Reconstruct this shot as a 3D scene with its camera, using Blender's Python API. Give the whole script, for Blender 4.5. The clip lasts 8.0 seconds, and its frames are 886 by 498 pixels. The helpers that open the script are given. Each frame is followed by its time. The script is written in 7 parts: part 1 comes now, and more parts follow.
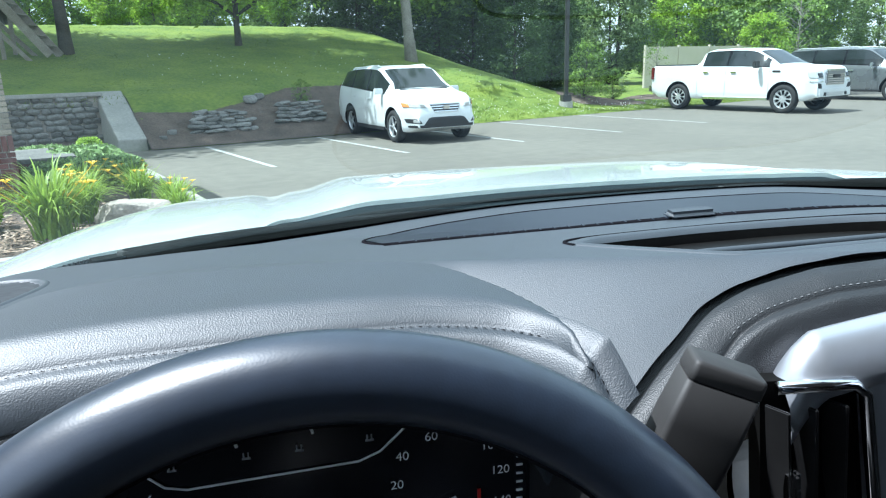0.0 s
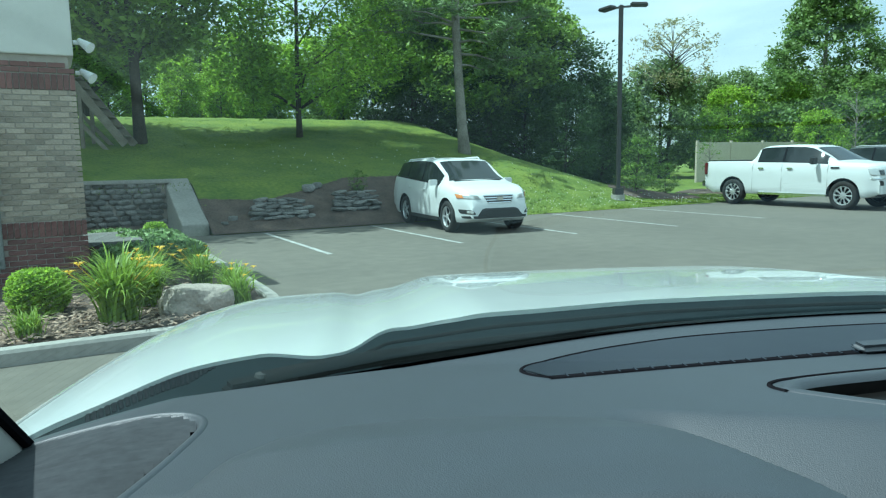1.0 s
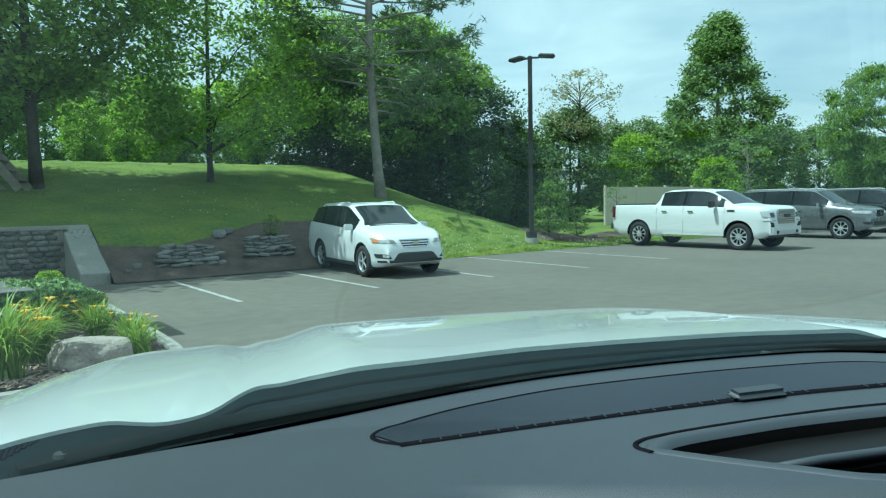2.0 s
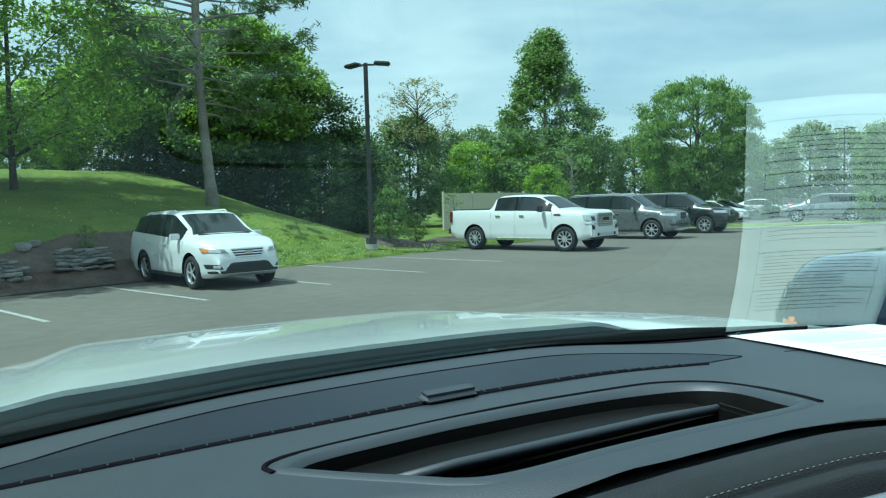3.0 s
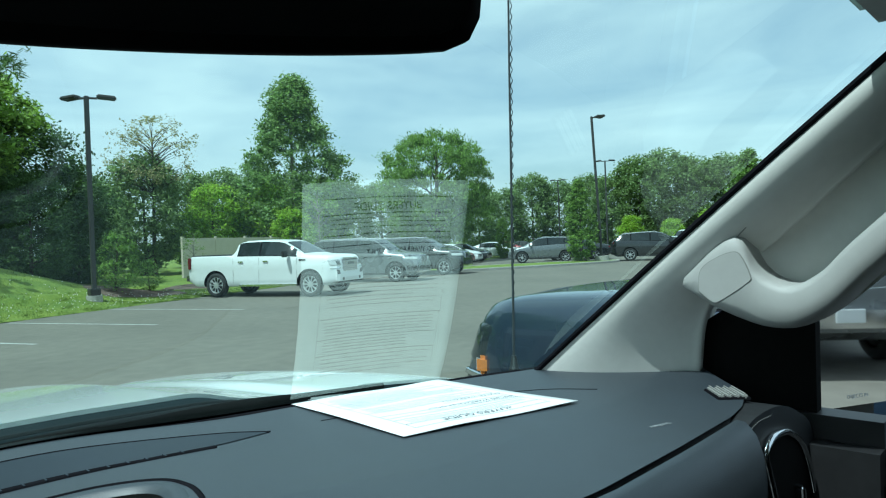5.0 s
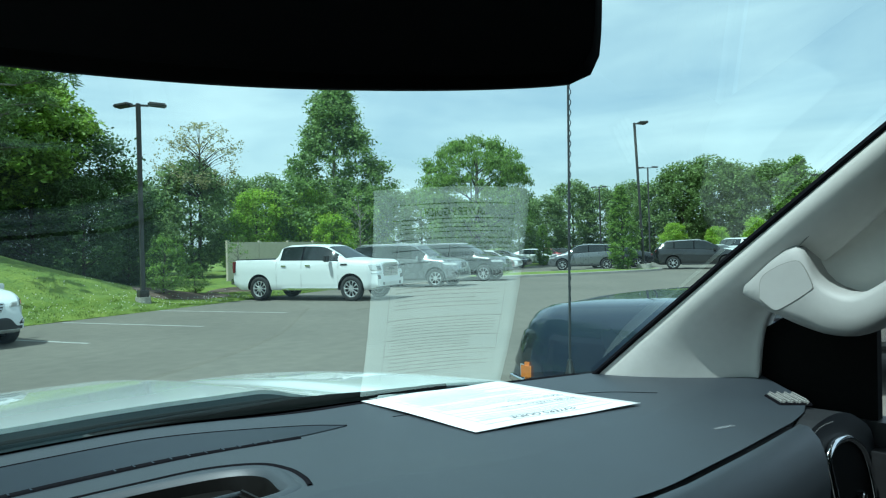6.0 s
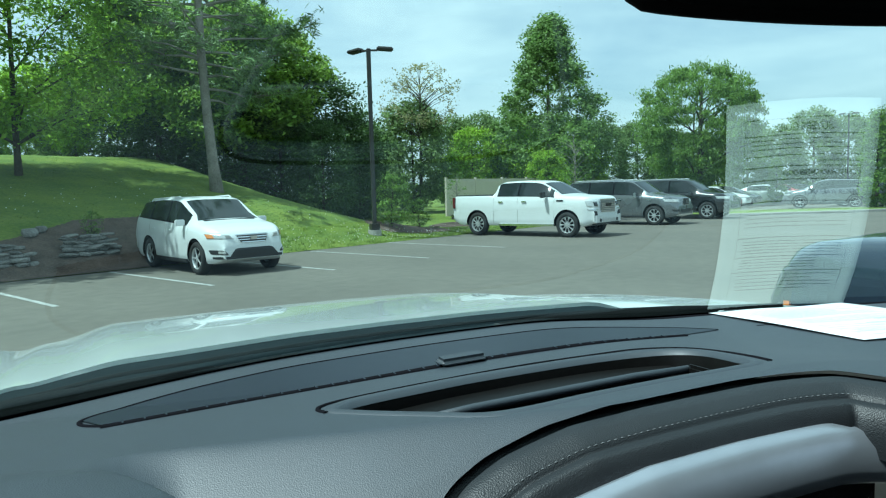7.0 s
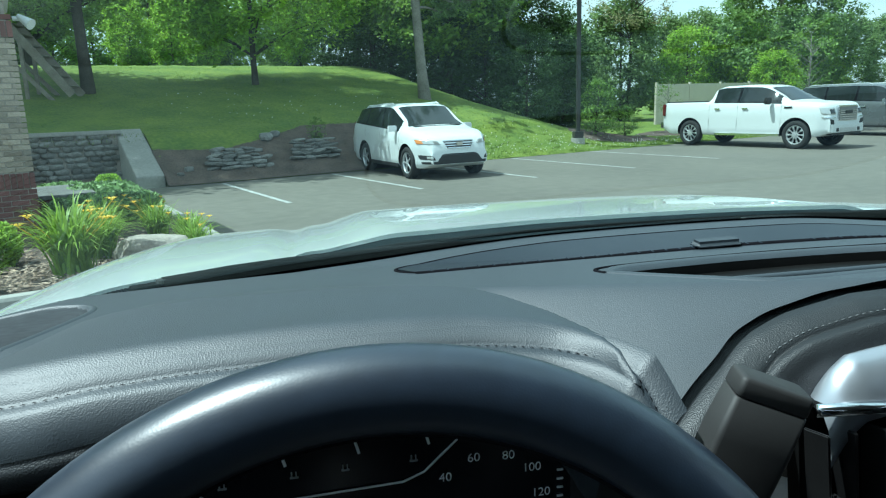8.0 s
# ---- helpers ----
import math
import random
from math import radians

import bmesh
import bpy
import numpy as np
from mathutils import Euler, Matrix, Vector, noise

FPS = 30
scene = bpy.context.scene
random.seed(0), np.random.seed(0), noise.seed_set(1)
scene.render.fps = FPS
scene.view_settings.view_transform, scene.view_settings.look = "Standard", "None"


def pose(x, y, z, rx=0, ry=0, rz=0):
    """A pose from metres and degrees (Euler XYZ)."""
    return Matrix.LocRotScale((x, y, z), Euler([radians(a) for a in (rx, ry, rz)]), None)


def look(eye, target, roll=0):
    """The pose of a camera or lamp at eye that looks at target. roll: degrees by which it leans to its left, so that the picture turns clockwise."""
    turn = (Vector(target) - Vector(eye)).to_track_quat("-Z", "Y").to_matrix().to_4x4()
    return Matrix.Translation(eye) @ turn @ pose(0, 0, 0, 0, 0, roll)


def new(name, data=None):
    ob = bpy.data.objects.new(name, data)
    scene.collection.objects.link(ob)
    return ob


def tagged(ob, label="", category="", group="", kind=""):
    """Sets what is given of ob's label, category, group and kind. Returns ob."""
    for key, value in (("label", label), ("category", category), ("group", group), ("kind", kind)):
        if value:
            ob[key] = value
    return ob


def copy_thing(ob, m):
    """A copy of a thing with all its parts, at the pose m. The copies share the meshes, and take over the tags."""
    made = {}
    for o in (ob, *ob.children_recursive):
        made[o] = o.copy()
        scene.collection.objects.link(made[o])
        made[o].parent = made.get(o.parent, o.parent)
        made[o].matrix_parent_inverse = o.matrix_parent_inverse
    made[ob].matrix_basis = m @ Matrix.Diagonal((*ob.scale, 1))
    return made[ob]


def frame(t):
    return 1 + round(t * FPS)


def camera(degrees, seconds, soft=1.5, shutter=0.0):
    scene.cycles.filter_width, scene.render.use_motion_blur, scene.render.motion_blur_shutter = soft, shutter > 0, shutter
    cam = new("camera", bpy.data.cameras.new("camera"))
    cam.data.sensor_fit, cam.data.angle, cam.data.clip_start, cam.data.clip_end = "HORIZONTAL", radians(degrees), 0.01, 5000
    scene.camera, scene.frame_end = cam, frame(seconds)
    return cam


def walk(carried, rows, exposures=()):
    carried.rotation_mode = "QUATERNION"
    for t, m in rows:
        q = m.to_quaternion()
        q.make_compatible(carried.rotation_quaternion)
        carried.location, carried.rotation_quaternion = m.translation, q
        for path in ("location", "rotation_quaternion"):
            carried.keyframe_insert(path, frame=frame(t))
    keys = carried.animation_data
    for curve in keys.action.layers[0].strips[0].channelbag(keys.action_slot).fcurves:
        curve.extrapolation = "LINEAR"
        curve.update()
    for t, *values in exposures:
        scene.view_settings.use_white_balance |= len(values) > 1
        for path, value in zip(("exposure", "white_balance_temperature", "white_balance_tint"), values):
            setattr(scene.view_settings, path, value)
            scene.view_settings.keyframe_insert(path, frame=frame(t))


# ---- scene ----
from mathutils.bvhtree import BVHTree

cam = camera(65.6, 8.0, soft=1.2)
PATH = [
    (0, (-0.477, 0.092, 1.633), (-0.118, 1.991, 1.119), -1.6),
    (0.5, (-0.537, 0.136, 1.645), (-0.28, 2.083, 1.269), -1.4),
    (1, (-0.572, 0.172, 1.657), (-0.333, 2.141, 1.397), -0.9),
    (1.2, (-0.575, 0.181, 1.661), (-0.318, 2.153, 1.441), -0.9),
    (2.3, (-0.452, 0.233, 1.646), (0.142, 2.138, 1.522), -1.1),
    (2.5, (-0.419, 0.233, 1.643), (0.261, 2.109, 1.519), -1.1),
    (3, (-0.349, 0.22, 1.64), (0.548, 2.003, 1.513), -1.6),
    (3.5, (-0.288, 0.201, 1.642), (0.814, 1.865, 1.52), -2.0),
    (4, (-0.217, 0.162, 1.646), (1.066, 1.693, 1.553), -2.0),
    (4.5, (-0.138, 0.123, 1.653), (1.285, 1.528, 1.599), -2.2),
    (4.7, (-0.115, 0.114, 1.657), (1.345, 1.479, 1.622), -2.1),
    (5.8, (-0.132, 0.107, 1.66), (1.315, 1.487, 1.676), -1.5),
    (6, (-0.168, 0.107, 1.66), (1.219, 1.547, 1.659), -1.5),
    (6.5, (-0.319, 0.121, 1.663), (0.848, 1.744, 1.6), -1.2),
    (7, (-0.406, 0.133, 1.647), (0.482, 1.917, 1.479), -1.6),
    (7.5, (-0.453, 0.131, 1.638), (0.159, 2.014, 1.36), -1.9),
    (8, (-0.498, 0.081, 1.63), (-0.167, 2.01, 1.218), -1.8),
]
EXPOSURES = [(0.0, 1.24, 5500, 8), (0.5, 0.75, 5300, -3), (1.0, 0.48, 5300, -9), (2.5, 0.25, 5250, -11), (4.5, 0.18, 5250, -11), (6.5, 0.28, 5250, -11), (7.5, 0.38, 5250, -9), (8.0, 0.58, 5280, -9)]
walk(cam, [(t, look(e, g, r)) for t, e, g, r in PATH], EXPOSURES)

# ---- world, sun and exposure ----
SUN_FROM = Vector((-0.97, 0.08, 1.85)).normalized()
world = bpy.data.worlds.new("world")
scene.world = world
world.use_nodes = True
wn, wl = world.node_tree.nodes, world.node_tree.links
sky = wn.new("ShaderNodeTexSky")
sky.sky_type, sky.sun_disc = "NISHITA", False
sky.sun_elevation = math.asin(SUN_FROM.z)
sky.sun_rotation = math.atan2(SUN_FROM.x, SUN_FROM.y)
sky.dust_density, sky.ozone_density = 2.0, 1.5
# thin streaks of high cloud
wt = wn.new("ShaderNodeTexCoord")
wm = wn.new("ShaderNodeMapping")
wm.inputs["Scale"].default_value = (1.6, 1.1, 5.5)
wm.inputs["Rotation"].default_value = (0.12, 0.2, 0.5)
wnoise = wn.new("ShaderNodeTexNoise")
wnoise.inputs["Scale"].default_value, wnoise.inputs["Detail"].default_value, wnoise.inputs["Roughness"].default_value = 1.7, 7, 0.55
wnoise.inputs["Distortion"].default_value = 0.5
wr = wn.new("ShaderNodeValToRGB")
wr.color_ramp.elements[0].position, wr.color_ramp.elements[1].position = 0.08, 0.66
wmix = wn.new("ShaderNodeMixRGB")
wmix.inputs["Color2"].default_value = (7.4, 7.7, 7.7, 1)
wl.new(wt.outputs["Generated"], wm.inputs["Vector"])
wl.new(wm.outputs["Vector"], wnoise.inputs["Vector"])
wl.new(wnoise.outputs["Fac"], wr.inputs["Fac"])
wscale = wn.new("ShaderNodeMath")
wscale.operation = "MULTIPLY"
wscale.inputs[1].default_value = 0.9
wl.new(wr.outputs["Color"], wscale.inputs[0])
wl.new(wscale.outputs["Value"], wmix.inputs["Fac"])
wl.new(sky.outputs["Color"], wmix.inputs["Color1"])
wl.new(wmix.outputs["Color"], wn["Background"].inputs["Color"])
wn["Background"].inputs["Strength"].default_value = 0.12

sun = new("sun", bpy.data.lights.new("sun", "SUN"))
sun.data.energy, sun.data.angle, sun.data.color = 5.0, radians(0.6), (1.0, 0.95, 0.87)
sun.matrix_world = look(SUN_FROM * 50, (0, 0, 0))

# ---- small builders ----


def mesh_object(name, verts, faces, material, parent=None, label="", smooth=True):
    me = bpy.data.meshes.new(name)
    me.from_pydata([tuple(map(float, v)) for v in verts], [], [tuple(map(int, f)) for f in faces])
    me.materials.append(material)
    if smooth:
        me.polygons.foreach_set("use_smooth", [True] * len(me.polygons))
    me.update()
    ob = new(name, me)
    if parent:
        ob.parent = parent
    if label:
        tagged(ob, label)
    return ob


def part(name, bm, material, parent=None, label="", smooth=False):
    me = bpy.data.meshes.new(name)
    bmesh.ops.recalc_face_normals(bm, faces=bm.faces)
    bm.to_mesh(me)
    bm.free()
    me.materials.append(material)
    if smooth:
        me.polygons.foreach_set("use_smooth", [True] * len(me.polygons))
    ob = new(name, me)
    if parent:
        ob.parent = parent
    if label:
        tagged(ob, label)
    return ob


def empty(name, m=None, label="", category="", group="", kind=""):
    ob = new(name)
    ob.empty_display_size = 0.1
    if m is not None:
        ob.matrix_world = m
    return tagged(ob, label, category, group, kind)


def add_box(bm, c, s, m=None, bevel=0.0, segs=2):
    """A box with centre c and sizes s, turned by m, with rounded edges."""
    r = bmesh.ops.create_cube(bm, size=1)
    vs = r["verts"]
    bmesh.ops.scale(bm, vec=s, verts=vs)
    if bevel:
        es = list({e for v in vs for e in v.link_edges})
        vs = list({v for f in bmesh.ops.bevel(bm, geom=es, offset=bevel, segments=segs, affect="EDGES")["faces"] for v in f.verts} | {v for v in vs if v.is_valid})
    if m is not None:
        bmesh.ops.transform(bm, matrix=m, verts=vs)
    bmesh.ops.translate(bm, vec=c, verts=vs)
    return vs


def add_tube(bm, pts, radii, n=10, cap=True):
    """A round bar along pts."""
    rings = []
    pts = [Vector(p) for p in pts]
    for i, p in enumerate(pts):
        d = (pts[min(i + 1, len(pts) - 1)] - pts[max(i - 1, 0)]).normalized()
        a = d.orthogonal().normalized() if i == 0 else (last - d * last.dot(d)).normalized()
        last = a
        b = d.cross(a)
        r = radii[i] if isinstance(radii, (list, tuple)) else radii
        rings.append([bm.verts.new(p + (a * math.cos(2 * math.pi * k / n) + b * math.sin(2 * math.pi * k / n)) * r) for k in range(n)])
    for r0, r1 in zip(rings, rings[1:]):
        for k in range(n):
            bm.faces.new((r0[k], r0[(k + 1) % n], r1[(k + 1) % n], r1[k]))
    if cap:
        bm.faces.new(rings[0][::-1])
        bm.faces.new(rings[-1])


def add_spun(bm, outline, n=32, m=None):
    """A turned form round the local y axis: outline is a list of (radius, y)."""
    rings = []
    for r, y in outline:
        rings.append([bm.verts.new((r * math.cos(2 * math.pi * k / n), y, r * math.sin(2 * math.pi * k / n))) for k in range(n)])
    for r0, r1 in zip(rings, rings[1:]):
        for k in range(n):
            bm.faces.new((r0[k], r0[(k + 1) % n], r1[(k + 1) % n], r1[k]))
    vs = [v for r in rings for v in r]
    if m is not None:
        bmesh.ops.transform(bm, matrix=m, verts=vs)
    return rings


def add_prism(bm, outline, thick, m):
    """A plate: a closed outline in the local xz plane, thick along local y."""
    a = [bm.verts.new((x, 0, z)) for x, z in outline]
    b = [bm.verts.new((x, thick, z)) for x, z in outline]
    bm.faces.new(a)
    bm.faces.new(b[::-1])
    for i in range(len(a)):
        j = (i + 1) % len(a)
        bm.faces.new((a[j], a[i], b[i], b[j]))
    bmesh.ops.transform(bm, matrix=m, verts=a + b)


def grid_faces(nu, nv, wrap=False):
    out = []
    for i in range(nu - 1):
        for j in range(nv if wrap else nv - 1):
            k = (j + 1) % nv
            out.append((i * nv + j, (i + 1) * nv + j, (i + 1) * nv + k, i * nv + k))
    return out


def smoothstep(a, b, x):
    t = np.clip((x - a) / (b - a), 0, 1)
    return t * t * (3 - 2 * t)


def smooth_path(pts, n):
    """A Catmull-Rom curve through pts, in n even steps of its length."""
    p = np.array(pts, float)
    p = np.vstack([2 * p[0] - p[1], p, 2 * p[-1] - p[-2]])
    out = []
    for i in range(1, len(p) - 2):
        for t in np.linspace(0, 1, 24, endpoint=False):
            out.append(0.5 * (2 * p[i] + (p[i + 1] - p[i - 1]) * t + (2 * p[i - 1] - 5 * p[i] + 4 * p[i + 1] - p[i + 2]) * t * t + (3 * p[i] - p[i - 1] - 3 * p[i + 1] + p[i + 2]) * t ** 3))
    out.append(p[-2])
    out = np.array(out)
    s = np.r_[0, np.cumsum(np.linalg.norm(np.diff(out, axis=0), axis=1))]
    k = np.linspace(0, s[-1], n)
    return np.stack([np.interp(k, s, out[:, a]) for a in range(out.shape[1])], axis=1)


# ---- materials ----


def material(name, colour, rough=0.5, metal=0.0, vary=0.0, scale=6.0, bump=0.0, bump_scale=200.0, coat=0.0, colour2=None, spec=0.5, island=0.0, rand=0.0, obj_coords=True, voronoi=False, trans=0.0):
    """A surface with colour drift at two sizes, fine relief and uneven gloss."""
    m = bpy.data.materials.new(name)
    m.use_nodes = True
    n, l = m.node_tree.nodes, m.node_tree.links
    p = n["Principled BSDF"]
    p.inputs["Base Color"].default_value = (*colour, 1)
    p.inputs["Roughness"].default_value = rough
    p.inputs["Metallic"].default_value = metal
    p.inputs["Specular IOR Level"].default_value = spec
    p.inputs["Coat Weight"].default_value = coat
    p.inputs["Coat Roughness"].default_value = 0.03
    tc = n.new("ShaderNodeTexCoord")
    src = tc.outputs["Object"]
    if vary > 0 or colour2:
        a = n.new("ShaderNodeTexNoise")
        a.inputs["Scale"].default_value, a.inputs["Detail"].default_value = scale, 5
        b = n.new("ShaderNodeTexNoise")
        b.inputs["Scale"].default_value, b.inputs["Detail"].default_value = scale * 11, 4
        mix = n.new("ShaderNodeMath")
        mix.operation = "ADD"
        half = n.new("ShaderNodeMath")
        half.operation = "MULTIPLY"
        half.inputs[1].default_value = 0.5
        ramp = n.new("ShaderNodeValToRGB")
        ramp.color_ramp.elements[0].position, ramp.color_ramp.elements[1].position = 0.36, 0.64
        c2 = colour2 or tuple(min(1, c * (1 + vary)) for c in colour)
        c1 = colour if colour2 else tuple(c * (1 - vary) for c in colour)
        ramp.color_ramp.elements[0].color, ramp.color_ramp.elements[1].color = (*c1, 1), (*c2, 1)
        l.new(src, a.inputs["Vector"])
        l.new(src, b.inputs["Vector"])
        l.new(a.outputs["Fac"], mix.inputs[0])
        l.new(b.outputs["Fac"], mix.inputs[1])
        l.new(mix.outputs[0], half.inputs[0])
        l.new(half.outputs[0], ramp.inputs["Fac"])
        out = ramp.outputs["Color"]
        if rand or island:
            info = n.new("ShaderNodeObjectInfo" if rand else "ShaderNodeNewGeometry")
            hsv = n.new("ShaderNodeHueSaturation")
            mr = n.new("ShaderNodeMapRange")
            k = rand or island
            mr.inputs["To Min"].default_value, mr.inputs["To Max"].default_value = 1 - k, 1 + k
            l.new(info.outputs["Random" if rand else "Random Per Island"], mr.inputs["Value"])
            l.new(mr.outputs["Result"], hsv.inputs["Value"])
            l.new(out, hsv.inputs["Color"])
            out = hsv.outputs["Color"]
        l.new(out, p.inputs["Base Color"])
        rr = n.new("ShaderNodeMapRange")
        rr.inputs["To Min"].default_value, rr.inputs["To Max"].default_value = max(0.02, rough - 0.08), min(1, rough + 0.08)
        l.new(a.outputs["Fac"], rr.inputs["Value"])
        l.new(rr.outputs["Result"], p.inputs["Roughness"])
    if bump > 0:
        t = n.new("ShaderNodeTexVoronoi" if voronoi else "ShaderNodeTexNoise")
        t.inputs["Scale"].default_value = bump_scale
        bp = n.new("ShaderNodeBump")
        bp.inputs["Strength"].default_value = bump
        bp.inputs["Distance"].default_value = 0.3 / bump_scale
        l.new(src, t.inputs["Vector"])
        l.new(t.outputs["Distance" if voronoi else "Fac"], bp.inputs["Height"])
        l.new(bp.outputs["Normal"], p.inputs["Normal"])
    if trans > 0:
        tr = n.new("ShaderNodeBsdfTranslucent")
        mx = n.new("ShaderNodeMixShader")
        mx.inputs["Fac"].default_value = trans
        for lk in list(p.inputs["Base Color"].links):
            l.new(lk.from_socket, tr.inputs["Color"])
        if not p.inputs["Base Color"].links:
            tr.inputs["Color"].default_value = (*colour, 1)
        l.new(p.outputs["BSDF"], mx.inputs[1])
        l.new(tr.outputs["BSDF"], mx.inputs[2])
        l.new(mx.outputs[0], n["Material Output"].inputs["Surface"])
    return m


def glass(name, tint, ior):
    """Clear pane: what is behind shows through, and the near side mirrors by Fresnel."""
    m = bpy.data.materials.new(name)
    m.use_nodes = True
    n, l = m.node_tree.nodes, m.node_tree.links
    n.remove(n["Principled BSDF"])
    tr, gl, fr, mx = n.new("ShaderNodeBsdfTransparent"), n.new("ShaderNodeBsdfGlossy"), n.new("ShaderNodeFresnel"), n.new("ShaderNodeMixShader")
    tr.inputs["Color"].default_value = (*tint, 1)
    gl.inputs["Roughness"].default_value = 0.0
    gl.inputs["Color"].default_value = (0.86, 1.0, 0.95, 1)
    fr.inputs["IOR"].default_value = ior
    l.new(fr.outputs[0], mx.inputs["Fac"])
    l.new(tr.outputs[0], mx.inputs[1])
    l.new(gl.outputs[0], mx.inputs[2])
    l.new(mx.outputs[0], n["Material Output"].inputs["Surface"])
    return m


M_ASPHALT = material("asphalt", (0.134, 0.122, 0.101), 0.9, vary=0.16, scale=0.35, bump=0.5, bump_scale=60)
M_CONCRETE = material("concrete", (0.32, 0.305, 0.28), 0.85, vary=0.14, scale=1.5, bump=0.3, bump_scale=40)
M_LINE = material("line_paint", (0.36, 0.36, 0.34), 0.85, vary=0.3, scale=3, bump=0.2, bump_scale=60)
M_GRASS = material("lawn", (0.075, 0.126, 0.013), 0.95, colour2=(0.180, 0.225, 0.028), scale=0.9, bump=1.0, bump_scale=22)
M_MULCH = material("mulch", (0.055, 0.038, 0.030), 0.95, colour2=(0.135, 0.098, 0.078), scale=2.5, bump=1.0, bump_scale=25)
M_DASH = material("dash_vinyl", (0.011, 0.018, 0.027), 0.55, vary=0.12, scale=3, bump=0.55, bump_scale=1250, voronoi=True, spec=1.0)
M_DASH.node_tree.nodes["Principled BSDF"].inputs["Coat Weight"].default_value = 0.15
M_DASH.node_tree.nodes["Principled BSDF"].inputs["Coat Roughness"].default_value = 0.6
M_LEATHER = material("dash_leather", (0.011, 0.012, 0.014), 0.50, vary=0.1, scale=4, bump=0.75, bump_scale=1050, voronoi=True, spec=0.55)
M_BLACK = material("black_plastic", (0.012, 0.012, 0.013), 0.45, vary=0.2, scale=8, bump=0.15, bump_scale=600)
M_COWL = material("cowl_plastic", (0.007, 0.011, 0.013), 0.8, vary=0.25, scale=5, bump=0.2, bump_scale=400, spec=0.03)
M_WIPER = material("wiper_black", (0.006, 0.006, 0.006), 0.7, vary=0.2, scale=20, spec=0.05)
M_WHITE_PAINT = material("white_paint", (0.62, 0.64, 0.64), 0.22, vary=0.02, scale=2, coat=0.7)
M_WHITE_CAR = material("white_car_paint", (0.66, 0.68, 0.68), 0.34, vary=0.02, scale=2, coat=0.25)
M_PAPER = material("paper", (0.65, 0.67, 0.68), 0.7, vary=0.03, scale=20)
M_WINDSCREEN = glass("windscreen_glass", (0.86, 0.97, 0.93), 1.83)
# the pillar's grey, darkened so that the handle looks out of the sun
M_HANDLE_DIM = material("handle_plastic", (0.30, 0.30, 0.29), 0.6, vary=0.04, scale=6, bump=0.1, bump_scale=900)
M_PILLAR = material("pillar_fabric", (0.52, 0.52, 0.495), 0.8, vary=0.04, scale=6, bump=0.15, bump_scale=700)
M_WHEEL_LEATHER = material("wheel_leather", (0.014, 0.021, 0.036), 0.36, vary=0.2, scale=9, bump=0.06, bump_scale=900, voronoi=True, spec=0.9)
M_SILVER = material("silver_trim", (0.42, 0.44, 0.48), 0.33, metal=0.7, vary=0.05, scale=5)
M_CHROME = material("chrome", (0.75, 0.76, 0.78), 0.1, metal=1.0, vary=0.03, scale=9)
M_TRAY = material("tray_plastic", (0.006, 0.0058, 0.0055), 0.45, vary=0.2, scale=12, bump=0.1, bump_scale=700, spec=0.12)
M_SEAM = material("dark_seam", (0.009, 0.009, 0.011), 0.85, vary=0.2, scale=30, spec=0.0)
M_PANEL = material("defrost_plastic", (0.008, 0.012, 0.021), 0.46, vary=0.1, scale=6, bump=0.1, bump_scale=900, spec=0.45)
# black grille plastic greyed: sky light on the ribs put into the colour
M_GRILLE = material("grille_plastic", (0.13, 0.14, 0.15), 0.6, vary=0.2, scale=10)
M_THREAD = material("thread", (0.17, 0.175, 0.18), 0.8, vary=0.2, scale=60)
M_GLOSS_BLACK = material("gloss_black", (0.008, 0.009, 0.012), 0.25, vary=0.2, scale=10, spec=0.4)
M_DIAL = material("dial_white", (0.75, 0.77, 0.78), 0.6, vary=0.05, scale=40)
M_DIAL_DIM = material("dial_grey", (0.26, 0.27, 0.28), 0.6, vary=0.05, scale=40)
M_RED = material("dial_red", (0.5, 0.02, 0.02), 0.5, vary=0.1, scale=40)
M_LEVER = material("lever_plastic", (0.026, 0.025, 0.025), 0.62, vary=0.1, scale=12, bump=0.1, bump_scale=900)
M_PILLAR_DARK = material("vent_grey", (0.20, 0.20, 0.19), 0.7, vary=0.06, scale=10)
M_HEADLINER = material("headliner", (0.34, 0.34, 0.33), 0.95, vary=0.06, scale=10, bump=0.2, bump_scale=500)
M_MIRROR = material("mirror_silver", (0.82, 0.84, 0.85), 0.02, metal=1.0)
M_DIM_MIRROR = material("dimmed_mirror", (0.05, 0.055, 0.06), 0.03, metal=1.0)
M_MATT_BLACK = material("matt_black", (0.006, 0.006, 0.006), 0.7, vary=0.2, scale=10, spec=0.05)
M_TYRE = material("tyre_rubber", (0.02, 0.02, 0.02), 0.85, vary=0.25, scale=8, bump=0.3, bump_scale=120)
M_INK = material("ink", (0.06, 0.065, 0.075), 0.8, vary=0.2, scale=80)
M_BLADE = material("grass_blade", (0.098, 0.155, 0.016), 0.7, colour2=(0.190, 0.240, 0.030), scale=0.8, island=0.35, trans=0.3)
M_PETAL_WHITE = material("clover_white", (0.7, 0.7, 0.66), 0.8, vary=0.05, scale=5)
M_CHIPS = material("wood_chip", (0.20, 0.13, 0.09), 0.9, colour2=(0.42, 0.32, 0.25), scale=3, island=0.4)
M_LEAF_BRIGHT = material("leaf_bright", (0.265, 0.41, 0.036), 0.55, colour2=(0.39, 0.53, 0.07), scale=0.6, island=0.45, trans=0.58)
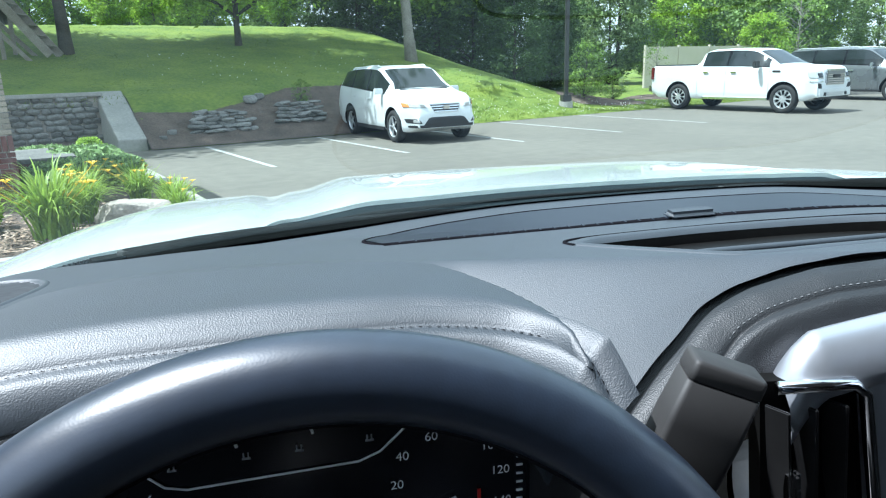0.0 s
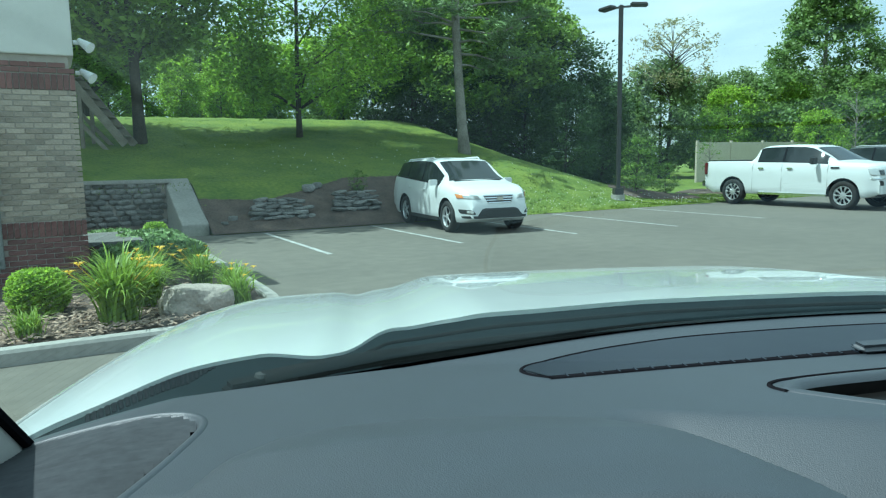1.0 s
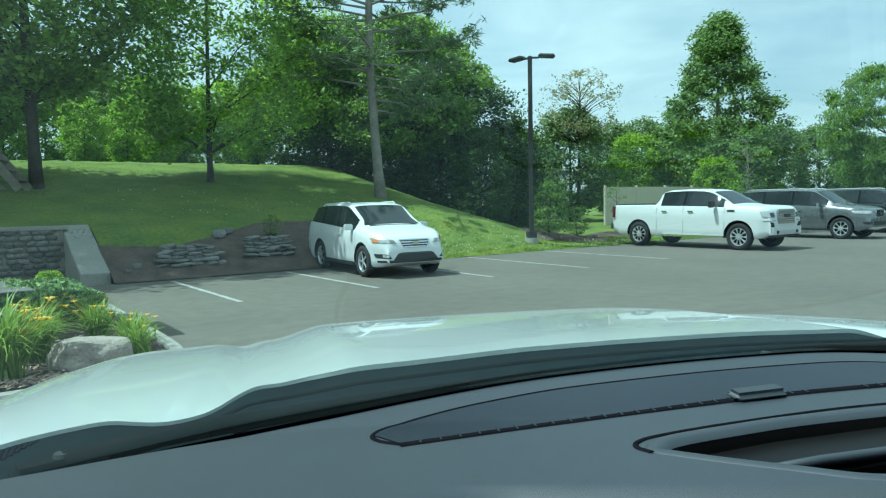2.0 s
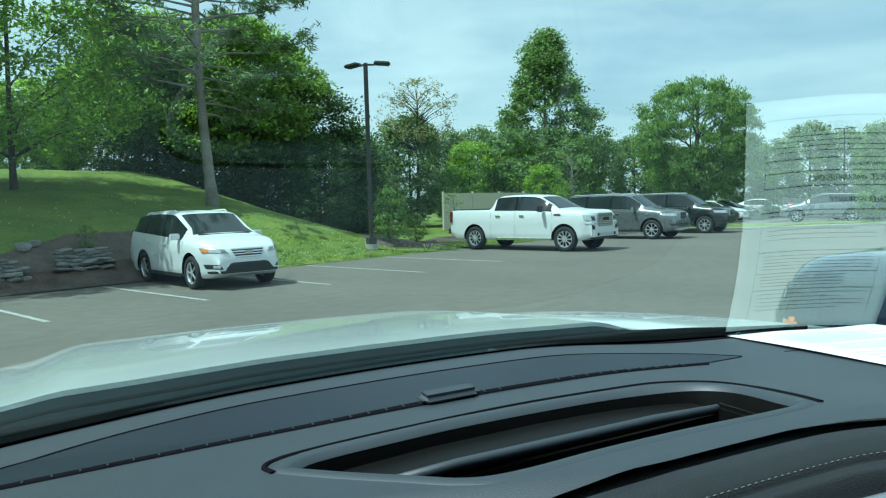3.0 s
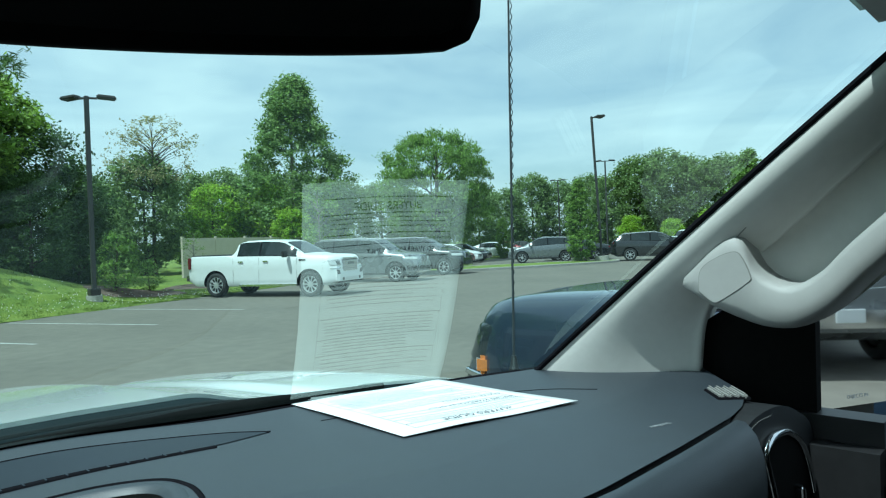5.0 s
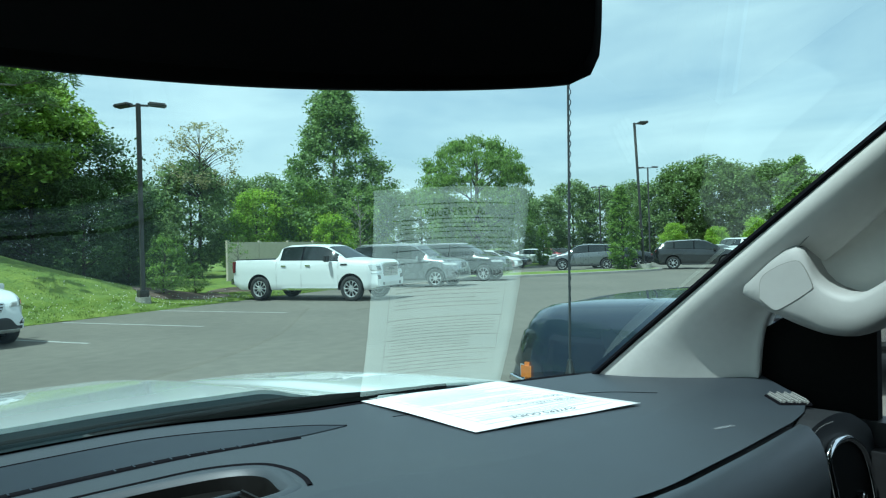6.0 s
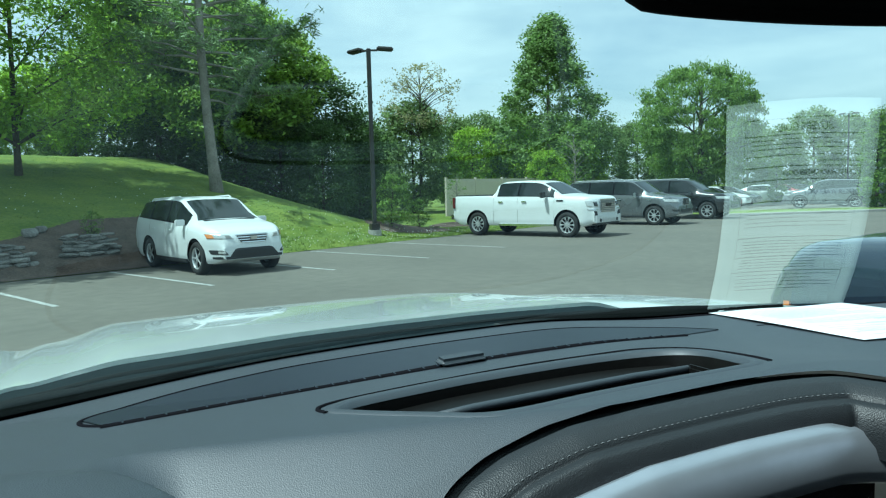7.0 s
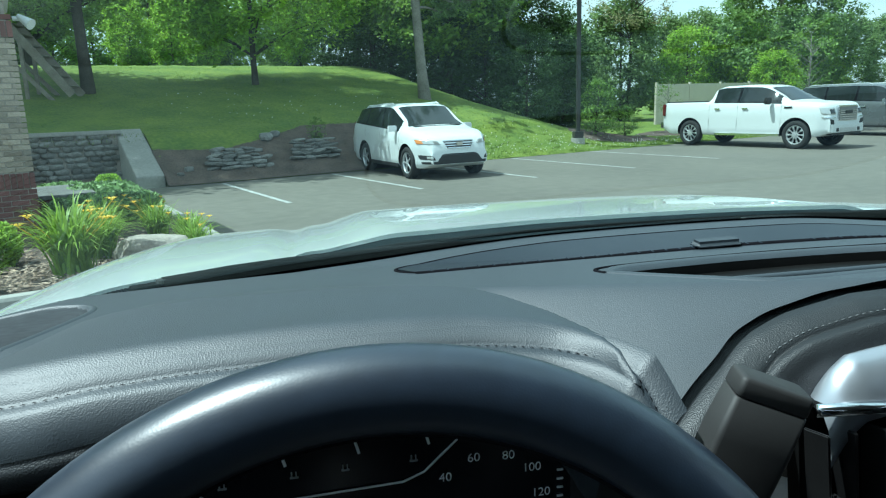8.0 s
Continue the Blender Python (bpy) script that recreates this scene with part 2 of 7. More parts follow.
M_LEAF_MID = material("leaf_mid", (0.150, 0.245, 0.042), 0.55, colour2=(0.245, 0.36, 0.065), scale=0.6, island=0.45, trans=0.52)
# leaves of the distant trees, with the haze of distance put into their colour
M_LEAF_HAZED = material("leaf_hedgerow", (0.150, 0.225, 0.075), 0.6, colour2=(0.240, 0.320, 0.105), scale=0.6, island=0.45, trans=0.45)
M_LEAF_OAK = material("leaf_oak", (0.200, 0.315, 0.045), 0.55, colour2=(0.31, 0.43, 0.07), scale=0.6, island=0.45, trans=0.35)
M_LEAF_DARK = material("leaf_dark", (0.046, 0.088, 0.022), 0.6, colour2=(0.105, 0.170, 0.042), scale=0.6, island=0.45, trans=0.25)
M_LEAF_POPLAR = material("leaf_poplar", (0.150, 0.240, 0.060), 0.5, colour2=(0.235, 0.330, 0.095), scale=0.6, island=0.4, trans=0.45)
M_LEAF_TAN = material("leaf_tan", (0.25, 0.26, 0.10), 0.6, colour2=(0.36, 0.34, 0.17), scale=0.6, island=0.4, trans=0.4)
M_LEAF_BLUE = material("leaf_needle", (0.15, 0.235, 0.075), 0.6, colour2=(0.24, 0.33, 0.12), scale=0.6, island=0.45, trans=0.2)
M_BARK = material("bark", (0.16, 0.14, 0.12), 0.95, colour2=(0.33, 0.30, 0.27), scale=2.5, bump=1.0, bump_scale=14)
M_BARK_DARK = material("bark_dark", (0.04, 0.034, 0.028), 0.95, colour2=(0.09, 0.075, 0.06), scale=3, bump=1.0, bump_scale=18)
M_PAINT_SILVER = material("grey_paint", (0.17, 0.18, 0.19), 0.28, metal=0.5, vary=0.04, scale=2, coat=0.7)
M_PAINT_BLUE = material("dark_blue_paint", (0.012, 0.022, 0.042), 0.25, metal=0.2, vary=0.06, scale=2, coat=0.9)
M_PAINT_BLACK = material("black_paint", (0.012, 0.013, 0.015), 0.25, vary=0.1, scale=2, coat=0.9)
M_PAINT_RED = material("red_paint", (0.25, 0.015, 0.02), 0.28, vary=0.06, scale=2, coat=0.8)
M_CAR_GLASS = material("car_glass", (0.012, 0.016, 0.017), 0.04, vary=0.2, scale=1.5, spec=0.6)
M_TRIM = material("black_trim", (0.018, 0.018, 0.019), 0.55, vary=0.15, scale=6)
M_RIM = material("alloy_rim", (0.56, 0.57, 0.58), 0.32, metal=0.45, vary=0.05, scale=6)
M_LAMP = material("headlamp", (0.50, 0.51, 0.50), 0.12, metal=0.3, vary=0.2, scale=10, coat=0.8)
M_AMBER = material("amber_lens", (0.60, 0.22, 0.05), 0.2, vary=0.1, scale=14, coat=0.6)
M_TAIL = material("tail_lens", (0.12, 0.008, 0.010), 0.2, vary=0.1, scale=14, coat=0.6)
M_POLE = material("pole_paint", (0.035, 0.034, 0.033), 0.5, vary=0.15, scale=3)
M_STONE = material("field_stone", (0.11, 0.107, 0.103), 0.9, colour2=(0.24, 0.23, 0.215), scale=2.2, bump=0.9, bump_scale=18, rand=0.35)
M_BOULDER = material("boulder", (0.24, 0.205, 0.175), 0.9, colour2=(0.40, 0.350, 0.300), scale=3, bump=0.9, bump_scale=14)
M_BRICK_TAN = material("tan_brick", (0.25, 0.205, 0.165), 0.9, colour2=(0.40, 0.335, 0.275), scale=5, bump=0.5, bump_scale=60, rand=0.30)
M_BRICK_RED = material("red_brick", (0.12, 0.052, 0.05), 0.9, colour2=(0.19, 0.09, 0.08), scale=5, bump=0.5, bump_scale=60, rand=0.25)
M_MORTAR = material("mortar", (0.36, 0.32, 0.285), 0.95, vary=0.12, scale=9, bump=0.4, bump_scale=80)
M_STUCCO = material("stucco", (0.62, 0.61, 0.58), 0.9, vary=0.05, scale=2, bump=0.3, bump_scale=90)
M_WOOD = material("weathered_wood", (0.17, 0.14, 0.11), 0.9, colour2=(0.28, 0.25, 0.21), scale=4, bump=0.6, bump_scale=40)
M_FENCE = material("beige_fence", (0.50, 0.45, 0.36), 0.8, vary=0.08, scale=2)
M_FLOWER = material("lily_petal", (0.75, 0.42, 0.03), 0.6, colour2=(0.80, 0.60, 0.06), scale=9, island=0.2, trans=0.3)
M_LILY = material("lily_leaf", (0.19, 0.29, 0.035), 0.5, colour2=(0.32, 0.43, 0.07), scale=4, island=0.3, trans=0.4)
M_FIXTURE = material("white_fixture", (0.75, 0.76, 0.76), 0.4, vary=0.03, scale=6)

# ---- outdoor grid: u runs along the stalls, v towards the bank; both are turned from the truck's axes ----
GRID = Matrix(((0.925, -0.380, 0, 0), (0.380, 0.925, 0, 0), (0, 0, 1, 0), (0, 0, 0, 1)))


def world_xy(u, v):
    return 0.925 * u - 0.380 * v, 0.380 * u + 0.925 * v


def grid_uv(x, y):
    return 0.925 * x + 0.380 * y, -0.380 * x + 0.925 * y


def bank(u, v):
    """Height of the lawn bank behind the stalls."""
    w = v - 16.6
    z = np.where(w < 2.6, 0.43 * w, 1.12 + 0.19 * (w - 2.6))
    z = np.where(w > 15, 3.48 + 0.5 * (1 - np.exp(-(w - 15) / 4.0)), z)
    f = 1 - 0.88 * smoothstep(13.2, 20.5, u - 0.12 * np.maximum(w, 0))
    steep = 1 - 0.35 * smoothstep(9.5, 12.5, u) * smoothstep(4, 0, w)
    return np.where(w < 0, -0.03, z * f * steep)


def ground_height(u, v):
    return float(bank(np.array(float(u)), np.array(float(v)))) if v > 16.6 else 0.0


# ground reaching the horizon
bm = bmesh.new()
bmesh.ops.create_grid(bm, x_segments=40, y_segments=40, size=1400)
ground = part("ground", bm, M_GRASS)
ground.location.z = -0.05
tagged(ground, "wide green grassy ground that reaches the horizon", "ground", kind="structure")

bm = bmesh.new()
bmesh.ops.create_grid(bm, x_segments=30, y_segments=20, size=1)
bmesh.ops.scale(bm, vec=(60, 34, 1), verts=bm.verts)
lot = part("road", bm, M_ASPHALT)
lot.matrix_world = GRID @ pose(42, -17.32, 0)
tagged(lot, "worn grey asphalt of the parking lot", "asphalt", kind="structure")


def patch(name, us, vs, zf, mat, label, category, kind="structure", rough=0.0, seed=3):
    U, V = np.meshgrid(us, vs, indexing="ij")
    Z = zf(U, V)
    if rough:
        Z = Z + rough * np.random.default_rng(seed).standard_normal(U.shape)
    x, y = world_xy(U, V)
    return tagged(mesh_object(name, np.stack([x, y, Z], -1).reshape(-1, 3), grid_faces(len(us), len(vs)), mat), label, category, kind=kind)


patch("lawn", np.arange(2.64, 110.1, 0.4), np.r_[np.arange(16.6, 20, 0.15), np.arange(20, 70, 0.7)], bank, M_GRASS, "mown green lawn on a bank, partly in tree shade", "lawn", rough=0.012)


patch("lawn", np.arange(-40, 2.7, 0.54), np.arange(19.35, 70, 0.7), bank, M_GRASS, "mown green lawn above the retaining wall", "lawn", rough=0.012)

# mulch bed on the steep foot of the bank
def bed_top(u):
    return 16.6 + np.interp(u, [2.6, 4.2, 5.6, 6.8, 8.5, 10.2, 11.2], [1.7, 1.5, 2.0, 2.6, 2.7, 2.0, 0.1])


us = np.arange(2.6, 11.2, 0.06)
ks = np.linspace(0, 1, 40)
U = np.repeat(us[:, None], 40, 1)
V = 16.52 + (bed_top(us)[:, None] - 16.52) * ks[None]
Z = np.maximum(bank(U, V), 0) + 0.025 + 0.03 * np.random.default_rng(5).random(U.shape) * np.minimum(1, 4 * ks)[None]
x, y = world_xy(U, V)
tagged(mesh_object("mulch_bed", np.stack([x, y, Z], -1).reshape(-1, 3), grid_faces(len(us), 40), M_MULCH), "dark brown mulch bed on the foot of the bank", "mulch", kind="structure")


def mulch_ring(deg, d, ru, rv, seed, label):
    """A low mound of mulch on the lawn."""
    a = radians(deg)
    u0, v0 = grid_uv(-0.45 + d * math.sin(a), 0.15 + d * math.cos(a))
    r = np.random.default_rng(seed)
    v, n = [], 40
    for i in range(9):
        for j in range(n):
            t = 2 * math.pi * j / n
            k = i / 8 * (1 + 0.12 * math.sin(3 * t + seed) + 0.06 * math.sin(7 * t))
            u, w = u0 + ru * k * math.cos(t), v0 + rv * k * math.sin(t)
            x, y = world_xy(u, w)
            v.append((x, y, max(ground_height(u, w), 0) + 0.10 * (1 - (i / 8) ** 2) - 0.015 * (i == 8) + 0.02 + r.uniform(-0.012, 0.012)))
    return tagged(mesh_object("mulch_ring", v, grid_faces(9, n, wrap=True), M_MULCH, smooth=False), label, "mulch", kind="structure")


mulch_ring(23.6, 26.6, 2.1, 1.1, 2, "brown mulch ring round the shrubs on the lawn")
mulch_ring(27.6, 30.2, 1.3, 0.9, 5, "brown mulch ring round the sapling behind the pickup")


# grass blades near enough to be told apart along the lawn's edge, and clover flowers
def tufts(name, n, pick, mat, size, seed, label, category):
    r = np.random.default_rng(seed)
    v, f = [], []
    for _ in range(n):
        u, w = pick(r)
        h = size * r.uniform(0.5, 1.2)
        x0, y0 = world_xy(u, w)
        z0 = max(ground_height(u, w), 0) - 0.02
        a = r.uniform(0, 6.28)
        dx, dy = math.cos(a) * h * 0.22, math.sin(a) * h * 0.22
        lx, ly = r.normal(0, 0.3 * h, 2)
        k = len(v)
        v += [(x0 - dx, y0 - dy, z0), (x0 + dx, y0 + dy, z0), (x0 + lx, y0 + ly, z0 + h)]
        f.append((k, k + 1, k + 2))
    return tagged(mesh_object(name, v, f, mat, smooth=False), label, category, kind="stuff")


tufts("grass_blades", 30000, lambda r: (r.uniform(9.5, 26), 16.55 + abs(r.normal(0, 1.4))), M_BLADE, 0.05, 21, "short green grass blades along the lawn edge", "grass")
tufts("grass_blades", 26000, lambda r: (r.uniform(-3, 14), r.uniform(18.8, 32)), M_BLADE, 0.045, 22, "short green grass blades on the bank", "grass")
v, f = [], []
r = np.random.default_rng(9)
for _ in range(450):
    u, w = r.uniform(9.5, 22), 16.7 + abs(r.normal(0, 1.2))
    if r.random() < 0.15:
        u, w = r.uniform(4, 12), r.uniform(20, 25)
    x0, y0 = world_xy(u, w)
    z0 = ground_height(u, w) + r.uniform(0.05, 0.1)
    s = r.uniform(0.009, 0.018)
    k = len(v)
    v += [(x0 - s, y0, z0), (x0, y0 - s, z0), (x0 + s, y0, z0), (x0, y0 + s, z0), (x0, y0, z0 + s), (x0, y0, z0 - s)]
    f += [(k, k + 1, k + 4), (k + 1, k + 2, k + 4), (k + 2, k + 3, k + 4), (k + 3, k, k + 4), (k + 1, k, k + 5), (k + 2, k + 1, k + 5), (k + 3, k + 2, k + 5), (k, k + 3, k + 5)]
tagged(mesh_object("clover_flowers", v, f, M_PETAL_WHITE, smooth=False), "small white clover flowers in the grass", "flowers", kind="stuff")

# painted stall lines
for u, v0, v1 in ((3.72, 11.95, 16.3), (6.45, 11.95, 16.4), (9.3, 11.85, 16.4), (12.2, 11.7, 16.4), (15.5, 11.8, 16.5)):
    bm = bmesh.new()
    n = 24
    r = np.random.default_rng(int(u * 10))
    top = [[bm.verts.new((sx * (0.05 + r.uniform(-0.006, 0.006)), v0 + (v1 - v0) * i / n, 0.005)) for sx in (-1, 1)] for i in range(n + 1)]
    for a, b in zip(top, top[1:]):
        bm.faces.new((a[0], a[1], b[1], b[0]))
    ln = part("stall_line", bm, M_LINE)
    ln.matrix_world = GRID @ pose(u, 0, 0)
    tagged(ln, "worn white painted parking stall line on asphalt", "road marking", "stall lines", "structure")


# kerbs of the planted islands
def kerb(name, pts, label, inner=0.0, h=0.14, w=0.16):
    """A concrete kerb with rounded top along pts in the grid."""
    p = smooth_path(pts, max(20, len(pts) * 14))
    t = np.gradient(p, axis=0)
    nrm = np.stack([-t[:, 1], t[:, 0]], 1) / np.linalg.norm(t, axis=1)[:, None]
    rows = []
    for o, z in ((-0.5, -0.05), (-0.5, h - 0.03), (-0.40, h), (0.40, h), (0.5, h - 0.02), (0.5, -0.05)):
        q = p + nrm * o * w
        x, y = world_xy(q[:, 0], q[:, 1])
        rows.append(np.column_stack([x, y, np.full(len(x), z)]))
    return tagged(mesh_object(name, np.stack(rows, 1).reshape(-1, 3), grid_faces(len(p), 6), M_CONCRETE, smooth=False), label, "kerb", kind="structure")


kerb("kerb", [(-9, 7.12), (-4, 7.08), (0, 7.06), (0.75, 7.08), (1.28, 7.28), (1.56, 7.85), (1.64, 8.9), (1.66, 12.5), (1.66, 16.9)], "pale concrete kerb round the flower bed")
BED = [(-9, 7.17), (0.75, 7.15), (1.23, 7.36), (1.48, 7.95), (1.56, 8.9), (1.58, 19.4), (-6, 19.4), (-6, 11), (-9, 11)]
bm = bmesh.new()
bm.faces.new([bm.verts.new((*world_xy(u, v), 0.10)) for u, v in BED])
bmesh.ops.triangulate(bm, faces=bm.faces)
bmesh.ops.subdivide_edges(bm, edges=bm.edges, cuts=6, use_grid_fill=True)
r = random.Random(4)
for q in bm.verts:
    q.co.z += r.uniform(-0.015, 0.03)
bed = tagged(part("mulch_bed", bm, M_MULCH), "brown wood mulch of the flower bed", "mulch", kind="structure")
# loose wood chips near the kerb
v, f = [], []
r = np.random.default_rng(12)
for _ in range(2600):
    u, w = r.uniform(-3.5, 1.1), 7.25 + abs(r.normal(0, 1.0))
    x0, y0 = world_xy(u, w)
    a, l, b = r.uniform(0, 6.28), r.uniform(0.02, 0.06), r.uniform(0.006, 0.014)
    z0 = 0.135 + r.uniform(-0.01, 0.02)
    c, s = math.cos(a), math.sin(a)
    k = len(v)
    tz = r.uniform(-0.015, 0.02)
    v += [(x0 - c * l - s * b, y0 - s * l + c * b, z0), (x0 - c * l + s * b, y0 - s * l - c * b, z0), (x0 + c * l + s * b, y0 + s * l - c * b, z0 + tz), (x0 + c * l - s * b, y0 + s * l + c * b, z0 + tz), (x0, y0, z0 + 0.012)]
    f += [(k, k + 1, k + 4), (k + 1, k + 2, k + 4), (k + 2, k + 3, k + 4), (k + 3, k, k + 4)]
tagged(mesh_object("wood_chips", v, f, M_CHIPS, smooth=False), "loose pale brown wood chips", "wood chips", kind="stuff")

# far grass island in the lot
ISL = [(30, 16.2), (34.2, 12.6), (37.0, 9.6), (39.6, 7.2), (42.0, 5.4), (43.6, 4.9), (44.3, 5.6), (43.6, 7.4), (41.5, 10.2), (38.5, 13.5), (35, 16.2)]
ip = smooth_path(ISL + ISL[:1], 80)[:-1]
bm = bmesh.new()
bm.faces.new([bm.verts.new((*world_xy(u, v), 0.13)) for u, v in ip])
tagged(part("grass_island", bm, M_GRASS), "mown grass island in the parking lot", "lawn", kind="structure")
kerb("kerb", [tuple(q) for q in ip] + [tuple(ip[0])], "pale concrete kerb round the grass island")

# ---- the truck around the camera ----
def base_y(x):
    """Where the windscreen meets the dash, seen from above."""
    return 0.925 - 0.35 * np.asarray(x, float) ** 2


FRONT_X = (-0.95, -0.80, -0.70, -0.64, -0.607, -0.57, -0.52, -0.475, -0.43, -0.40, -0.384, -0.372, -0.364, -0.354, -0.346, -0.33, -0.316, -0.30, -0.27, -0.245, -0.228, -0.20, -0.154, -0.134, -0.08, 0.02, 0.065, 0.107, 0.135, 0.157, 0.19, 0.27, 0.45, 0.58, 0.63, 0.67, 0.70, 0.73, 0.76, 0.85)
FRONT_Y = (0.44, 0.415, 0.398, 0.394, 0.397, 0.401, 0.405, 0.407, 0.407, 0.401, 0.393, 0.381, 0.366, 0.344, 0.3363, 0.40, 0.437, 0.45, 0.468, 0.480, 0.4905, 0.497, 0.4985, 0.4965, 0.493, 0.492, 0.485, 0.472, 0.42, 0.39, 0.378, 0.372, 0.369, 0.37, 0.376, 0.388, 0.403, 0.425, 0.45, 0.52)


def front_y(x):
    """The driver's side edge of the dash top, seen from above."""
    k = np.linspace(-0.008, 0.008, 7)
    return np.mean([np.interp(np.asarray(x, float) + d, FRONT_X, FRONT_Y) for d in k], axis=0)


def inside_distance(x, y, poly):
    """Signed distance to a closed outline, positive inside."""
    x, y = np.asarray(x, float), np.asarray(y, float)
    d = np.full(x.shape, 1e9)
    ins = np.zeros(x.shape, bool)
    for (ax, ay), (bx, by) in zip(poly, np.roll(poly, -1, axis=0)):
        t = np.clip(((x - ax) * (bx - ax) + (y - ay) * (by - ay)) / ((bx - ax) ** 2 + (by - ay) ** 2), 0, 1)
        d = np.minimum(d, np.hypot(x - ax - t * (bx - ax), y - ay - t * (by - ay)))
        ins ^= ((ay > y) != (by > y)) & (x < (bx - ax) * (y - ay) / (by - ay + 1e-12) + ax)
    return np.where(ins, d, -d)


HUMP = [(-0.70, 0.28), (-0.70, 0.36), (-0.674, 0.43), (-0.657, 0.481), (-0.645, 0.515), (-0.622, 0.549), (-0.591, 0.565), (-0.539, 0.573), (-0.486, 0.568), (-0.438, 0.550), (-0.404, 0.525), (-0.380, 0.486), (-0.362, 0.445), (-0.351, 0.405), (-0.346, 0.36), (-0.346, 0.28)]


def hump(x, y):
    """The raised hood over the instruments, with a crease at its foot."""
    d = np.maximum(inside_distance(x, y, HUMP), 0)
    roll = 32.0 * np.maximum(front_y(x) + 0.021 - np.asarray(y, float), 0) ** 2
    return 0.011 * smoothstep(0.0, 0.006, d) + 0.013 * (1 - np.exp(-d / 0.040)) - roll * smoothstep(0.0, 0.02, d)


TRAY = [(-0.254, 0.632), (-0.230, 0.652), (-0.16, 0.665), (-0.10, 0.671), (0.0, 0.669), (0.06, 0.658), (0.10, 0.638), (0.110, 0.605), (0.094, 0.555), (0.082, 0.530), (0.05, 0.527), (-0.02, 0.531), (-0.09, 0.531), (-0.15, 0.527), (-0.180, 0.534), (-0.203, 0.562), (-0.228, 0.594)]
TRAY_C = smooth_path(TRAY + TRAY[:1], 121)[:-1]
GRILLE = [(-0.845, 0.615), (-0.80, 0.655), (-0.772, 0.664), (-0.735, 0.669), (-0.705, 0.669), (-0.690, 0.656), (-0.683, 0.638), (-0.681, 0.613), (-0.684, 0.563), (-0.688, 0.52), (-0.693, 0.485), (-0.703, 0.452), (-0.73, 0.432), (-0.78, 0.428), (-0.84, 0.44), (-0.87, 0.52)]
GRILLE_C = smooth_path(GRILLE + GRILLE[:1], 91)[:-1]


def dash_base(x, y):
    right = smoothstep(0.08, 0.34, x)
    fall = np.clip(0.87 - y, 0, 0.37)
    z = 1.452 + (1 - right) * np.maximum(0.125 * fall, 0.0145 - 0.007 * smoothstep(-0.22, -0.48, x)) + 0.055 * right * fall
    z = z - 0.6 * np.maximum(y - base_y(x) + 0.014, 0) * (1 - right)
    z = z + hump(x, y)
    # beside the instrument hood the pad breaks along a line and slopes towards the driver
    beside = (1 - smoothstep(0.0, 0.015, inside_distance(x, y, HUMP))) * smoothstep(-0.03, -0.13, x) * smoothstep(-0.43, -0.37, x)
    d = np.maximum((np.interp(x, [-0.40, -0.37, -0.27, -0.15, -0.10], [0.61, 0.60, 0.56, 0.515, 0.497]) - y) * 0.93, 0)
    z = z - 0.70 * d * d / (d + 0.012) * beside
    return z - 0.35 * np.maximum(-x - 0.72, 0) ** 1.3


def dash_z(x, y):
    z = dash_base(x, y)
    d = inside_distance(x, y, TRAY_C)
    z = z - 0.075 * smoothstep(-0.006, 0.0, d)
    g = inside_distance(x, y, GRILLE_C)
    return z - 0.006 * smoothstep(0.0, 0.006, g)


truck = empty("pickup_truck", pose(0, 0, 0), "white pickup truck with a dark vinyl dashboard, parked on the lot", "pickup truck")
xs = np.arange(-0.90, 0.8601, 0.0024)
ss = np.linspace(0, 1, 170)
X = np.repeat(xs[:, None], len(ss), 1)
Y = front_y(xs)[:, None] * (1 - ss) + base_y(xs)[:, None] * ss
dash = mesh_object("dashboard", np.stack([X, Y, dash_z(X, Y)], -1).reshape(-1, 3), grid_faces(len(xs), len(ss)), M_DASH, truck, "dark blue-grey grained vinyl dash top")


def ribbon(name, pts, width, lift, mat, parent, label="", zf=dash_base, n=160, depth=0.002):
    """A thin raised or dark band that lies on the dash along pts."""
    p = smooth_path(pts, n)
    t = np.gradient(p, axis=0)
    nrm = np.stack([-t[:, 1], t[:, 0]], 1) / np.linalg.norm(t, axis=1)[:, None]
    rows = []
    for o, h in ((-0.5, -depth), (-0.42, 0), (0.42, 0), (0.5, -depth)):
        q = p + nrm * width * o
        rows.append(np.column_stack([q, zf(q[:, 0], q[:, 1]) + lift + h]))
    return mesh_object(name, np.stack(rows, 1).reshape(-1, 3), grid_faces(n, 4), mat, parent, label)


def outline_rings(name, outline, rings, mat, parent, label="", fill=True, zf=dash_base):
    """Rings round an outline at (inset, height) from the dash, closed by a floor."""
    p = np.array(outline)
    t = np.roll(p, -1, 0) - np.roll(p, 1, 0)
    nrm = np.stack([-t[:, 1], t[:, 0]], 1) / np.linalg.norm(t, axis=1)[:, None]
    if inside_distance(p[:1, 0] + nrm[:1, 0] * 0.002, p[:1, 1] + nrm[:1, 1] * 0.002, p)[0] < 0:
        nrm = -nrm
    rows = []
    for inset, h in rings:
        q = p + nrm * inset
        rows.append(np.column_stack([q, zf(p[:, 0], p[:, 1]) + h]))
    n = len(p)
    faces = grid_faces(len(rings), n, wrap=True)
    v = np.stack(rows).reshape(-1, 3)
    if fill:
        faces.append(tuple(range((len(rings) - 1) * n, len(rings) * n)))
    return mesh_object(name, v, faces, mat, parent, label)


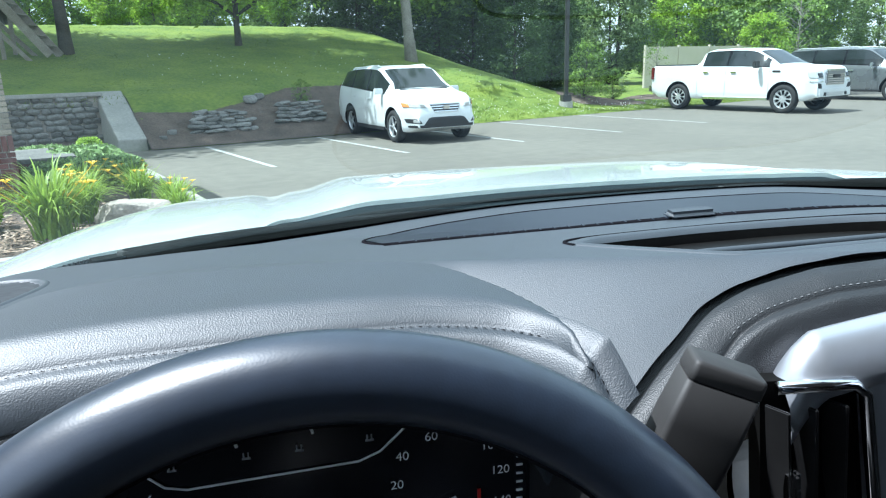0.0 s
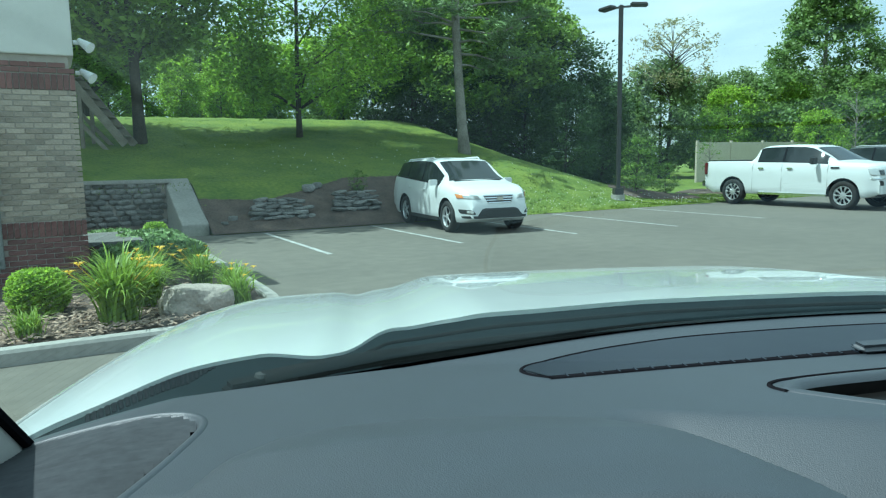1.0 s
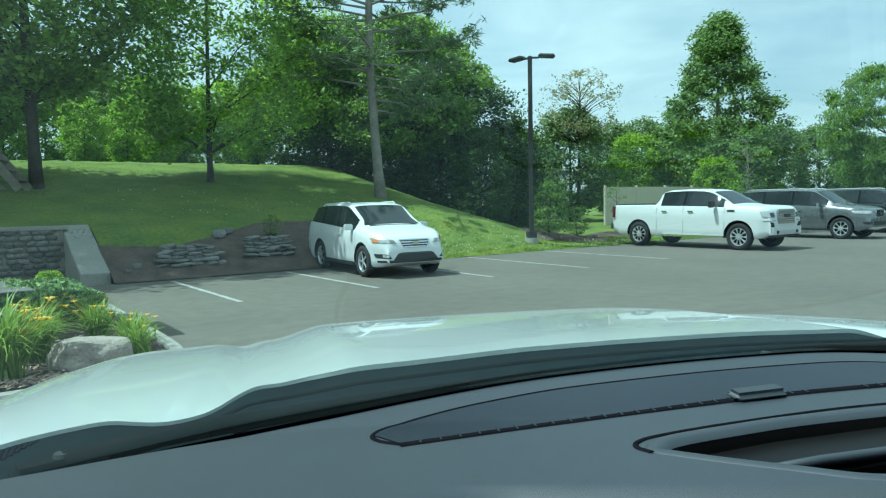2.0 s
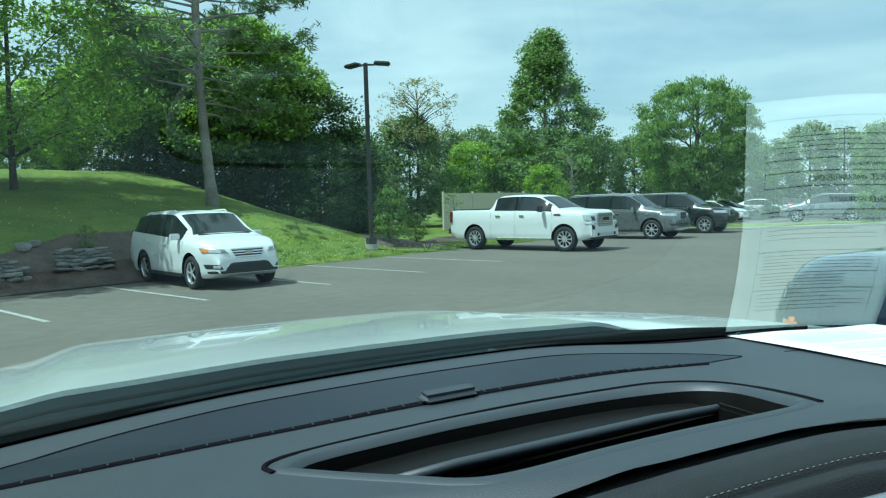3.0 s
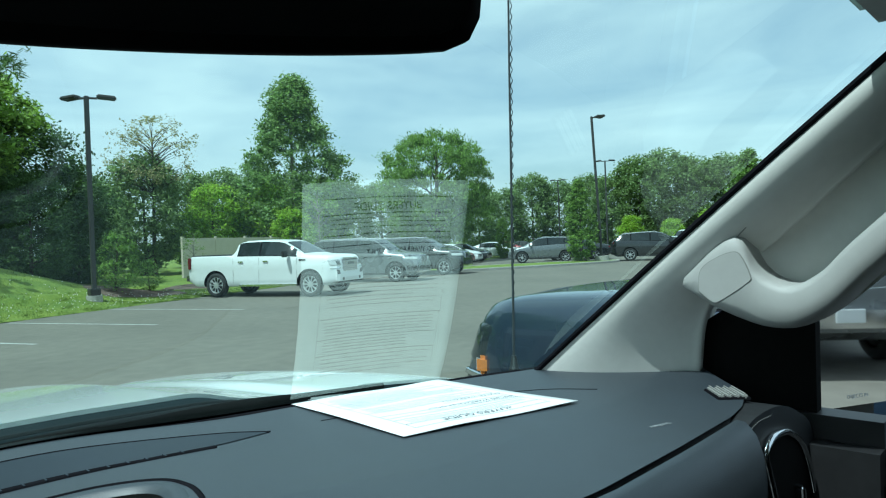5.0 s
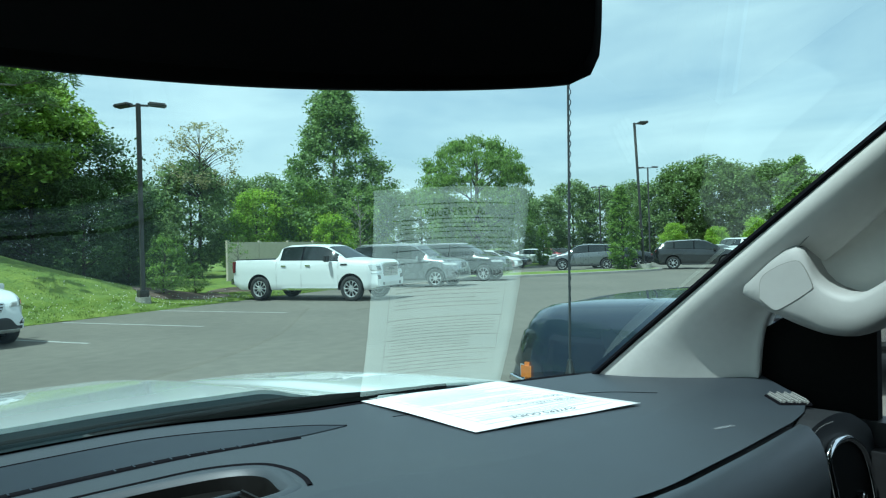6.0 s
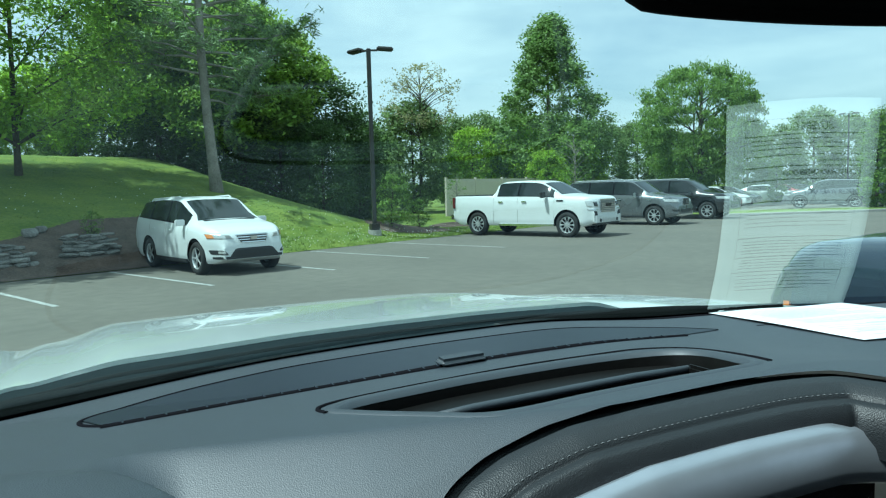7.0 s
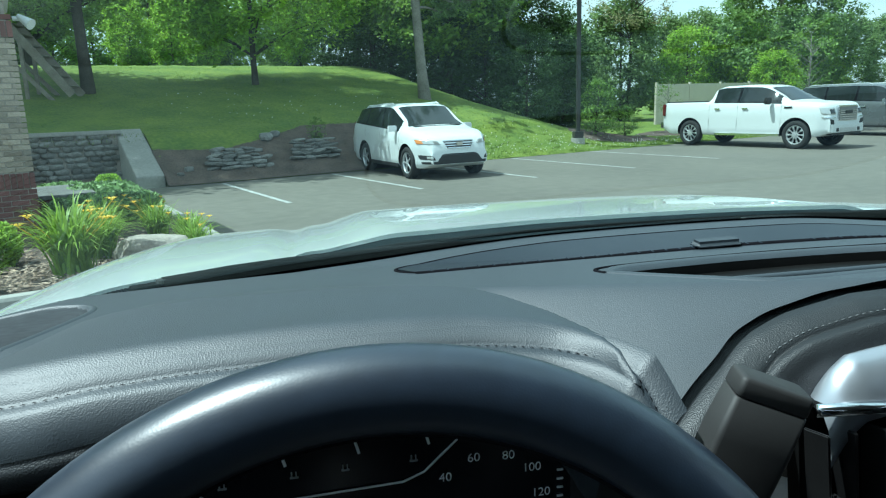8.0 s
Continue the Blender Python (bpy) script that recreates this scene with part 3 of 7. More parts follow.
# storage tray: vinyl lip, dark well, a raised shelf along its middle and a divider
outline_rings("tray_lip", TRAY_C, [(-0.011, -0.001), (-0.009, 0.0008), (-0.004, 0.0018), (0.001, 0.001), (0.0045, -0.003)], M_DASH, dash, fill=False)
tray = outline_rings("storage_tray", TRAY_C, [(0.0043, -0.003), (0.006, -0.010), (0.010, -0.046), (0.016, -0.052)], M_TRAY, truck, "black moulded plastic storage tray in the dash top")
bm = bmesh.new()
add_box(bm, (-0.066, 0.636, 1.442), (0.325, 0.062, 0.050), pose(0, 0, 0, -3, 0, 2), 0.004)
part("tray_step", bm, M_TRAY, tray)
bm = bmesh.new()
add_tube(bm, [(-0.222, 0.602, 1.471), (-0.15, 0.605, 1.473), (0.02, 0.606, 1.4735), (0.085, 0.604, 1.472)], 0.0038, 12)
part("step_edge", bm, M_DASH, tray, smooth=True)
bm = bmesh.new()
add_box(bm, (0.086, 0.575, 1.452), (0.008, 0.062, 0.05), bevel=0.003)
part("tray_divider", bm, M_TRAY, tray)
ribbon("tray_seam", [(-0.262, 0.628), (-0.264, 0.644), (-0.255, 0.658), (-0.23, 0.669), (-0.16, 0.682), (-0.05, 0.692), (0.04, 0.686), (0.09, 0.676), (0.124, 0.645), (0.125, 0.60), (0.112, 0.555), (0.099, 0.526)], 0.004, 0.0012, M_SEAM, dash)

# defroster panel, its slot with ribs and the light sensor
far = [(-0.414, 0.724), (-0.428, 0.742), (-0.430, 0.765), (-0.410, 0.792), (-0.36, 0.815), (-0.30, 0.830), (-0.20, 0.846), (-0.05, 0.856), (0.10, 0.850), (0.20, 0.826), (0.265, 0.795), (0.297, 0.757)]
near = [(-0.416, 0.722), (-0.28, 0.742), (-0.10, 0.760), (0.06, 0.760), (0.17, 0.748), (0.225, 0.742)]
pf_, pn_ = smooth_path(far[2:], 100), smooth_path([(-0.414, 0.726)] + near[1:-1] + [(0.235, 0.748)], 100)
rows = []
for k in np.linspace(0.03, 0.99, 14):
    q = pn_ * (1 - k) + pf_ * k
    e = 0.0004
    rows.append(np.column_stack([q, dash_base(q[:, 0], q[:, 1]) + e + 0.0006]))
mesh_object("defrost_panel", np.stack(rows, 1).reshape(-1, 3), grid_faces(100, 14), M_PANEL, dash, "smooth blue-black defroster panel")
ribbon("defrost_seam", far, 0.004, 0.0013, M_SEAM, dash)
slot = ribbon("defrost_slot", near, 0.009, 0.0016, M_SEAM, truck)
sp = smooth_path(near, 40)
for i in range(1, 38):
    if 24 < i < 28:
        continue
    bm = bmesh.new()
    x, y = sp[i]
    add_box(bm, (x, y, float(dash_base(x, y)) + 0.0016), (0.0014, 0.008, 0.0012))
    part("slot_rib", bm, M_PANEL, slot)
bm = bmesh.new()
vs = add_box(bm, (0, 0, 0), (0.058, 0.020, 0.010), bevel=0.0045, segs=3)
bmesh.ops.transform(bm, matrix=pose(-0.075, 0.762, float(dash_base(-0.075, 0.762)) + 0.004, 6, 0, 3), verts=vs)
part("light_sensor", bm, M_DASH, dash)

# windscreen-side edge of the dash
ribbon("dash_edge_seam", [(x, float(base_y(x)) - 0.006) for x in np.linspace(-0.84, 0.76, 22)], 0.014, 0.0008, M_SEAM, dash, n=220)

# loudspeaker grille of fine ridges, with a moulded rim
gv, gf = [], []
k = 0
dirx, diry = math.cos(radians(14)), math.sin(radians(14))
for i in range(100):
    o = 0.52 + i * 0.0045
    pts = []
    for s in np.arange(-0.90, -0.40, 0.004):
        x, y = s * dirx - o * diry, s * diry + o * dirx
        pts.append((x, y))
    pts = np.array(pts)
    keep = inside_distance(pts[:, 0], pts[:, 1], GRILLE_C) > 0.003
    run = pts[keep]
    if len(run) < 3:
        continue
    zz = dash_base(run[:, 0], run[:, 1])
    for (x, y), z in zip(run, zz):
        gv += [(x + diry * 0.0017, y - dirx * 0.0017, z - 0.0040), (x, y, z - 0.0002), (x - diry * 0.0017, y + dirx * 0.0017, z - 0.0040)]
    for j in range(len(run) - 1):
        a = k + j * 3
        gf += [(a, a + 3, a + 4, a + 1), (a + 1, a + 4, a + 5, a + 2)]
    k += 3 * len(run)
tagged(mesh_object("speaker_grille", gv, gf, M_GRILLE, dash, "fine-ribbed black loudspeaker grille, ribs coloured lighter as if lit", smooth=False), kind="stuff")
outline_rings("grille_rim", GRILLE_C, [(-0.005, -0.001), (-0.0035, 0.0007), (-0.001, 0.0011), (0.001, 0.0004), (0.003, -0.006)], M_DASH, dash, fill=False)
# near-black sheet below the ribs, in place of the shade between them
outline_rings("grille_floor", GRILLE_C, [(0.001, -0.0045), (0.004, -0.0048)], M_SEAM, dash)


# padded bands below the dash top: swept profiles along the groove
def stations(path):
    """How far along its length each point of a path lies, from 0 to 1."""
    d = np.r_[0, np.cumsum(np.linalg.norm(np.diff(np.array(path, float), axis=0), axis=1))]
    return d / d[-1]


def sweep(name, path, zs, profile, mat, parent, label="", n=140, facing=None):
    """profile: (towards the driver, up) from the path; the path runs left to right."""
    p = smooth_path(path, n)
    z = np.interp(np.linspace(0, 1, n), stations(path), zs)
    t = np.gradient(p, axis=0)
    t = np.array([np.convolve(np.pad(t[:, a], 4, "edge"), np.ones(9) / 9, "valid") for a in (0, 1)]).T
    nrm = np.stack([t[:, 1], -t[:, 0]], 1) / np.linalg.norm(t, axis=1)[:, None]
    if facing:
        nrm = np.repeat([facing], n, 0)
    rows = [np.column_stack([p + nrm * s, z + h]) for s, h in profile]
    return mesh_object(name, np.stack(rows, 1).reshape(-1, 3), grid_faces(n, len(profile)), mat, parent, label)


def stitches(name, path, zs, s, h, mat, parent, pitch=0.0052, width=0.0006):
    p = smooth_path(path, 400)
    z = np.interp(np.linspace(0, 1, 400), stations(path), zs)
    t = np.gradient(p, axis=0)
    nrm = np.stack([t[:, 1], -t[:, 0]], 1) / np.linalg.norm(t, axis=1)[:, None]
    q = np.column_stack([p + nrm * s, z + h])
    q = smooth_path(q[::8], int(np.linalg.norm(np.diff(q, axis=0), axis=1).sum() / pitch))
    v, f = [], []
    for a, b in zip(q, q[1:]):
        d = (b - a) * 0.34
        c = (a + b) / 2
        side = np.cross(d, (0, 0, 1))
        side = side / np.linalg.norm(side) * width
        k = len(v)
        v += [c - d, c + side + (0, 0, 0.0002), c + (0, 0, width * 1.3), c - side + (0, 0, 0.0002), c + d]
        f += [(k, k + 1, k + 2), (k, k + 2, k + 3), (k + 4, k + 2, k + 1), (k + 4, k + 3, k + 2)]
    return tagged(mesh_object(name, v, f, mat, parent, smooth=False), kind="stuff")


GROOVE = [(-0.352, 0.290), (-0.325, 0.330), (-0.285, 0.392), (-0.25, 0.437), (-0.215, 0.467), (-0.14, 0.488), (-0.03, 0.490), (0.06, 0.482), (0.10, 0.465), (0.127, 0.430), (0.155, 0.392), (0.205, 0.375), (0.32, 0.369), (0.50, 0.366), (0.62, 0.372), (0.70, 0.405)]
GROOVE_Z = [float(dash_base(np.array(x), np.array(y + 0.004))) for x, y in GROOVE]
EDGE_X = (-0.346, -0.338, -0.330, -0.32, -0.305, -0.288, -0.268, -0.25, -0.235, -0.22, -0.19, -0.14, -0.08, -0.03, 0.03, 0.065, 0.09, 0.105, 0.12, 0.135, 0.15)
BAND = [(x, float(front_y(x)) - 0.001) for x in EDGE_X]
BAND_Z = [float(dash_base(np.array(x), np.array(y + 0.003))) for x, y in BAND] + [1.462, 1.435]
BAND += [(0.178, 0.345), (0.197, 0.295)]
SIDE = [(x, float(front_y(x)) - 0.001) for x in (0.152, 0.162, 0.175, 0.19, 0.21, 0.24, 0.28, 0.34, 0.40, 0.46, 0.52, 0.58, 0.60, 0.62, 0.66)]
SIDE_Z = [float(dash_base(np.array(x), np.array(y + 0.004))) for x, y in SIDE]
sweep("band_groove", BAND, BAND_Z, [(-0.014, -0.006), (-0.004, -0.005), (0.001, -0.012), (0.006, -0.014), (0.010, -0.010)], M_LEATHER, dash)
sweep("pad_groove", SIDE[:13], SIDE_Z[:13], [(-0.014, -0.005), (-0.004, -0.004), (0.001, -0.010), (0.005, -0.012), (0.008, -0.009)], M_LEATHER, dash)
band = sweep("leather_band", BAND, BAND_Z, [(0.0035, -0.014), (0.004, -0.006), (0.007, -0.0025), (0.016, -0.0055), (0.024, -0.0092), (0.0285, -0.0122), (0.0295, -0.0155), (0.0305, -0.0130), (0.036, -0.0165), (0.041, -0.0235), (0.044, -0.034), (0.045, -0.050)], M_LEATHER, dash, "black grained leather band with a stitched seam")
sweep("side_pad", SIDE[:12], SIDE_Z[:12], [(0.0015, -0.012), (0.002, -0.004), (0.005, -0.0015), (0.014, -0.0025), (0.024, -0.014), (0.030, -0.032), (0.033, -0.06), (0.030, -0.10)], M_DASH, dash, "padded vinyl front of the passenger's dash")
stitches("stitching", BAND, BAND_Z, 0.0262, -0.0104, M_THREAD, dash, width=0.00045)

# silver panel of the centre stack, its opening and the air vent
STACK = [(-0.200, 0.444), (-0.190, 0.444), (-0.177, 0.445), (-0.158, 0.446), (-0.11, 0.447), (-0.03, 0.447), (0.05, 0.445), (0.10, 0.438), (0.125, 0.424), (0.135, 0.40)]
STACK_Z = [1.437, 1.455, 1.4655, 1.468, 1.4735, 1.474, 1.472, 1.465, 1.451, 1.427]
stack = sweep("centre_trim", STACK, STACK_Z, [(-0.010, -0.012), (-0.003, -0.001), (0.002, 0.001), (0.010, -0.003), (0.017, -0.013), (0.021, -0.028), (0.021, -0.036), (0.014, -0.040)], M_SILVER, dash, "satin silver trim round the centre stack", n=90, facing=(0, -1))
bm = bmesh.new()
add_box(bm, (-0.03, 0.452, 1.34), (0.30, 0.02, 0.20), bevel=0.01)
part("centre_panel", bm, M_GLOSS_BLACK, dash, "glossy black centre panel")
bm = bmesh.new()
VR = [(-0.212, 1.441), (-0.160, 1.438), (-0.150, 1.430), (-0.129, 1.340), (-0.122, 1.29)]
add_tube(bm, [(x, 0.424, z) for x, z in VR], 0.0042, 10)
vent = part("air_vent", bm, M_CHROME, truck, "air vent with a chrome frame", smooth=True)
bm = bmesh.new()
add_prism(bm, [(-0.216, 1.440), (-0.160, 1.436), (-0.151, 1.428), (-0.122, 1.29), (-0.20, 1.29)], 0.012, pose(0, 0.436, 0))
part("vent_well", bm, M_MATT_BLACK, vent)
for x in (-0.206, -0.187, -0.166):
    bm = bmesh.new()
    add_box(bm, (x + 0.006, 0.430, 1.375), (0.0022, 0.016, 0.105), pose(0, 0, 0, 0, -12, 25), 0.0008)
    part("vent_blade", bm, M_BLACK, vent)
bm = bmesh.new()
add_box(bm, (-0.194, 0.424, 1.366), (0.008, 0.012, 0.036), pose(0, 0, 0, 0, -8, 0), 0.003)
part("vent_knob", bm, M_CHROME, vent)
bm = bmesh.new()
add_prism(bm, [(-0.147, 1.440), (-0.11, 1.448), (-0.085, 1.440), (-0.075, 1.40), (-0.07, 1.29), (-0.118, 1.29), (-0.127, 1.34)], 0.012, pose(0, 0.426, 0))
part("stack_face", bm, M_SILVER, dash)

# instrument hood: stitched lip, cave and instrument panel
LIP = [(-0.72, 0.390), (-0.64, 0.3885), (-0.607, 0.392), (-0.57, 0.396), (-0.52, 0.400), (-0.475, 0.402), (-0.43, 0.402), (-0.40, 0.396), (-0.384, 0.388), (-0.372, 0.376), (-0.364, 0.361), (-0.358, 0.342)]
LIP_Z = [float(dash_base(np.array(x), np.array(y + 0.004))) for x, y in LIP]
lip = sweep("instrument_hood", LIP, LIP_Z, [(-0.016, 0.0115), (-0.013, 0.0104), (-0.009, 0.0072), (-0.0065, 0.0050), (-0.005, 0.0026), (-0.0042, 0.0032), (0.0, -0.0008), (0.004, -0.006), (0.0065, -0.013), (0.007, -0.017)], M_DASH, dash, "padded vinyl instrument hood with black stitching", n=180)
sweep("hood_band", LIP, LIP_Z, [(0.0068, -0.0165), (0.006, -0.018), (0.0085, -0.0195), (0.0095, -0.023), (0.008, -0.029), (0.002, -0.034), (-0.004, -0.037), (-0.013, -0.038)], M_LEATHER, dash, "black leather roll under the instrument hood", n=180)
stitches("stitching", LIP, LIP_Z, -0.0050, 0.0035, M_SEAM, dash, 0.0046, 0.0004)
bm = bmesh.new()
add_prism(bm, [(-0.70, 1.470), (-0.37, 1.462), (-0.345, 1.44), (-0.345, 1.28), (-0.70, 1.28)], 0.02, pose(0, 0.4605, 0))
panel = part("instrument_panel", bm, M_GLOSS_BLACK, truck, "black instrument panel with white numerals")
bm = bmesh.new()
add_box(bm, (-0.52, 0.43, 1.24), (0.42, 0.10, 0.10), bevel=0.01)
add_box(bm, (-0.351, 0.41, 1.36), (0.012, 0.10, 0.15), bevel=0.004)
add_box(bm, (-0.71, 0.42, 1.38), (0.03, 0.10, 0.20), bevel=0.006)
part("instrument_surround", bm, M_BLACK, dash)


def writing(text, x, z, size, mat, y=0.4595, parent=None):
    cu = bpy.data.curves.new("text", "FONT")
    cu.body, cu.size, cu.align_x, cu.align_y = text, size, "CENTER", "CENTER"
    tmp = new("tmp", cu)
    me = bpy.data.meshes.new_from_object(tmp)
    bpy.data.objects.remove(tmp)
    me.materials.clear()
    me.materials.append(mat)
    ob = new("numeral", me)
    ob.parent = parent
    ob.matrix_world = pose(x, y, z, 90, 0, 0)
    return ob


for text, x, z in (("5", -0.596, 1.402), ("6", -0.581, 1.392), ("20", -0.440, 1.380), ("40", -0.436, 1.399), ("60", -0.418, 1.410), ("80", -0.396, 1.409), ("100", -0.381, 1.399), ("120", -0.375, 1.381), ("140", -0.374, 1.359), ("0", -0.437, 1.362)):
    writing(text, x, z + 0.007, 0.0082, M_DIAL, parent=panel)
for name, pts, r in (("dial_line", [(-0.588, 1.414), (-0.572, 1.399), (-0.560, 1.396), (-0.462, 1.400), (-0.449, 1.405), (-0.428, 1.424)], 0.0007), ("dial_ring", [(-0.357, 1.405), (-0.353, 1.385), (-0.352, 1.355), (-0.356, 1.33)], 0.0012)):
    bm = bmesh.new()
    add_tube(bm, [(x, 0.4592, z + 0.007) for x, z in pts], r, 6)
    part(name, bm, M_DIAL, panel)
for i in range(9):
    bm = bmesh.new()
    add_box(bm, (-0.3625, 0.4595, 1.402 - i * 0.006), (0.004, 0.001, 0.0012))
    part("dial_tick", bm, M_DIAL, panel)
for x, z in ((-0.532, 1.421), (-0.489, 1.424), (-0.447, 1.425)):
    bm = bmesh.new()
    add_box(bm, (x, 0.4588, z + 0.011), (0.0016, 0.0015, 0.012), pose(0, 0, 0, 0, -14, 0))
    part("gauge_needle", bm, M_DIAL, panel)
for x, z in ((-0.567, 1.416), (-0.526, 1.418), (-0.496, 1.419), (-0.455, 1.420)):
    bm = bmesh.new()
    add_box(bm, (x, 0.4594, z), (0.0050, 0.001, 0.0010))
    add_box(bm, (x - 0.0014, 0.4593, z + 0.0018), (0.0008, 0.001, 0.0036))
    add_box(bm, (x + 0.0012, 0.4593, z + 0.0018), (0.0008, 0.001, 0.0036))
    part("gauge_symbol", bm, M_DIAL_DIM, panel)
bm = bmesh.new()
add_box(bm, (-0.389, 0.4588, 1.373), (0.0022, 0.001, 0.008))
part("dial_mark", bm, M_RED, panel)
bm = bmesh.new()
add_tube(bm, [(-0.404, 0.457, 1.375), (-0.422, 0.457, 1.367)], [0.0008, 0.0014], 6)
part("speed_needle", bm, M_DIAL, panel)

# steering wheel
WC, WT = Vector((-0.485, 0.286, 1.345)), 0.268
WHEEL = Matrix.Translation(WC) @ Matrix.Rotation(-WT, 4, "X")


def ring(bm, R, r, flat=1.0, n=120, k=20):
    vs = []
    for i in range(n):
        a = 2 * math.pi * i / n
        o = Vector((math.cos(a), 0, math.sin(a)))
        vs.append([bm.verts.new(o * (R + r * flat * math.cos(b)) + Vector((0, r * math.sin(b), 0))) for b in [2 * math.pi * j / k for j in range(k)]])
    for i in range(n):
        for j in range(k):
            bm.faces.new((vs[i][j], vs[(i + 1) % n][j], vs[(i + 1) % n][(j + 1) % k], vs[i][(j + 1) % k]))
    bmesh.ops.transform(bm, matrix=WHEEL, verts=bm.verts)


bm = bmesh.new()
ring(bm, 0.1830, 0.0178)
rim = part("steering_wheel", bm, M_WHEEL_LEATHER, truck, "worn black leather steering wheel rim", smooth=True)
bm = bmesh.new()
ring(bm, 0.1660, 0.0022, 1.0, 120, 8)
part("rim_seam", bm, M_SEAM, rim, smooth=True)
bm = bmesh.new()
add_box(bm, (0, 0.02, -0.02), (0.15, 0.05, 0.12), bevel=0.02)
bmesh.ops.transform(bm, matrix=WHEEL, verts=bm.verts)
part("hub", bm, M_BLACK, rim)
for ang in (-8, 188, 270):
    bm = bmesh.new()
    add_box(bm, (0.125, 0.012, 0), (0.11, 0.02, 0.04), bevel=0.006)
    bmesh.ops.transform(bm, matrix=WHEEL @ Matrix.Rotation(radians(-ang), 4, "Y") @ Matrix.Translation((0, 0, -0.02)), verts=bm.verts)
    part("spoke", bm, M_BLACK, rim)
bm = bmesh.new()
add_tube(bm, [(-0.485, 0.33, 1.32), (-0.485, 0.62, 1.22)], 0.05, 20)
part("steering_column", bm, M_BLACK, truck)

# column shift lever beside the wheel
def slab(bm, c, du, dv, dn, stations, r=0.30, k=5):
    """A rounded bar along dn: stations are (distance, half width, half depth)."""
    rings = []
    for d, a, b in stations:
        q = min(a, b) * 2 * r
        ring_ = []
        for cx, cy, a0 in ((1, 1, 0), (-1, 1, 90), (-1, -1, 180), (1, -1, 270)):
            for m in range(k):
                t = radians(a0 + 90 * m / (k - 1))
                ring_.append(bm.verts.new(Vector(c) + dn * d + du * (cx * (a - q) + q * math.cos(t)) + dv * (cy * (b - q) + q * math.sin(t))))
        rings.append(ring_)
    n = len(rings[0])
    for r0, r1 in zip(rings, rings[1:]):
        for m in range(n):
            bm.faces.new((r0[m], r0[(m + 1) % n], r1[(m + 1) % n], r1[m]))
    bm.faces.new(rings[0][::-1])
    bm.faces.new(rings[-1])


LN, LU, LV = Vector((-0.345, 0.08, -0.93)).normalized(), Vector((0.90, -0.20, -0.35)).normalized(), Vector((0.28, 0.96, 0.0)).normalized()
bm = bmesh.new()
slab(bm, (-0.304, 0.342, 1.5035), LU, LV, LN, [(0.0095, 0.0165, 0.0095), (0.0100, 0.0172, 0.0102), (0.03, 0.0180, 0.0115), (0.08, 0.0172, 0.013), (0.14, 0.0170, 0.015), (0.20, 0.017, 0.016)], r=0.14)
lever = part("shift_lever", bm, M_LEVER, truck, "grey-black column shift lever", smooth=True)
bm = bmesh.new()
slab(bm, (-0.304, 0.342, 1.5035), LU, LV, LN, [(0.0, 0.0155, 0.0082), (0.0008, 0.0166, 0.0092), (0.002, 0.0170, 0.0097), (0.0086, 0.0172, 0.0101), (0.0092, 0.0166, 0.0096)], r=0.14)
part("lever_cap", bm, M_LEVER, lever, smooth=True)

# passenger's air vent, stitched end pad and side defroster
bm = bmesh.new()
RING = [(0.675, 1.31), (0.648, 1.365), (0.625, 1.410), (0.617, 1.430), (0.636, 1.440), (0.665, 1.440), (0.695, 1.434), (0.735, 1.414), (0.765, 1.38), (0.795, 1.32)]
add_tube(bm, [tuple(p) for p in smooth_path([(x, 0.350, z) for x, z in RING], 50)], 0.0042, 10)
svent = part("air_vent", bm, M_CHROME, truck, "passenger air vent with a chrome ring", smooth=True)
bm = bmesh.new()
add_prism(bm, RING, 0.004, pose(0, 0.351, 0))
part("vent_well", bm, M_MATT_BLACK, svent)
bm = bmesh.new()
add_box(bm, (0.72, 0.349, 1.355), (0.010, 0.016, 0.03), pose(0, 0, 0, 0, -10, 0), 0.003)
part("vent_knob", bm, M_CHROME, svent)
bm = bmesh.new()
add_prism(bm, [tuple(p) for p in smooth_path([(0.555, 1.22), (0.555, 1.35), (0.555, 1.440), (0.575, 1.464), (0.62, 1.470), (0.68, 1.466), (0.74, 1.448), (0.80, 1.41), (0.82, 1.30), (0.82, 1.22)], 40)], 0.05, pose(0, 0.3535, 0))
pad = part("end_pad", bm, M_LEATHER, dash, "stitched leather pad round the air vent")
st = smooth_path([(0.618, 1.372), (0.596, 1.408), (0.580, 1.438), (0.580, 1.452), (0.589, 1.461), (0.615, 1.464), (0.648, 1.462)], 34)
v, f = [], []
for (ax, az), (bx, bz) in zip(st, st[1:]):
    k = len(v)
    dx, dz = (bx - ax) * 0.32, (bz - az) * 0.32
    mx_, mz_ = (ax + bx) / 2, (az + bz) / 2
    v += [(mx_ - dx, 0.3533, mz_ - dz), (mx_ - dz * 0.5, 0.3531, mz_ + dx * 0.5), (mx_, 0.3524, mz_), (mx_ + dz * 0.5, 0.3531, mz_ - dx * 0.5), (mx_ + dx, 0.3533, mz_ + dz)]
    f += [(k, k + 1, k + 2), (k, k + 2, k + 3), (k + 4, k + 2, k + 1), (k + 4, k + 3, k + 2)]
tagged(mesh_object("stitching", v, f, M_THREAD, dash, smooth=False), kind="stuff")
sweep("glove_panel", GROOVE[9:-1], GROOVE_Z[9:-1], [(0.020, -0.09), (0.026, -0.10), (0.03, -0.14), (0.025, -0.20), (0.025, -0.24)], M_LEATHER, dash, "dark padded glovebox front", n=80)
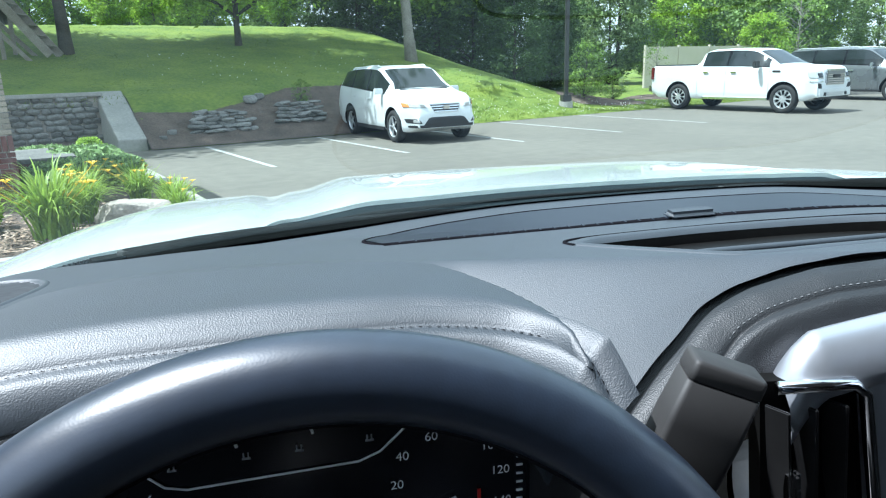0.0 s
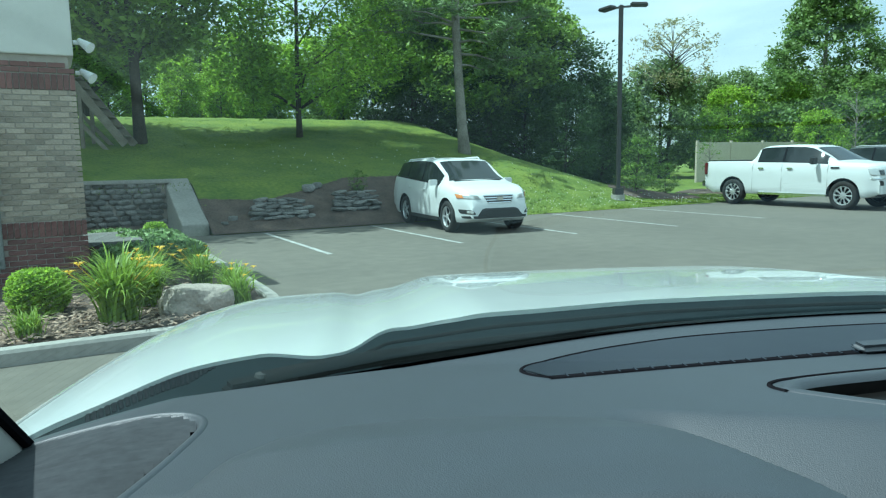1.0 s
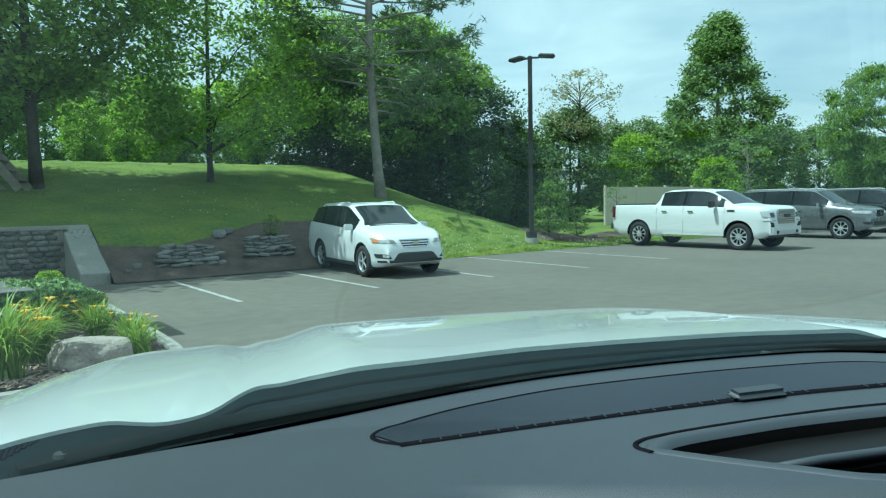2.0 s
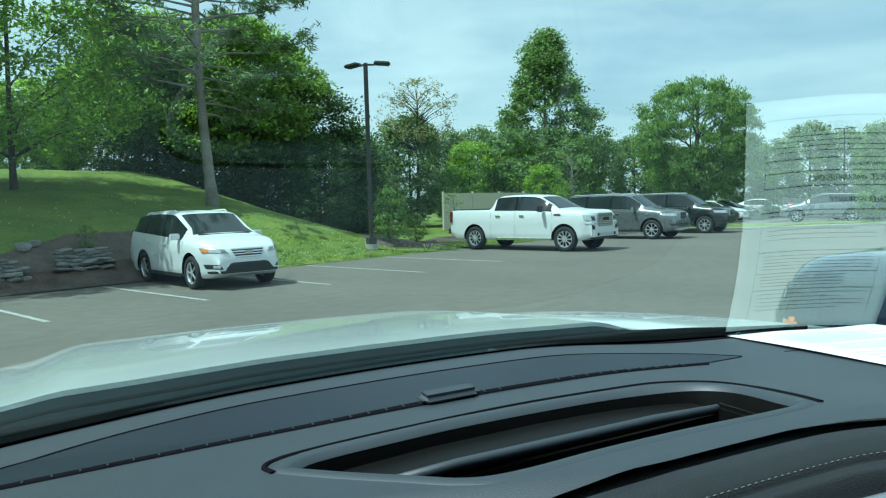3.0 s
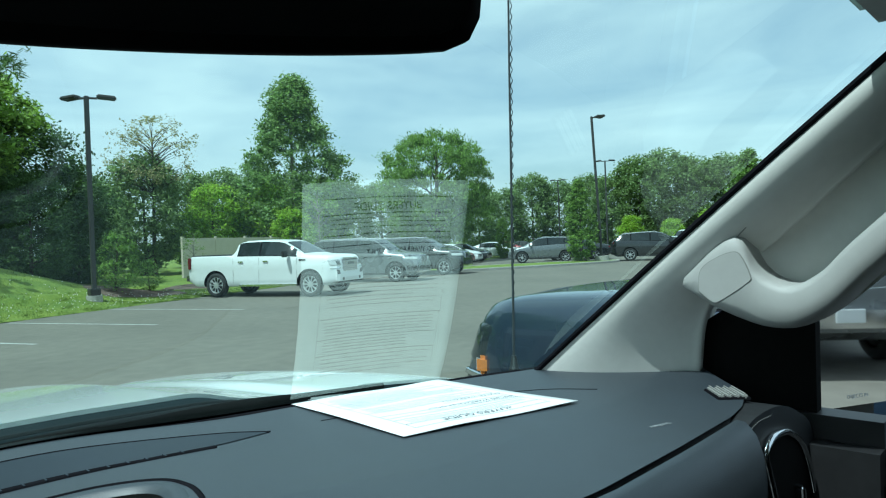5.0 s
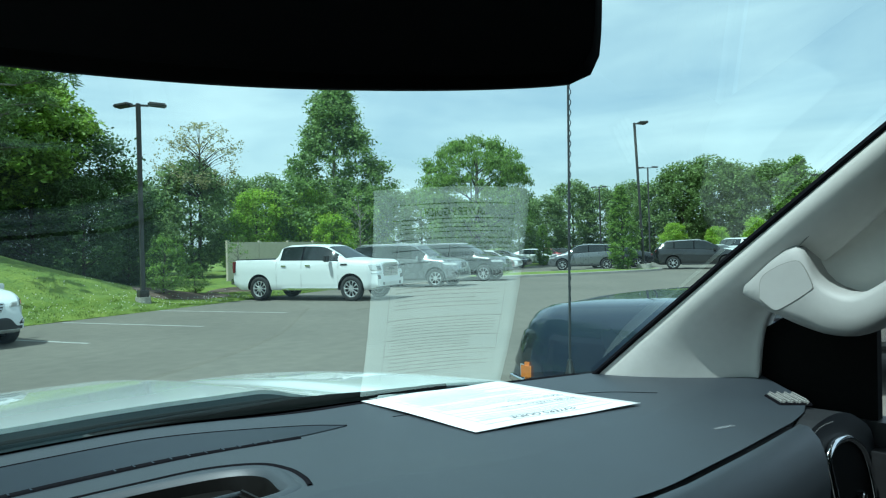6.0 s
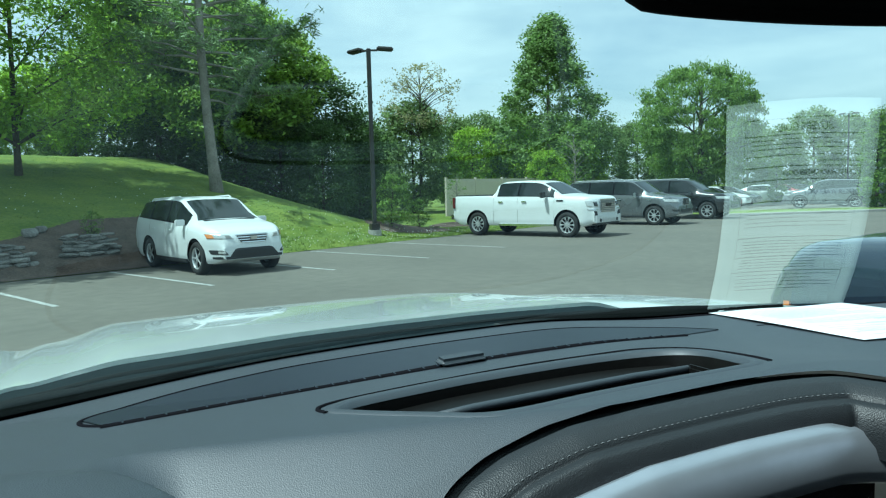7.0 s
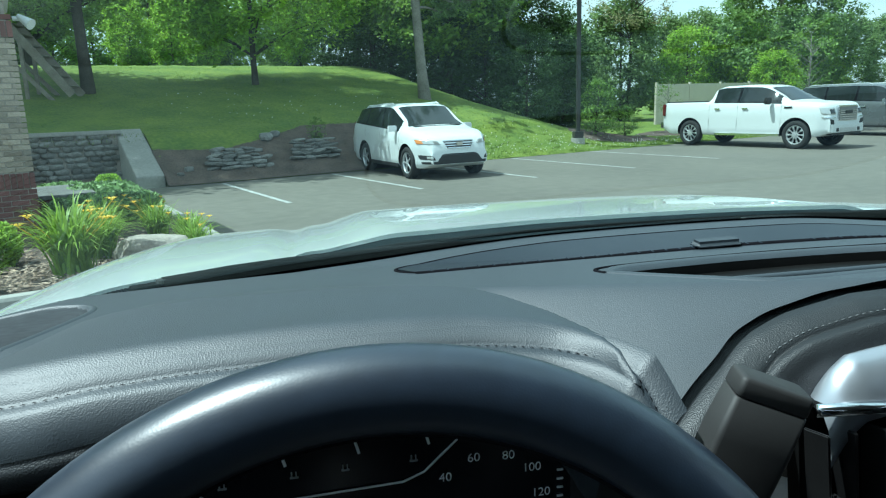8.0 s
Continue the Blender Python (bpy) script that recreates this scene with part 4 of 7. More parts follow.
for i in range(4):
    bm = bmesh.new()
    add_box(bm, (0, 0, 0), (0.0055, 0.046, 0.007), bevel=0.002)
    o = part("side_defrost_rib", bm, M_PILLAR_DARK, dash)
    o.matrix_world = pose(0.668 + i * 0.0046, 0.419 - i * 0.0068, 1.4750, 0, 0, -50)
bm = bmesh.new()
add_box(bm, (0, 0, 0), (0.036, 0.050, 0.004), bevel=0.001)
o = part("side_defrost_well", bm, M_SEAM, dash)
o.matrix_world = pose(0.675, 0.409, 1.4725, 0, 0, -50)
ob = writing("AIRBAG", 0, 0, 0.008, M_DIAL_DIM, parent=dash)
ob.name = "lettering"
ob.matrix_world = pose(0.512, 0.412, float(dash_base(0.512, 0.412)) + 0.0008, 0, 0, -18)
ribbon("airbag_seam", [(0.36, 0.75), (0.50, 0.70), (0.60, 0.62), (0.63, 0.55)], 0.0016, 0.0006, M_SEAM, dash)

# ---- hood, cowl, wipers ----
HALF_X = (0.0, 0.07, 0.15, 0.236, 0.315, 0.39, 0.46, 0.53, 0.59, 0.605, 0.62, 0.66, 0.70, 0.75, 0.81, 0.857, 0.861, 0.866, 0.88, 0.895, 0.93, 0.98)
HALF_Y = (1.160, 1.158, 1.160, 1.155, 1.140, 1.130, 1.140, 1.134, 1.112, 1.065, 1.042, 1.060, 1.078, 1.048, 1.015, 0.990, 0.955, 0.900, 0.865, 0.850, 0.80, 0.72)


LEFT_X = (0.0, 0.07, 0.15, 0.20, 0.315, 0.39, 0.43, 0.47, 0.53, 0.56, 0.59, 0.615, 0.635, 0.66, 0.70, 0.75, 0.79, 0.82, 0.845, 0.87, 0.90, 0.93, 0.98)
LEFT_Y = (1.160, 1.158, 1.158, 1.150, 1.130, 1.125, 1.145, 1.185, 1.210, 1.175, 1.115, 1.068, 1.050, 1.064, 1.092, 1.072, 1.045, 1.00, 0.950, 0.915, 0.885, 0.80, 0.72)


def hood_y(x):
    """The hood's rear edge, wavy where the wipers park, and drawn back at the fenders."""
    k = np.linspace(-0.012, 0.012, 5)
    return np.mean([np.where(x + d < 0, np.interp(-x - d, LEFT_X, LEFT_Y), np.interp(x + d, HALF_X, HALF_Y)) for d in k], axis=0)


def hood_z(x, y):
    s = y - 0.95
    a = np.abs(x - 0.0)
    z = 1.4502 - 0.04 * s - 0.054 * np.maximum(s, 0) ** 2 - 0.0281 * a ** 2 - 0.0273 * smoothstep(0.38, 0.52, a) - 0.8 * np.maximum(a - 0.78, 0) ** 2
    z = z - 0.010 * np.exp(-((a - 0.585) / 0.035) ** 2) * smoothstep(0.85, 1.1, y)
    return z - 0.9 * np.maximum(s - 1.02, 0) ** 1.6


hx = np.linspace(-0.97, 0.94, 190)
hs = np.r_[0, 0.003, np.linspace(0.008, 1.0, 70)]
HX = np.repeat(hx[:, None], len(hs), 1)
HY0 = hood_y(hx)[:, None]
HY1 = (2.36 - 0.10 * hx ** 2)[:, None]
HY = HY0 + (HY1 - HY0) * hs[None]
HZ = hood_z(HX, HY)
rim_l = [np.stack([np.full(len(hs), x), HY[0], HZ[0] - d], -1) for x, d in ((-0.995, 0.55), (-0.995, 0.06), (-0.985, 0.02))]
rim_r = [np.stack([np.full(len(hs), x), HY[-1], HZ[-1] - d], -1) for x, d in ((0.955, 0.02), (0.965, 0.06), (0.965, 0.55))]
HV = np.concatenate([rim_l, np.stack([HX, HY, HZ], -1), rim_r])
hood = mesh_object("hood", HV.reshape(-1, 3), grid_faces(len(HV), len(hs)), M_WHITE_PAINT, truck, "clean glossy white hood")
flange = np.stack([np.stack([hx, HY[:, 0] + dy, HZ[:, 0] - dz], -1) for dy, dz in ((0, 0.0), (0.0015, 0.004), (0.003, 0.018))], 1)
mesh_object("hood_flange", flange.reshape(-1, 3), grid_faces(len(hx), 3), M_WHITE_PAINT, hood)
for side, x0 in ((-1, -0.953), (1, 0.925)):
    ys = np.linspace(max(0.86, float(hood_y(x0)) + 0.01), 2.2, 60)
    bm = bmesh.new()
    add_tube(bm, [(x0 + side * 0.008 * (y - 0.9), y, float(hood_z(x0 + side * 0.008 * (y - 0.9), y)) - 0.0005) for y in ys], 0.0018, 6)
    part("hood_seam", bm, M_PILLAR_DARK, hood)
# nose of the truck
bm = bmesh.new()
add_box(bm, (-0.015, 2.30, 0.70), (1.8, 0.10, 0.6), bevel=0.04)
part("front_grille", bm, M_CHROME, truck)
for x in (-0.85, 0.82):
    for y in (1.55, -2.1):
        bm = bmesh.new()
        add_spun(bm, [(0.2, -0.12), (0.38, -0.12), (0.41, -0.08), (0.41, 0.08), (0.38, 0.12), (0.2, 0.12)], 28, pose(x, y, 0.41, 0, 0, 90))
        part("tyre", bm, M_TYRE, truck)
bm = bmesh.new()
add_box(bm, (-0.02, -2.55, 1.0), (1.98, 2.0, 0.75), bevel=0.04)
part("load_bed", bm, M_WHITE_PAINT, truck)
# plastic cowl between the hood and the glass
def cowl_z(x, s):
    """Height of the cowl from the hood's edge, s = 0, to the glass, s = 1."""
    dz = np.interp(s, [0, 0.12, 0.35, 0.6, 0.85, 1.0, 1.25], [-0.006, -0.006, -0.008, -0.014, -0.030, -0.040, -0.06])
    zb = 1.4475 - 0.35 * np.maximum(np.abs(x + 0.02) - 0.70, 0) ** 1.3
    k = min(s, 1)
    return (hood_z(x, hood_y(x) + 0.02) + dz * 0.75) * (1 - k) + (zb - 0.014) * k + dz * 0.25 * (s < 1)


cx = np.linspace(-0.93, 0.89, 180)
rows = []
for s in (0.0, 0.06, 0.12, 0.22, 0.35, 0.48, 0.6, 0.72, 0.85, 1.0, 1.25):
    yb, yh = base_y(cx) + 0.005, np.maximum(hood_y(cx) + 0.02, base_y(cx) + 0.02)
    rows.append(np.column_stack([cx, yh + (yb - yh) * s, cowl_z(cx, s)]))
cowl = mesh_object("cowl_panel", np.stack(rows, 1).reshape(-1, 3), grid_faces(len(cx), len(rows)), M_COWL, truck, "dark grey plastic cowl panel below the windscreen")
bm = bmesh.new()
for i in range(7):
    for j in range(24 - i):
        x, q = -0.865 + j * 0.0045 + i * 0.002, 0.10 + 0.028 * i
        y = float(hood_y(x)) + 0.02 + (float(base_y(x)) + 0.005 - float(hood_y(x)) - 0.02) * q
        add_box(bm, (x, y, float(cowl_z(np.array(x), q)) + 0.0008), (0.0034, 0.006, 0.002))
part("cowl_mesh", bm, M_SEAM, cowl)
for x0, x1, q in ((-0.60, 0.55, 0.30), (-0.55, 0.50, 0.62)):
    bm = bmesh.new()
    add_tube(bm, [(x, float(hood_y(x)) + 0.02 + (float(base_y(x)) - float(hood_y(x)) - 0.015) * q, float(cowl_z(np.array(x), q)) + 0.001) for x in np.linspace(x0, x1, 40)], 0.004, 6)
    part("cowl_rib", bm, M_WIPER, cowl, smooth=True)


def wiper(pts, blade):
    bm = bmesh.new()
    add_tube(bm, pts, [0.011] + [0.0085] * (len(pts) - 2) + [0.005], 8)
    arm = part("wiper", bm, M_WIPER, truck, "black windscreen wiper arm and blade", smooth=True)
    bm = bmesh.new()
    add_tube(bm, blade, 0.0045, 6)
    part("blade", bm, M_WIPER, arm)
    bm = bmesh.new()
    add_box(bm, pts[0], (0.07, 0.026, 0.012), pose(0, 0, 0, 0, 0, 28), 0.005)
    part("arm_cover", bm, M_WIPER, arm)
    bm = bmesh.new()
    add_spun(bm, [(0.0001, -0.004), (0.006, -0.003), (0.007, 0.0), (0.007, 0.004)], 12, Matrix.Translation(Vector(pts[0]) + Vector((0, 0, 0.006))) @ pose(0, 0, 0, -90, 0, 0))
    part("pivot_nut", bm, M_TYRE, arm)


wiper([(-0.665, 0.798, 1.456), (-0.60, 0.832, 1.459), (-0.542, 0.853, 1.459), (-0.447, 0.888, 1.456), (-0.376, 0.918, 1.452), (-0.30, 0.945, 1.450)],
      [(-0.60, 0.872, 1.446), (-0.40, 0.940, 1.446), (-0.22, 0.975, 1.446), (-0.02, 0.985, 1.444)])
wiper([(0.075, 0.935, 1.454), (0.18, 0.945, 1.456), (0.30, 0.935, 1.454), (0.38, 0.915, 1.452), (0.45, 0.895, 1.452)],
      [(0.12, 0.970, 1.446), (0.25, 0.962, 1.448), (0.42, 0.925, 1.450), (0.56, 0.865, 1.450)])

# ---- windscreen ----
def screen_point(x, g):
    """x at the base, g: metres back from the base line."""
    return np.stack([x * (1 - 0.16 * g), base_y(x) + 0.012 - g * (1 - 0.12 * x ** 2), 1.447 - 0.35 * np.maximum(np.abs(x + 0.02) - 0.70, 0) ** 1.3 + 0.76 * g - 0.06 * g ** 2], -1)


gx, gg = np.linspace(-0.84, 0.78, 80), np.linspace(-0.035, 0.74, 36)
GXX, GGG = np.meshgrid(gx, gg, indexing="ij")
screen = mesh_object("windscreen", screen_point(GXX, GGG).reshape(-1, 3), grid_faces(80, 36), M_WINDSCREEN, truck, "clear tinted windscreen that mirrors the dash")
screen.visible_shadow = False
# black printed band along the foot of the glass
FXX, FGG = np.meshgrid(np.linspace(-0.83, 0.77, 80), np.array([0.0, 0.3, 0.7, 1.0]), indexing="ij")
FGG = -0.03 + FGG * (0.059 - 0.009 * smoothstep(-0.22, -0.48, FXX) - 0.018 * smoothstep(0.08, 0.34, FXX))
fr_ = screen_point(FXX, FGG).reshape(-1, 3)
fr_[:, 1] -= 0.004
mesh_object("glass_frit", fr_, grid_faces(80, 4), M_SEAM, screen, "black printed border of the glass")


def strip(name, rows, mat, parent, label=""):
    """A smooth skin over rows of points."""
    rows = [smooth_path(r, 40) for r in rows]
    return mesh_object(name, np.stack(rows).reshape(-1, 3), grid_faces(len(rows), 40), mat, parent, label)


for side, xb in ((1, 0.742), (-1, -0.815)):
    edge = [Vector(screen_point(np.array(xb), g)) for g in (-0.03, 0.12, 0.27, 0.42, 0.57, 0.72)]
    s = side
    rows = [[e + Vector((-s * 0.004, -0.004, -0.004)) for e in edge]]
    ends = [(0.80, 0.49, 1.452), (0.79, 0.475, 1.545), (0.775, 0.44, 1.590), (0.76, 0.37, 1.65), (0.745, 0.29, 1.72), (0.73, 0.21, 1.79)]
    if side < 0:
        ends = [(-0.07 - x, y, z) for x, y, z in ends]
    for k in (0.06, 0.12, 0.2, 0.3, 0.4, 0.5, 0.6, 0.7, 0.8, 0.87, 0.94, 0.97, 1.0):
        bulge = 0.028 * math.sin(math.pi * min(k, 0.94)) ** 0.8
        rows.append([e.lerp(Vector(q), k) + Vector((-s * bulge, 0, 0)) for e, q in zip(edge, ends)])
    rows.append([Vector(q) + Vector((s * 0.10, 0.03, -0.01)) for q in ends])
    pil = strip("a_pillar", rows, M_PILLAR, truck, "light grey cloth-covered windscreen pillar")
    bm = bmesh.new()
    add_tube(bm, [e + Vector((-s * 0.004, 0.0, -0.003)) for e in edge], 0.0040, 8)
    part("glass_seal", bm, M_SEAM, pil)
    strip("glass_border", [[e + Vector((s * 0.03, 0.002, -0.004)) for e in edge], [e + Vector((-s * 0.003, -0.002, -0.005)) for e in edge]], M_SEAM, pil)
    if side == 1:
        # moulded grab handle: a broad rounded bar that grows out of the pillar cover, with a hollow behind it
        low_ = [(0.476, 1.588), (0.440, 1.566), (0.400, 1.549), (0.373, 1.544), (0.343, 1.547), (0.308, 1.568), (0.271, 1.606), (0.20, 1.672), (0.12, 1.745)]
        top_ = [(0.472, 1.606), (0.432, 1.642), (0.404, 1.656), (0.384, 1.612), (0.350, 1.596), (0.318, 1.612), (0.290, 1.642), (0.22, 1.708), (0.14, 1.785)]
        out_ = [0.012, 0.0, 0.0, 0.0, 0.0, 0.0, 0.0, 0.0, 0.0]
        rows = []
        for k, x in ((0.0, 0.775), (0.0, 0.742), (0.02, 0.728), (0.06, 0.716), (0.12, 0.7085), (0.20, 0.7045), (0.5, 0.7035), (0.80, 0.7045), (0.90, 0.7065), (0.96, 0.711), (0.99, 0.720), (1.0, 0.735), (0.98, 0.775)):
            rows.append([(x + o, a_[0] * (1 - k) + b_[0] * k, a_[1] * (1 - k) + b_[1] * k) for a_, b_, o in zip(low_, top_, out_)])
        strip("grab_handle", rows, M_HANDLE_DIM, pil, "light grey moulded grab handle")
        rows = []
        for k in (-0.45, -0.2, 0.0, 0.25, 0.5, 0.75, 1.0):
            depth = 0.030 * math.sin(math.pi * min(max(k, 0.3), 1.0))
            rows.append([(0.722 + depth, 0.470 - 0.001 * k, 1.604 + 0.004 * k), (0.722 + depth, 0.405 + 0.003 * k, 1.632 + 0.016 * k), (0.740 + depth, 0.380 + 0.004 * k, 1.612 + 0.062 * k), (0.748 + depth, 0.330 + 0.014 * k, 1.608 + 0.100 * k), (0.745 + depth, 0.280 + 0.024 * k, 1.650 + 0.105 * k), (0.735 + depth, 0.16 + 0.03 * k, 1.770 + 0.10 * k)])
        strip("handle_base", rows, M_PILLAR, pil)
        # seam of the pillar cover above the handle
        bm = bmesh.new()
        add_tube(bm, [tuple(q) for q in smooth_path([(0.712, 0.452, 1.613), (0.712, 0.430, 1.631), (0.712, 0.405, 1.652), (0.712, 0.370, 1.690), (0.712, 0.31, 1.752), (0.712, 0.25, 1.81)], 30)], 0.0008, 5)
        part("cover_seam", bm, M_PILLAR_DARK, pil)
        # screw cover with clipped corners in the foot of the handle
        COVER = [(0.449, 1.588), (0.446, 1.613), (0.428, 1.627), (0.408, 1.634), (0.399, 1.629), (0.389, 1.606), (0.393, 1.598), (0.424, 1.577), (0.434, 1.576)]
        cov = smooth_path(COVER + COVER[:1], 60)[:-1]
        mid_ = cov.mean(axis=0)
        for nm, grow, x, mt in (("cover_gap", 1.03, 0.7034, M_PILLAR_DARK), ("handle_cap", 1.0, 0.7028, M_HANDLE_DIM)):
            bm = bmesh.new()
            add_prism(bm, [tuple(mid_ + (q - mid_) * grow) for q in cov], 0.012, pose(x + 0.012, 0, 0, 0, 0, 90))
            part(nm, bm, mt, pil)

# roof, doors, cab back and seats
bm = bmesh.new()
add_box(bm, (-0.02, -0.60, 1.925), (1.62, 1.70, 0.05), bevel=0.02)
part("roof", bm, M_WHITE_PAINT, truck)
bm = bmesh.new()
add_box(bm, (-0.02, -0.62, 1.885), (1.52, 1.66, 0.02), bevel=0.005)
part("headliner", bm, M_HEADLINER, truck)
bm = bmesh.new()
add_box(bm, (-0.02, 0.225, 1.875), (1.36, 0.07, 0.05), bevel=0.015)
part("windscreen_header", bm, M_HEADLINER, truck)
bm = bmesh.new()
add_box(bm, (-0.02, -1.50, 1.15), (1.62, 0.06, 0.9), bevel=0.02)
part("cab_back", bm, M_BLACK, truck)
bm = bmesh.new()
add_box(bm, (-0.02, -0.35, 0.58), (1.66, 2.3, 0.06), bevel=0.01)
part("cab_floor", bm, M_BLACK, truck)
for x in (-0.46, 0.42):
    bm = bmesh.new()
    add_box(bm, (x, -0.42, 0.86), (0.54, 0.52, 0.20), bevel=0.05)
    add_box(bm, (x, -0.74, 1.22), (0.52, 0.16, 0.68), pose(0, 0, 0, 12, 0, 0), 0.06)
    add_box(bm, (x, -0.84, 1.64), (0.28, 0.10, 0.18), bevel=0.04)
    part("seat", bm, M_LEATHER, truck)
for s, x in ((1, 0.845), (-1, -0.885)):
    bm = bmesh.new()
    add_box(bm, (x, -0.45, 0.98), (0.09, 1.85, 0.82), bevel=0.03)
    door = part("door", bm, M_BLACK, truck, "black door panel")
    for y, h in ((-0.32, 0.5), (-1.42, 0.6)):
        bm = bmesh.new()
        add_box(bm, (x - s * 0.005, y, 1.64), (0.035, 0.10, h), bevel=0.01)
        part("window_post", bm, M_BLACK, door)
# painted skin of the doors and the rear of the truck
for sd, x in ((1, 0.905), (-1, -0.945)):
    for y0, y1 in ((-0.47, 0.50), (-1.47, -0.49)):
        bm = bmesh.new()
        add_box(bm, (x, (y0 + y1) / 2, 0.99), (0.03, y1 - y0, 0.80), bevel=0.012)
        skin_ = part("door_skin", bm, M_WHITE_PAINT, truck, "white painted outer door skin")
        bm = bmesh.new()
        add_box(bm, (x + sd * 0.025, y0 + 0.16, 1.22), (0.03, 0.19, 0.04), bevel=0.01)
        part("door_handle", bm, M_CHROME, skin_)
    bm = bmesh.new()
    add_box(bm, (x - sd * 0.01, -0.48, 0.54), (0.05, 2.0, 0.10), bevel=0.02)
    part("rocker_panel", bm, M_TRIM, truck)
    bm = bmesh.new()
    add_box(bm, (x + sd * 0.03, -3.50, 1.14), (0.08, 0.10, 0.36), bevel=0.02)
    part("tail_light", bm, M_TAIL, truck)
    bm = bmesh.new()
    add_box(bm, (x - sd * 0.14, 2.33, 1.02), (0.30, 0.10, 0.18), bevel=0.03)
    part("headlight", bm, M_LAMP, truck)
bm = bmesh.new()
add_box(bm, (-0.02, -3.64, 0.66), (1.86, 0.16, 0.18), bevel=0.04)
part("rear_bumper", bm, M_CHROME, truck)
bm = bmesh.new()
add_box(bm, (-0.02, -2.52, 1.385), (1.74, 1.86, 0.02), bevel=0.008)
part("bed_cover", bm, M_TRIM, truck)
bm = bmesh.new()
add_box(bm, (-0.015, 2.36, 0.52), (1.86, 0.14, 0.20), bevel=0.05)
part("front_bumper", bm, M_CHROME, truck)
# opaque dark panes behind the seats, added out of view to cut cab light
for x in (0.845, -0.885):
    bm = bmesh.new()
    add_box(bm, (x, -0.87, 1.63), (0.006, 1.00, 0.50), bevel=0.002)
    part("rear_side_window", bm, M_CAR_GLASS, truck, "opaque dark rear side pane, added to block light")
bm = bmesh.new()
add_box(bm, (-0.02, -1.50, 1.74), (1.60, 0.006, 0.30), bevel=0.002)
part("rear_window", bm, M_CAR_GLASS, truck, "opaque dark rear pane, added to block light")
# black frame of the passenger's door behind the pillar
bm = bmesh.new()
add_prism(bm, [(-0.56, 1.30), (-0.56, 1.49), (-0.50, 1.530), (-0.446, 1.565), (-0.40, 1.605), (-0.351, 1.66), (-0.354, 1.30)], 0.02, pose(0.838, 0, 0, 0, 0, 90) @ Matrix.Diagonal((-1, 1, 1, 1)))
part("door_frame", bm, M_MATT_BLACK, truck, "black door frame and seal")
# black sail panel in the front corner of the passenger's window
bm = bmesh.new()
add_prism(bm, [(0.0, 0.0), (0.150, 0.0), (0.152, 0.06), (0.155, 0.17), (0.03, 0.10)], 0.025, pose(0.868, 0.52, 1.385, 0, 0, -90))
part("sail_panel", bm, M_BLACK, truck, "black triangular window corner panel")
bm = bmesh.new()
add_box(bm, (0.83, 0.40, 1.30), (0.10, 0.30, 0.26), bevel=0.03)
part("door_corner", bm, M_BLACK, truck)
bm = bmesh.new()
add_box(bm, (0, 0, 0), (0.30, 0.09, 0.245), bevel=0.03, segs=3)
shell = part("side_mirror", bm, M_BLACK, truck, "black side mirror housing", smooth=False)
shell.matrix_world = pose(1.175, 0.452, 1.452, 0, 0, -29)
bm = bmesh.new()
add_box(bm, (0, 0, 0), (0.26, 0.006, 0.196), bevel=0.002)
mg = part("mirror_glass", bm, M_MIRROR, shell, "silvered mirror glass")
mg.matrix_world = pose(1.1525, 0.4117, 1.458, 0, 0, -29)
bm = bmesh.new()
add_tube(bm, [(0.87, 0.50, 1.37), (1.10, 0.49, 1.37)], 0.03, 12)
part("mirror_arm", bm, M_BLACK, shell)
w = writing("OBJECTS IN", 0, 0, 0.009, M_DIAL_DIM, parent=shell)
w.name = "lettering"
w.matrix_world = pose(1.19, 0.387, 1.376, 90, 0, -29)

# rear-view mirror
mm = Matrix.Translation((-0.0535, 0.3305, 1.7675)) @ Matrix.Rotation(radians(-25), 4, "Z") @ Matrix.Rotation(radians(0.4), 4, "Y") @ Matrix.Diagonal((0.978, 1, 1, 1))
out = smooth_path([(-0.148, 0.0), (-0.1465, -0.028), (-0.142, -0.038), (-0.128, -0.0427), (-0.07, -0.0478), (0.0, -0.050), (0.07, -0.0478), (0.128, -0.0427), (0.142, -0.038), (0.1465, -0.028), (0.148, 0.0), (0.146, 0.030), (0.134, 0.038), (0.0, 0.042), (-0.134, 0.038), (-0.146, 0.028), (-0.148, 0.0)], 80)[:-1]
bm = bmesh.new()
prev = None
for sc, y in ((0.965, -0.012), (1.0, -0.009), (1.0, -0.005), (0.87, 0.010), (0.76, 0.026), (0.45, 0.038)):
    r = [bm.verts.new((x * sc, y, z * (sc if sc < 0.96 else 1 - (1 - sc) * 2.5))) for x, z in out]
    if prev:
        for i in range(len(r)):
            j = (i + 1) % len(r)
            bm.faces.new((prev[i], prev[j], r[j], r[i]))
    prev = r
bm.faces.new(prev)
bmesh.ops.transform(bm, matrix=mm, verts=bm.verts)
rvm = part("rear_view_mirror", bm, M_MATT_BLACK, truck, "black rear-view mirror", smooth=True)
bm = bmesh.new()
bm.faces.new([bm.verts.new((x * 0.965, -0.0118, z * 0.915)) for x, z in out])
bmesh.ops.transform(bm, matrix=mm, verts=bm.verts)
part("mirror_glass", bm, M_DIM_MIRROR, rvm, "dark dimmed mirror glass")
bm = bmesh.new()
add_tube(bm, [mm @ Vector((0, 0.03, 0.0)), (-0.03, 0.36, 1.80), (-0.03, 0.42, 1.775)], 0.012, 10)
part("mirror_stem", bm, M_BLACK, rvm)

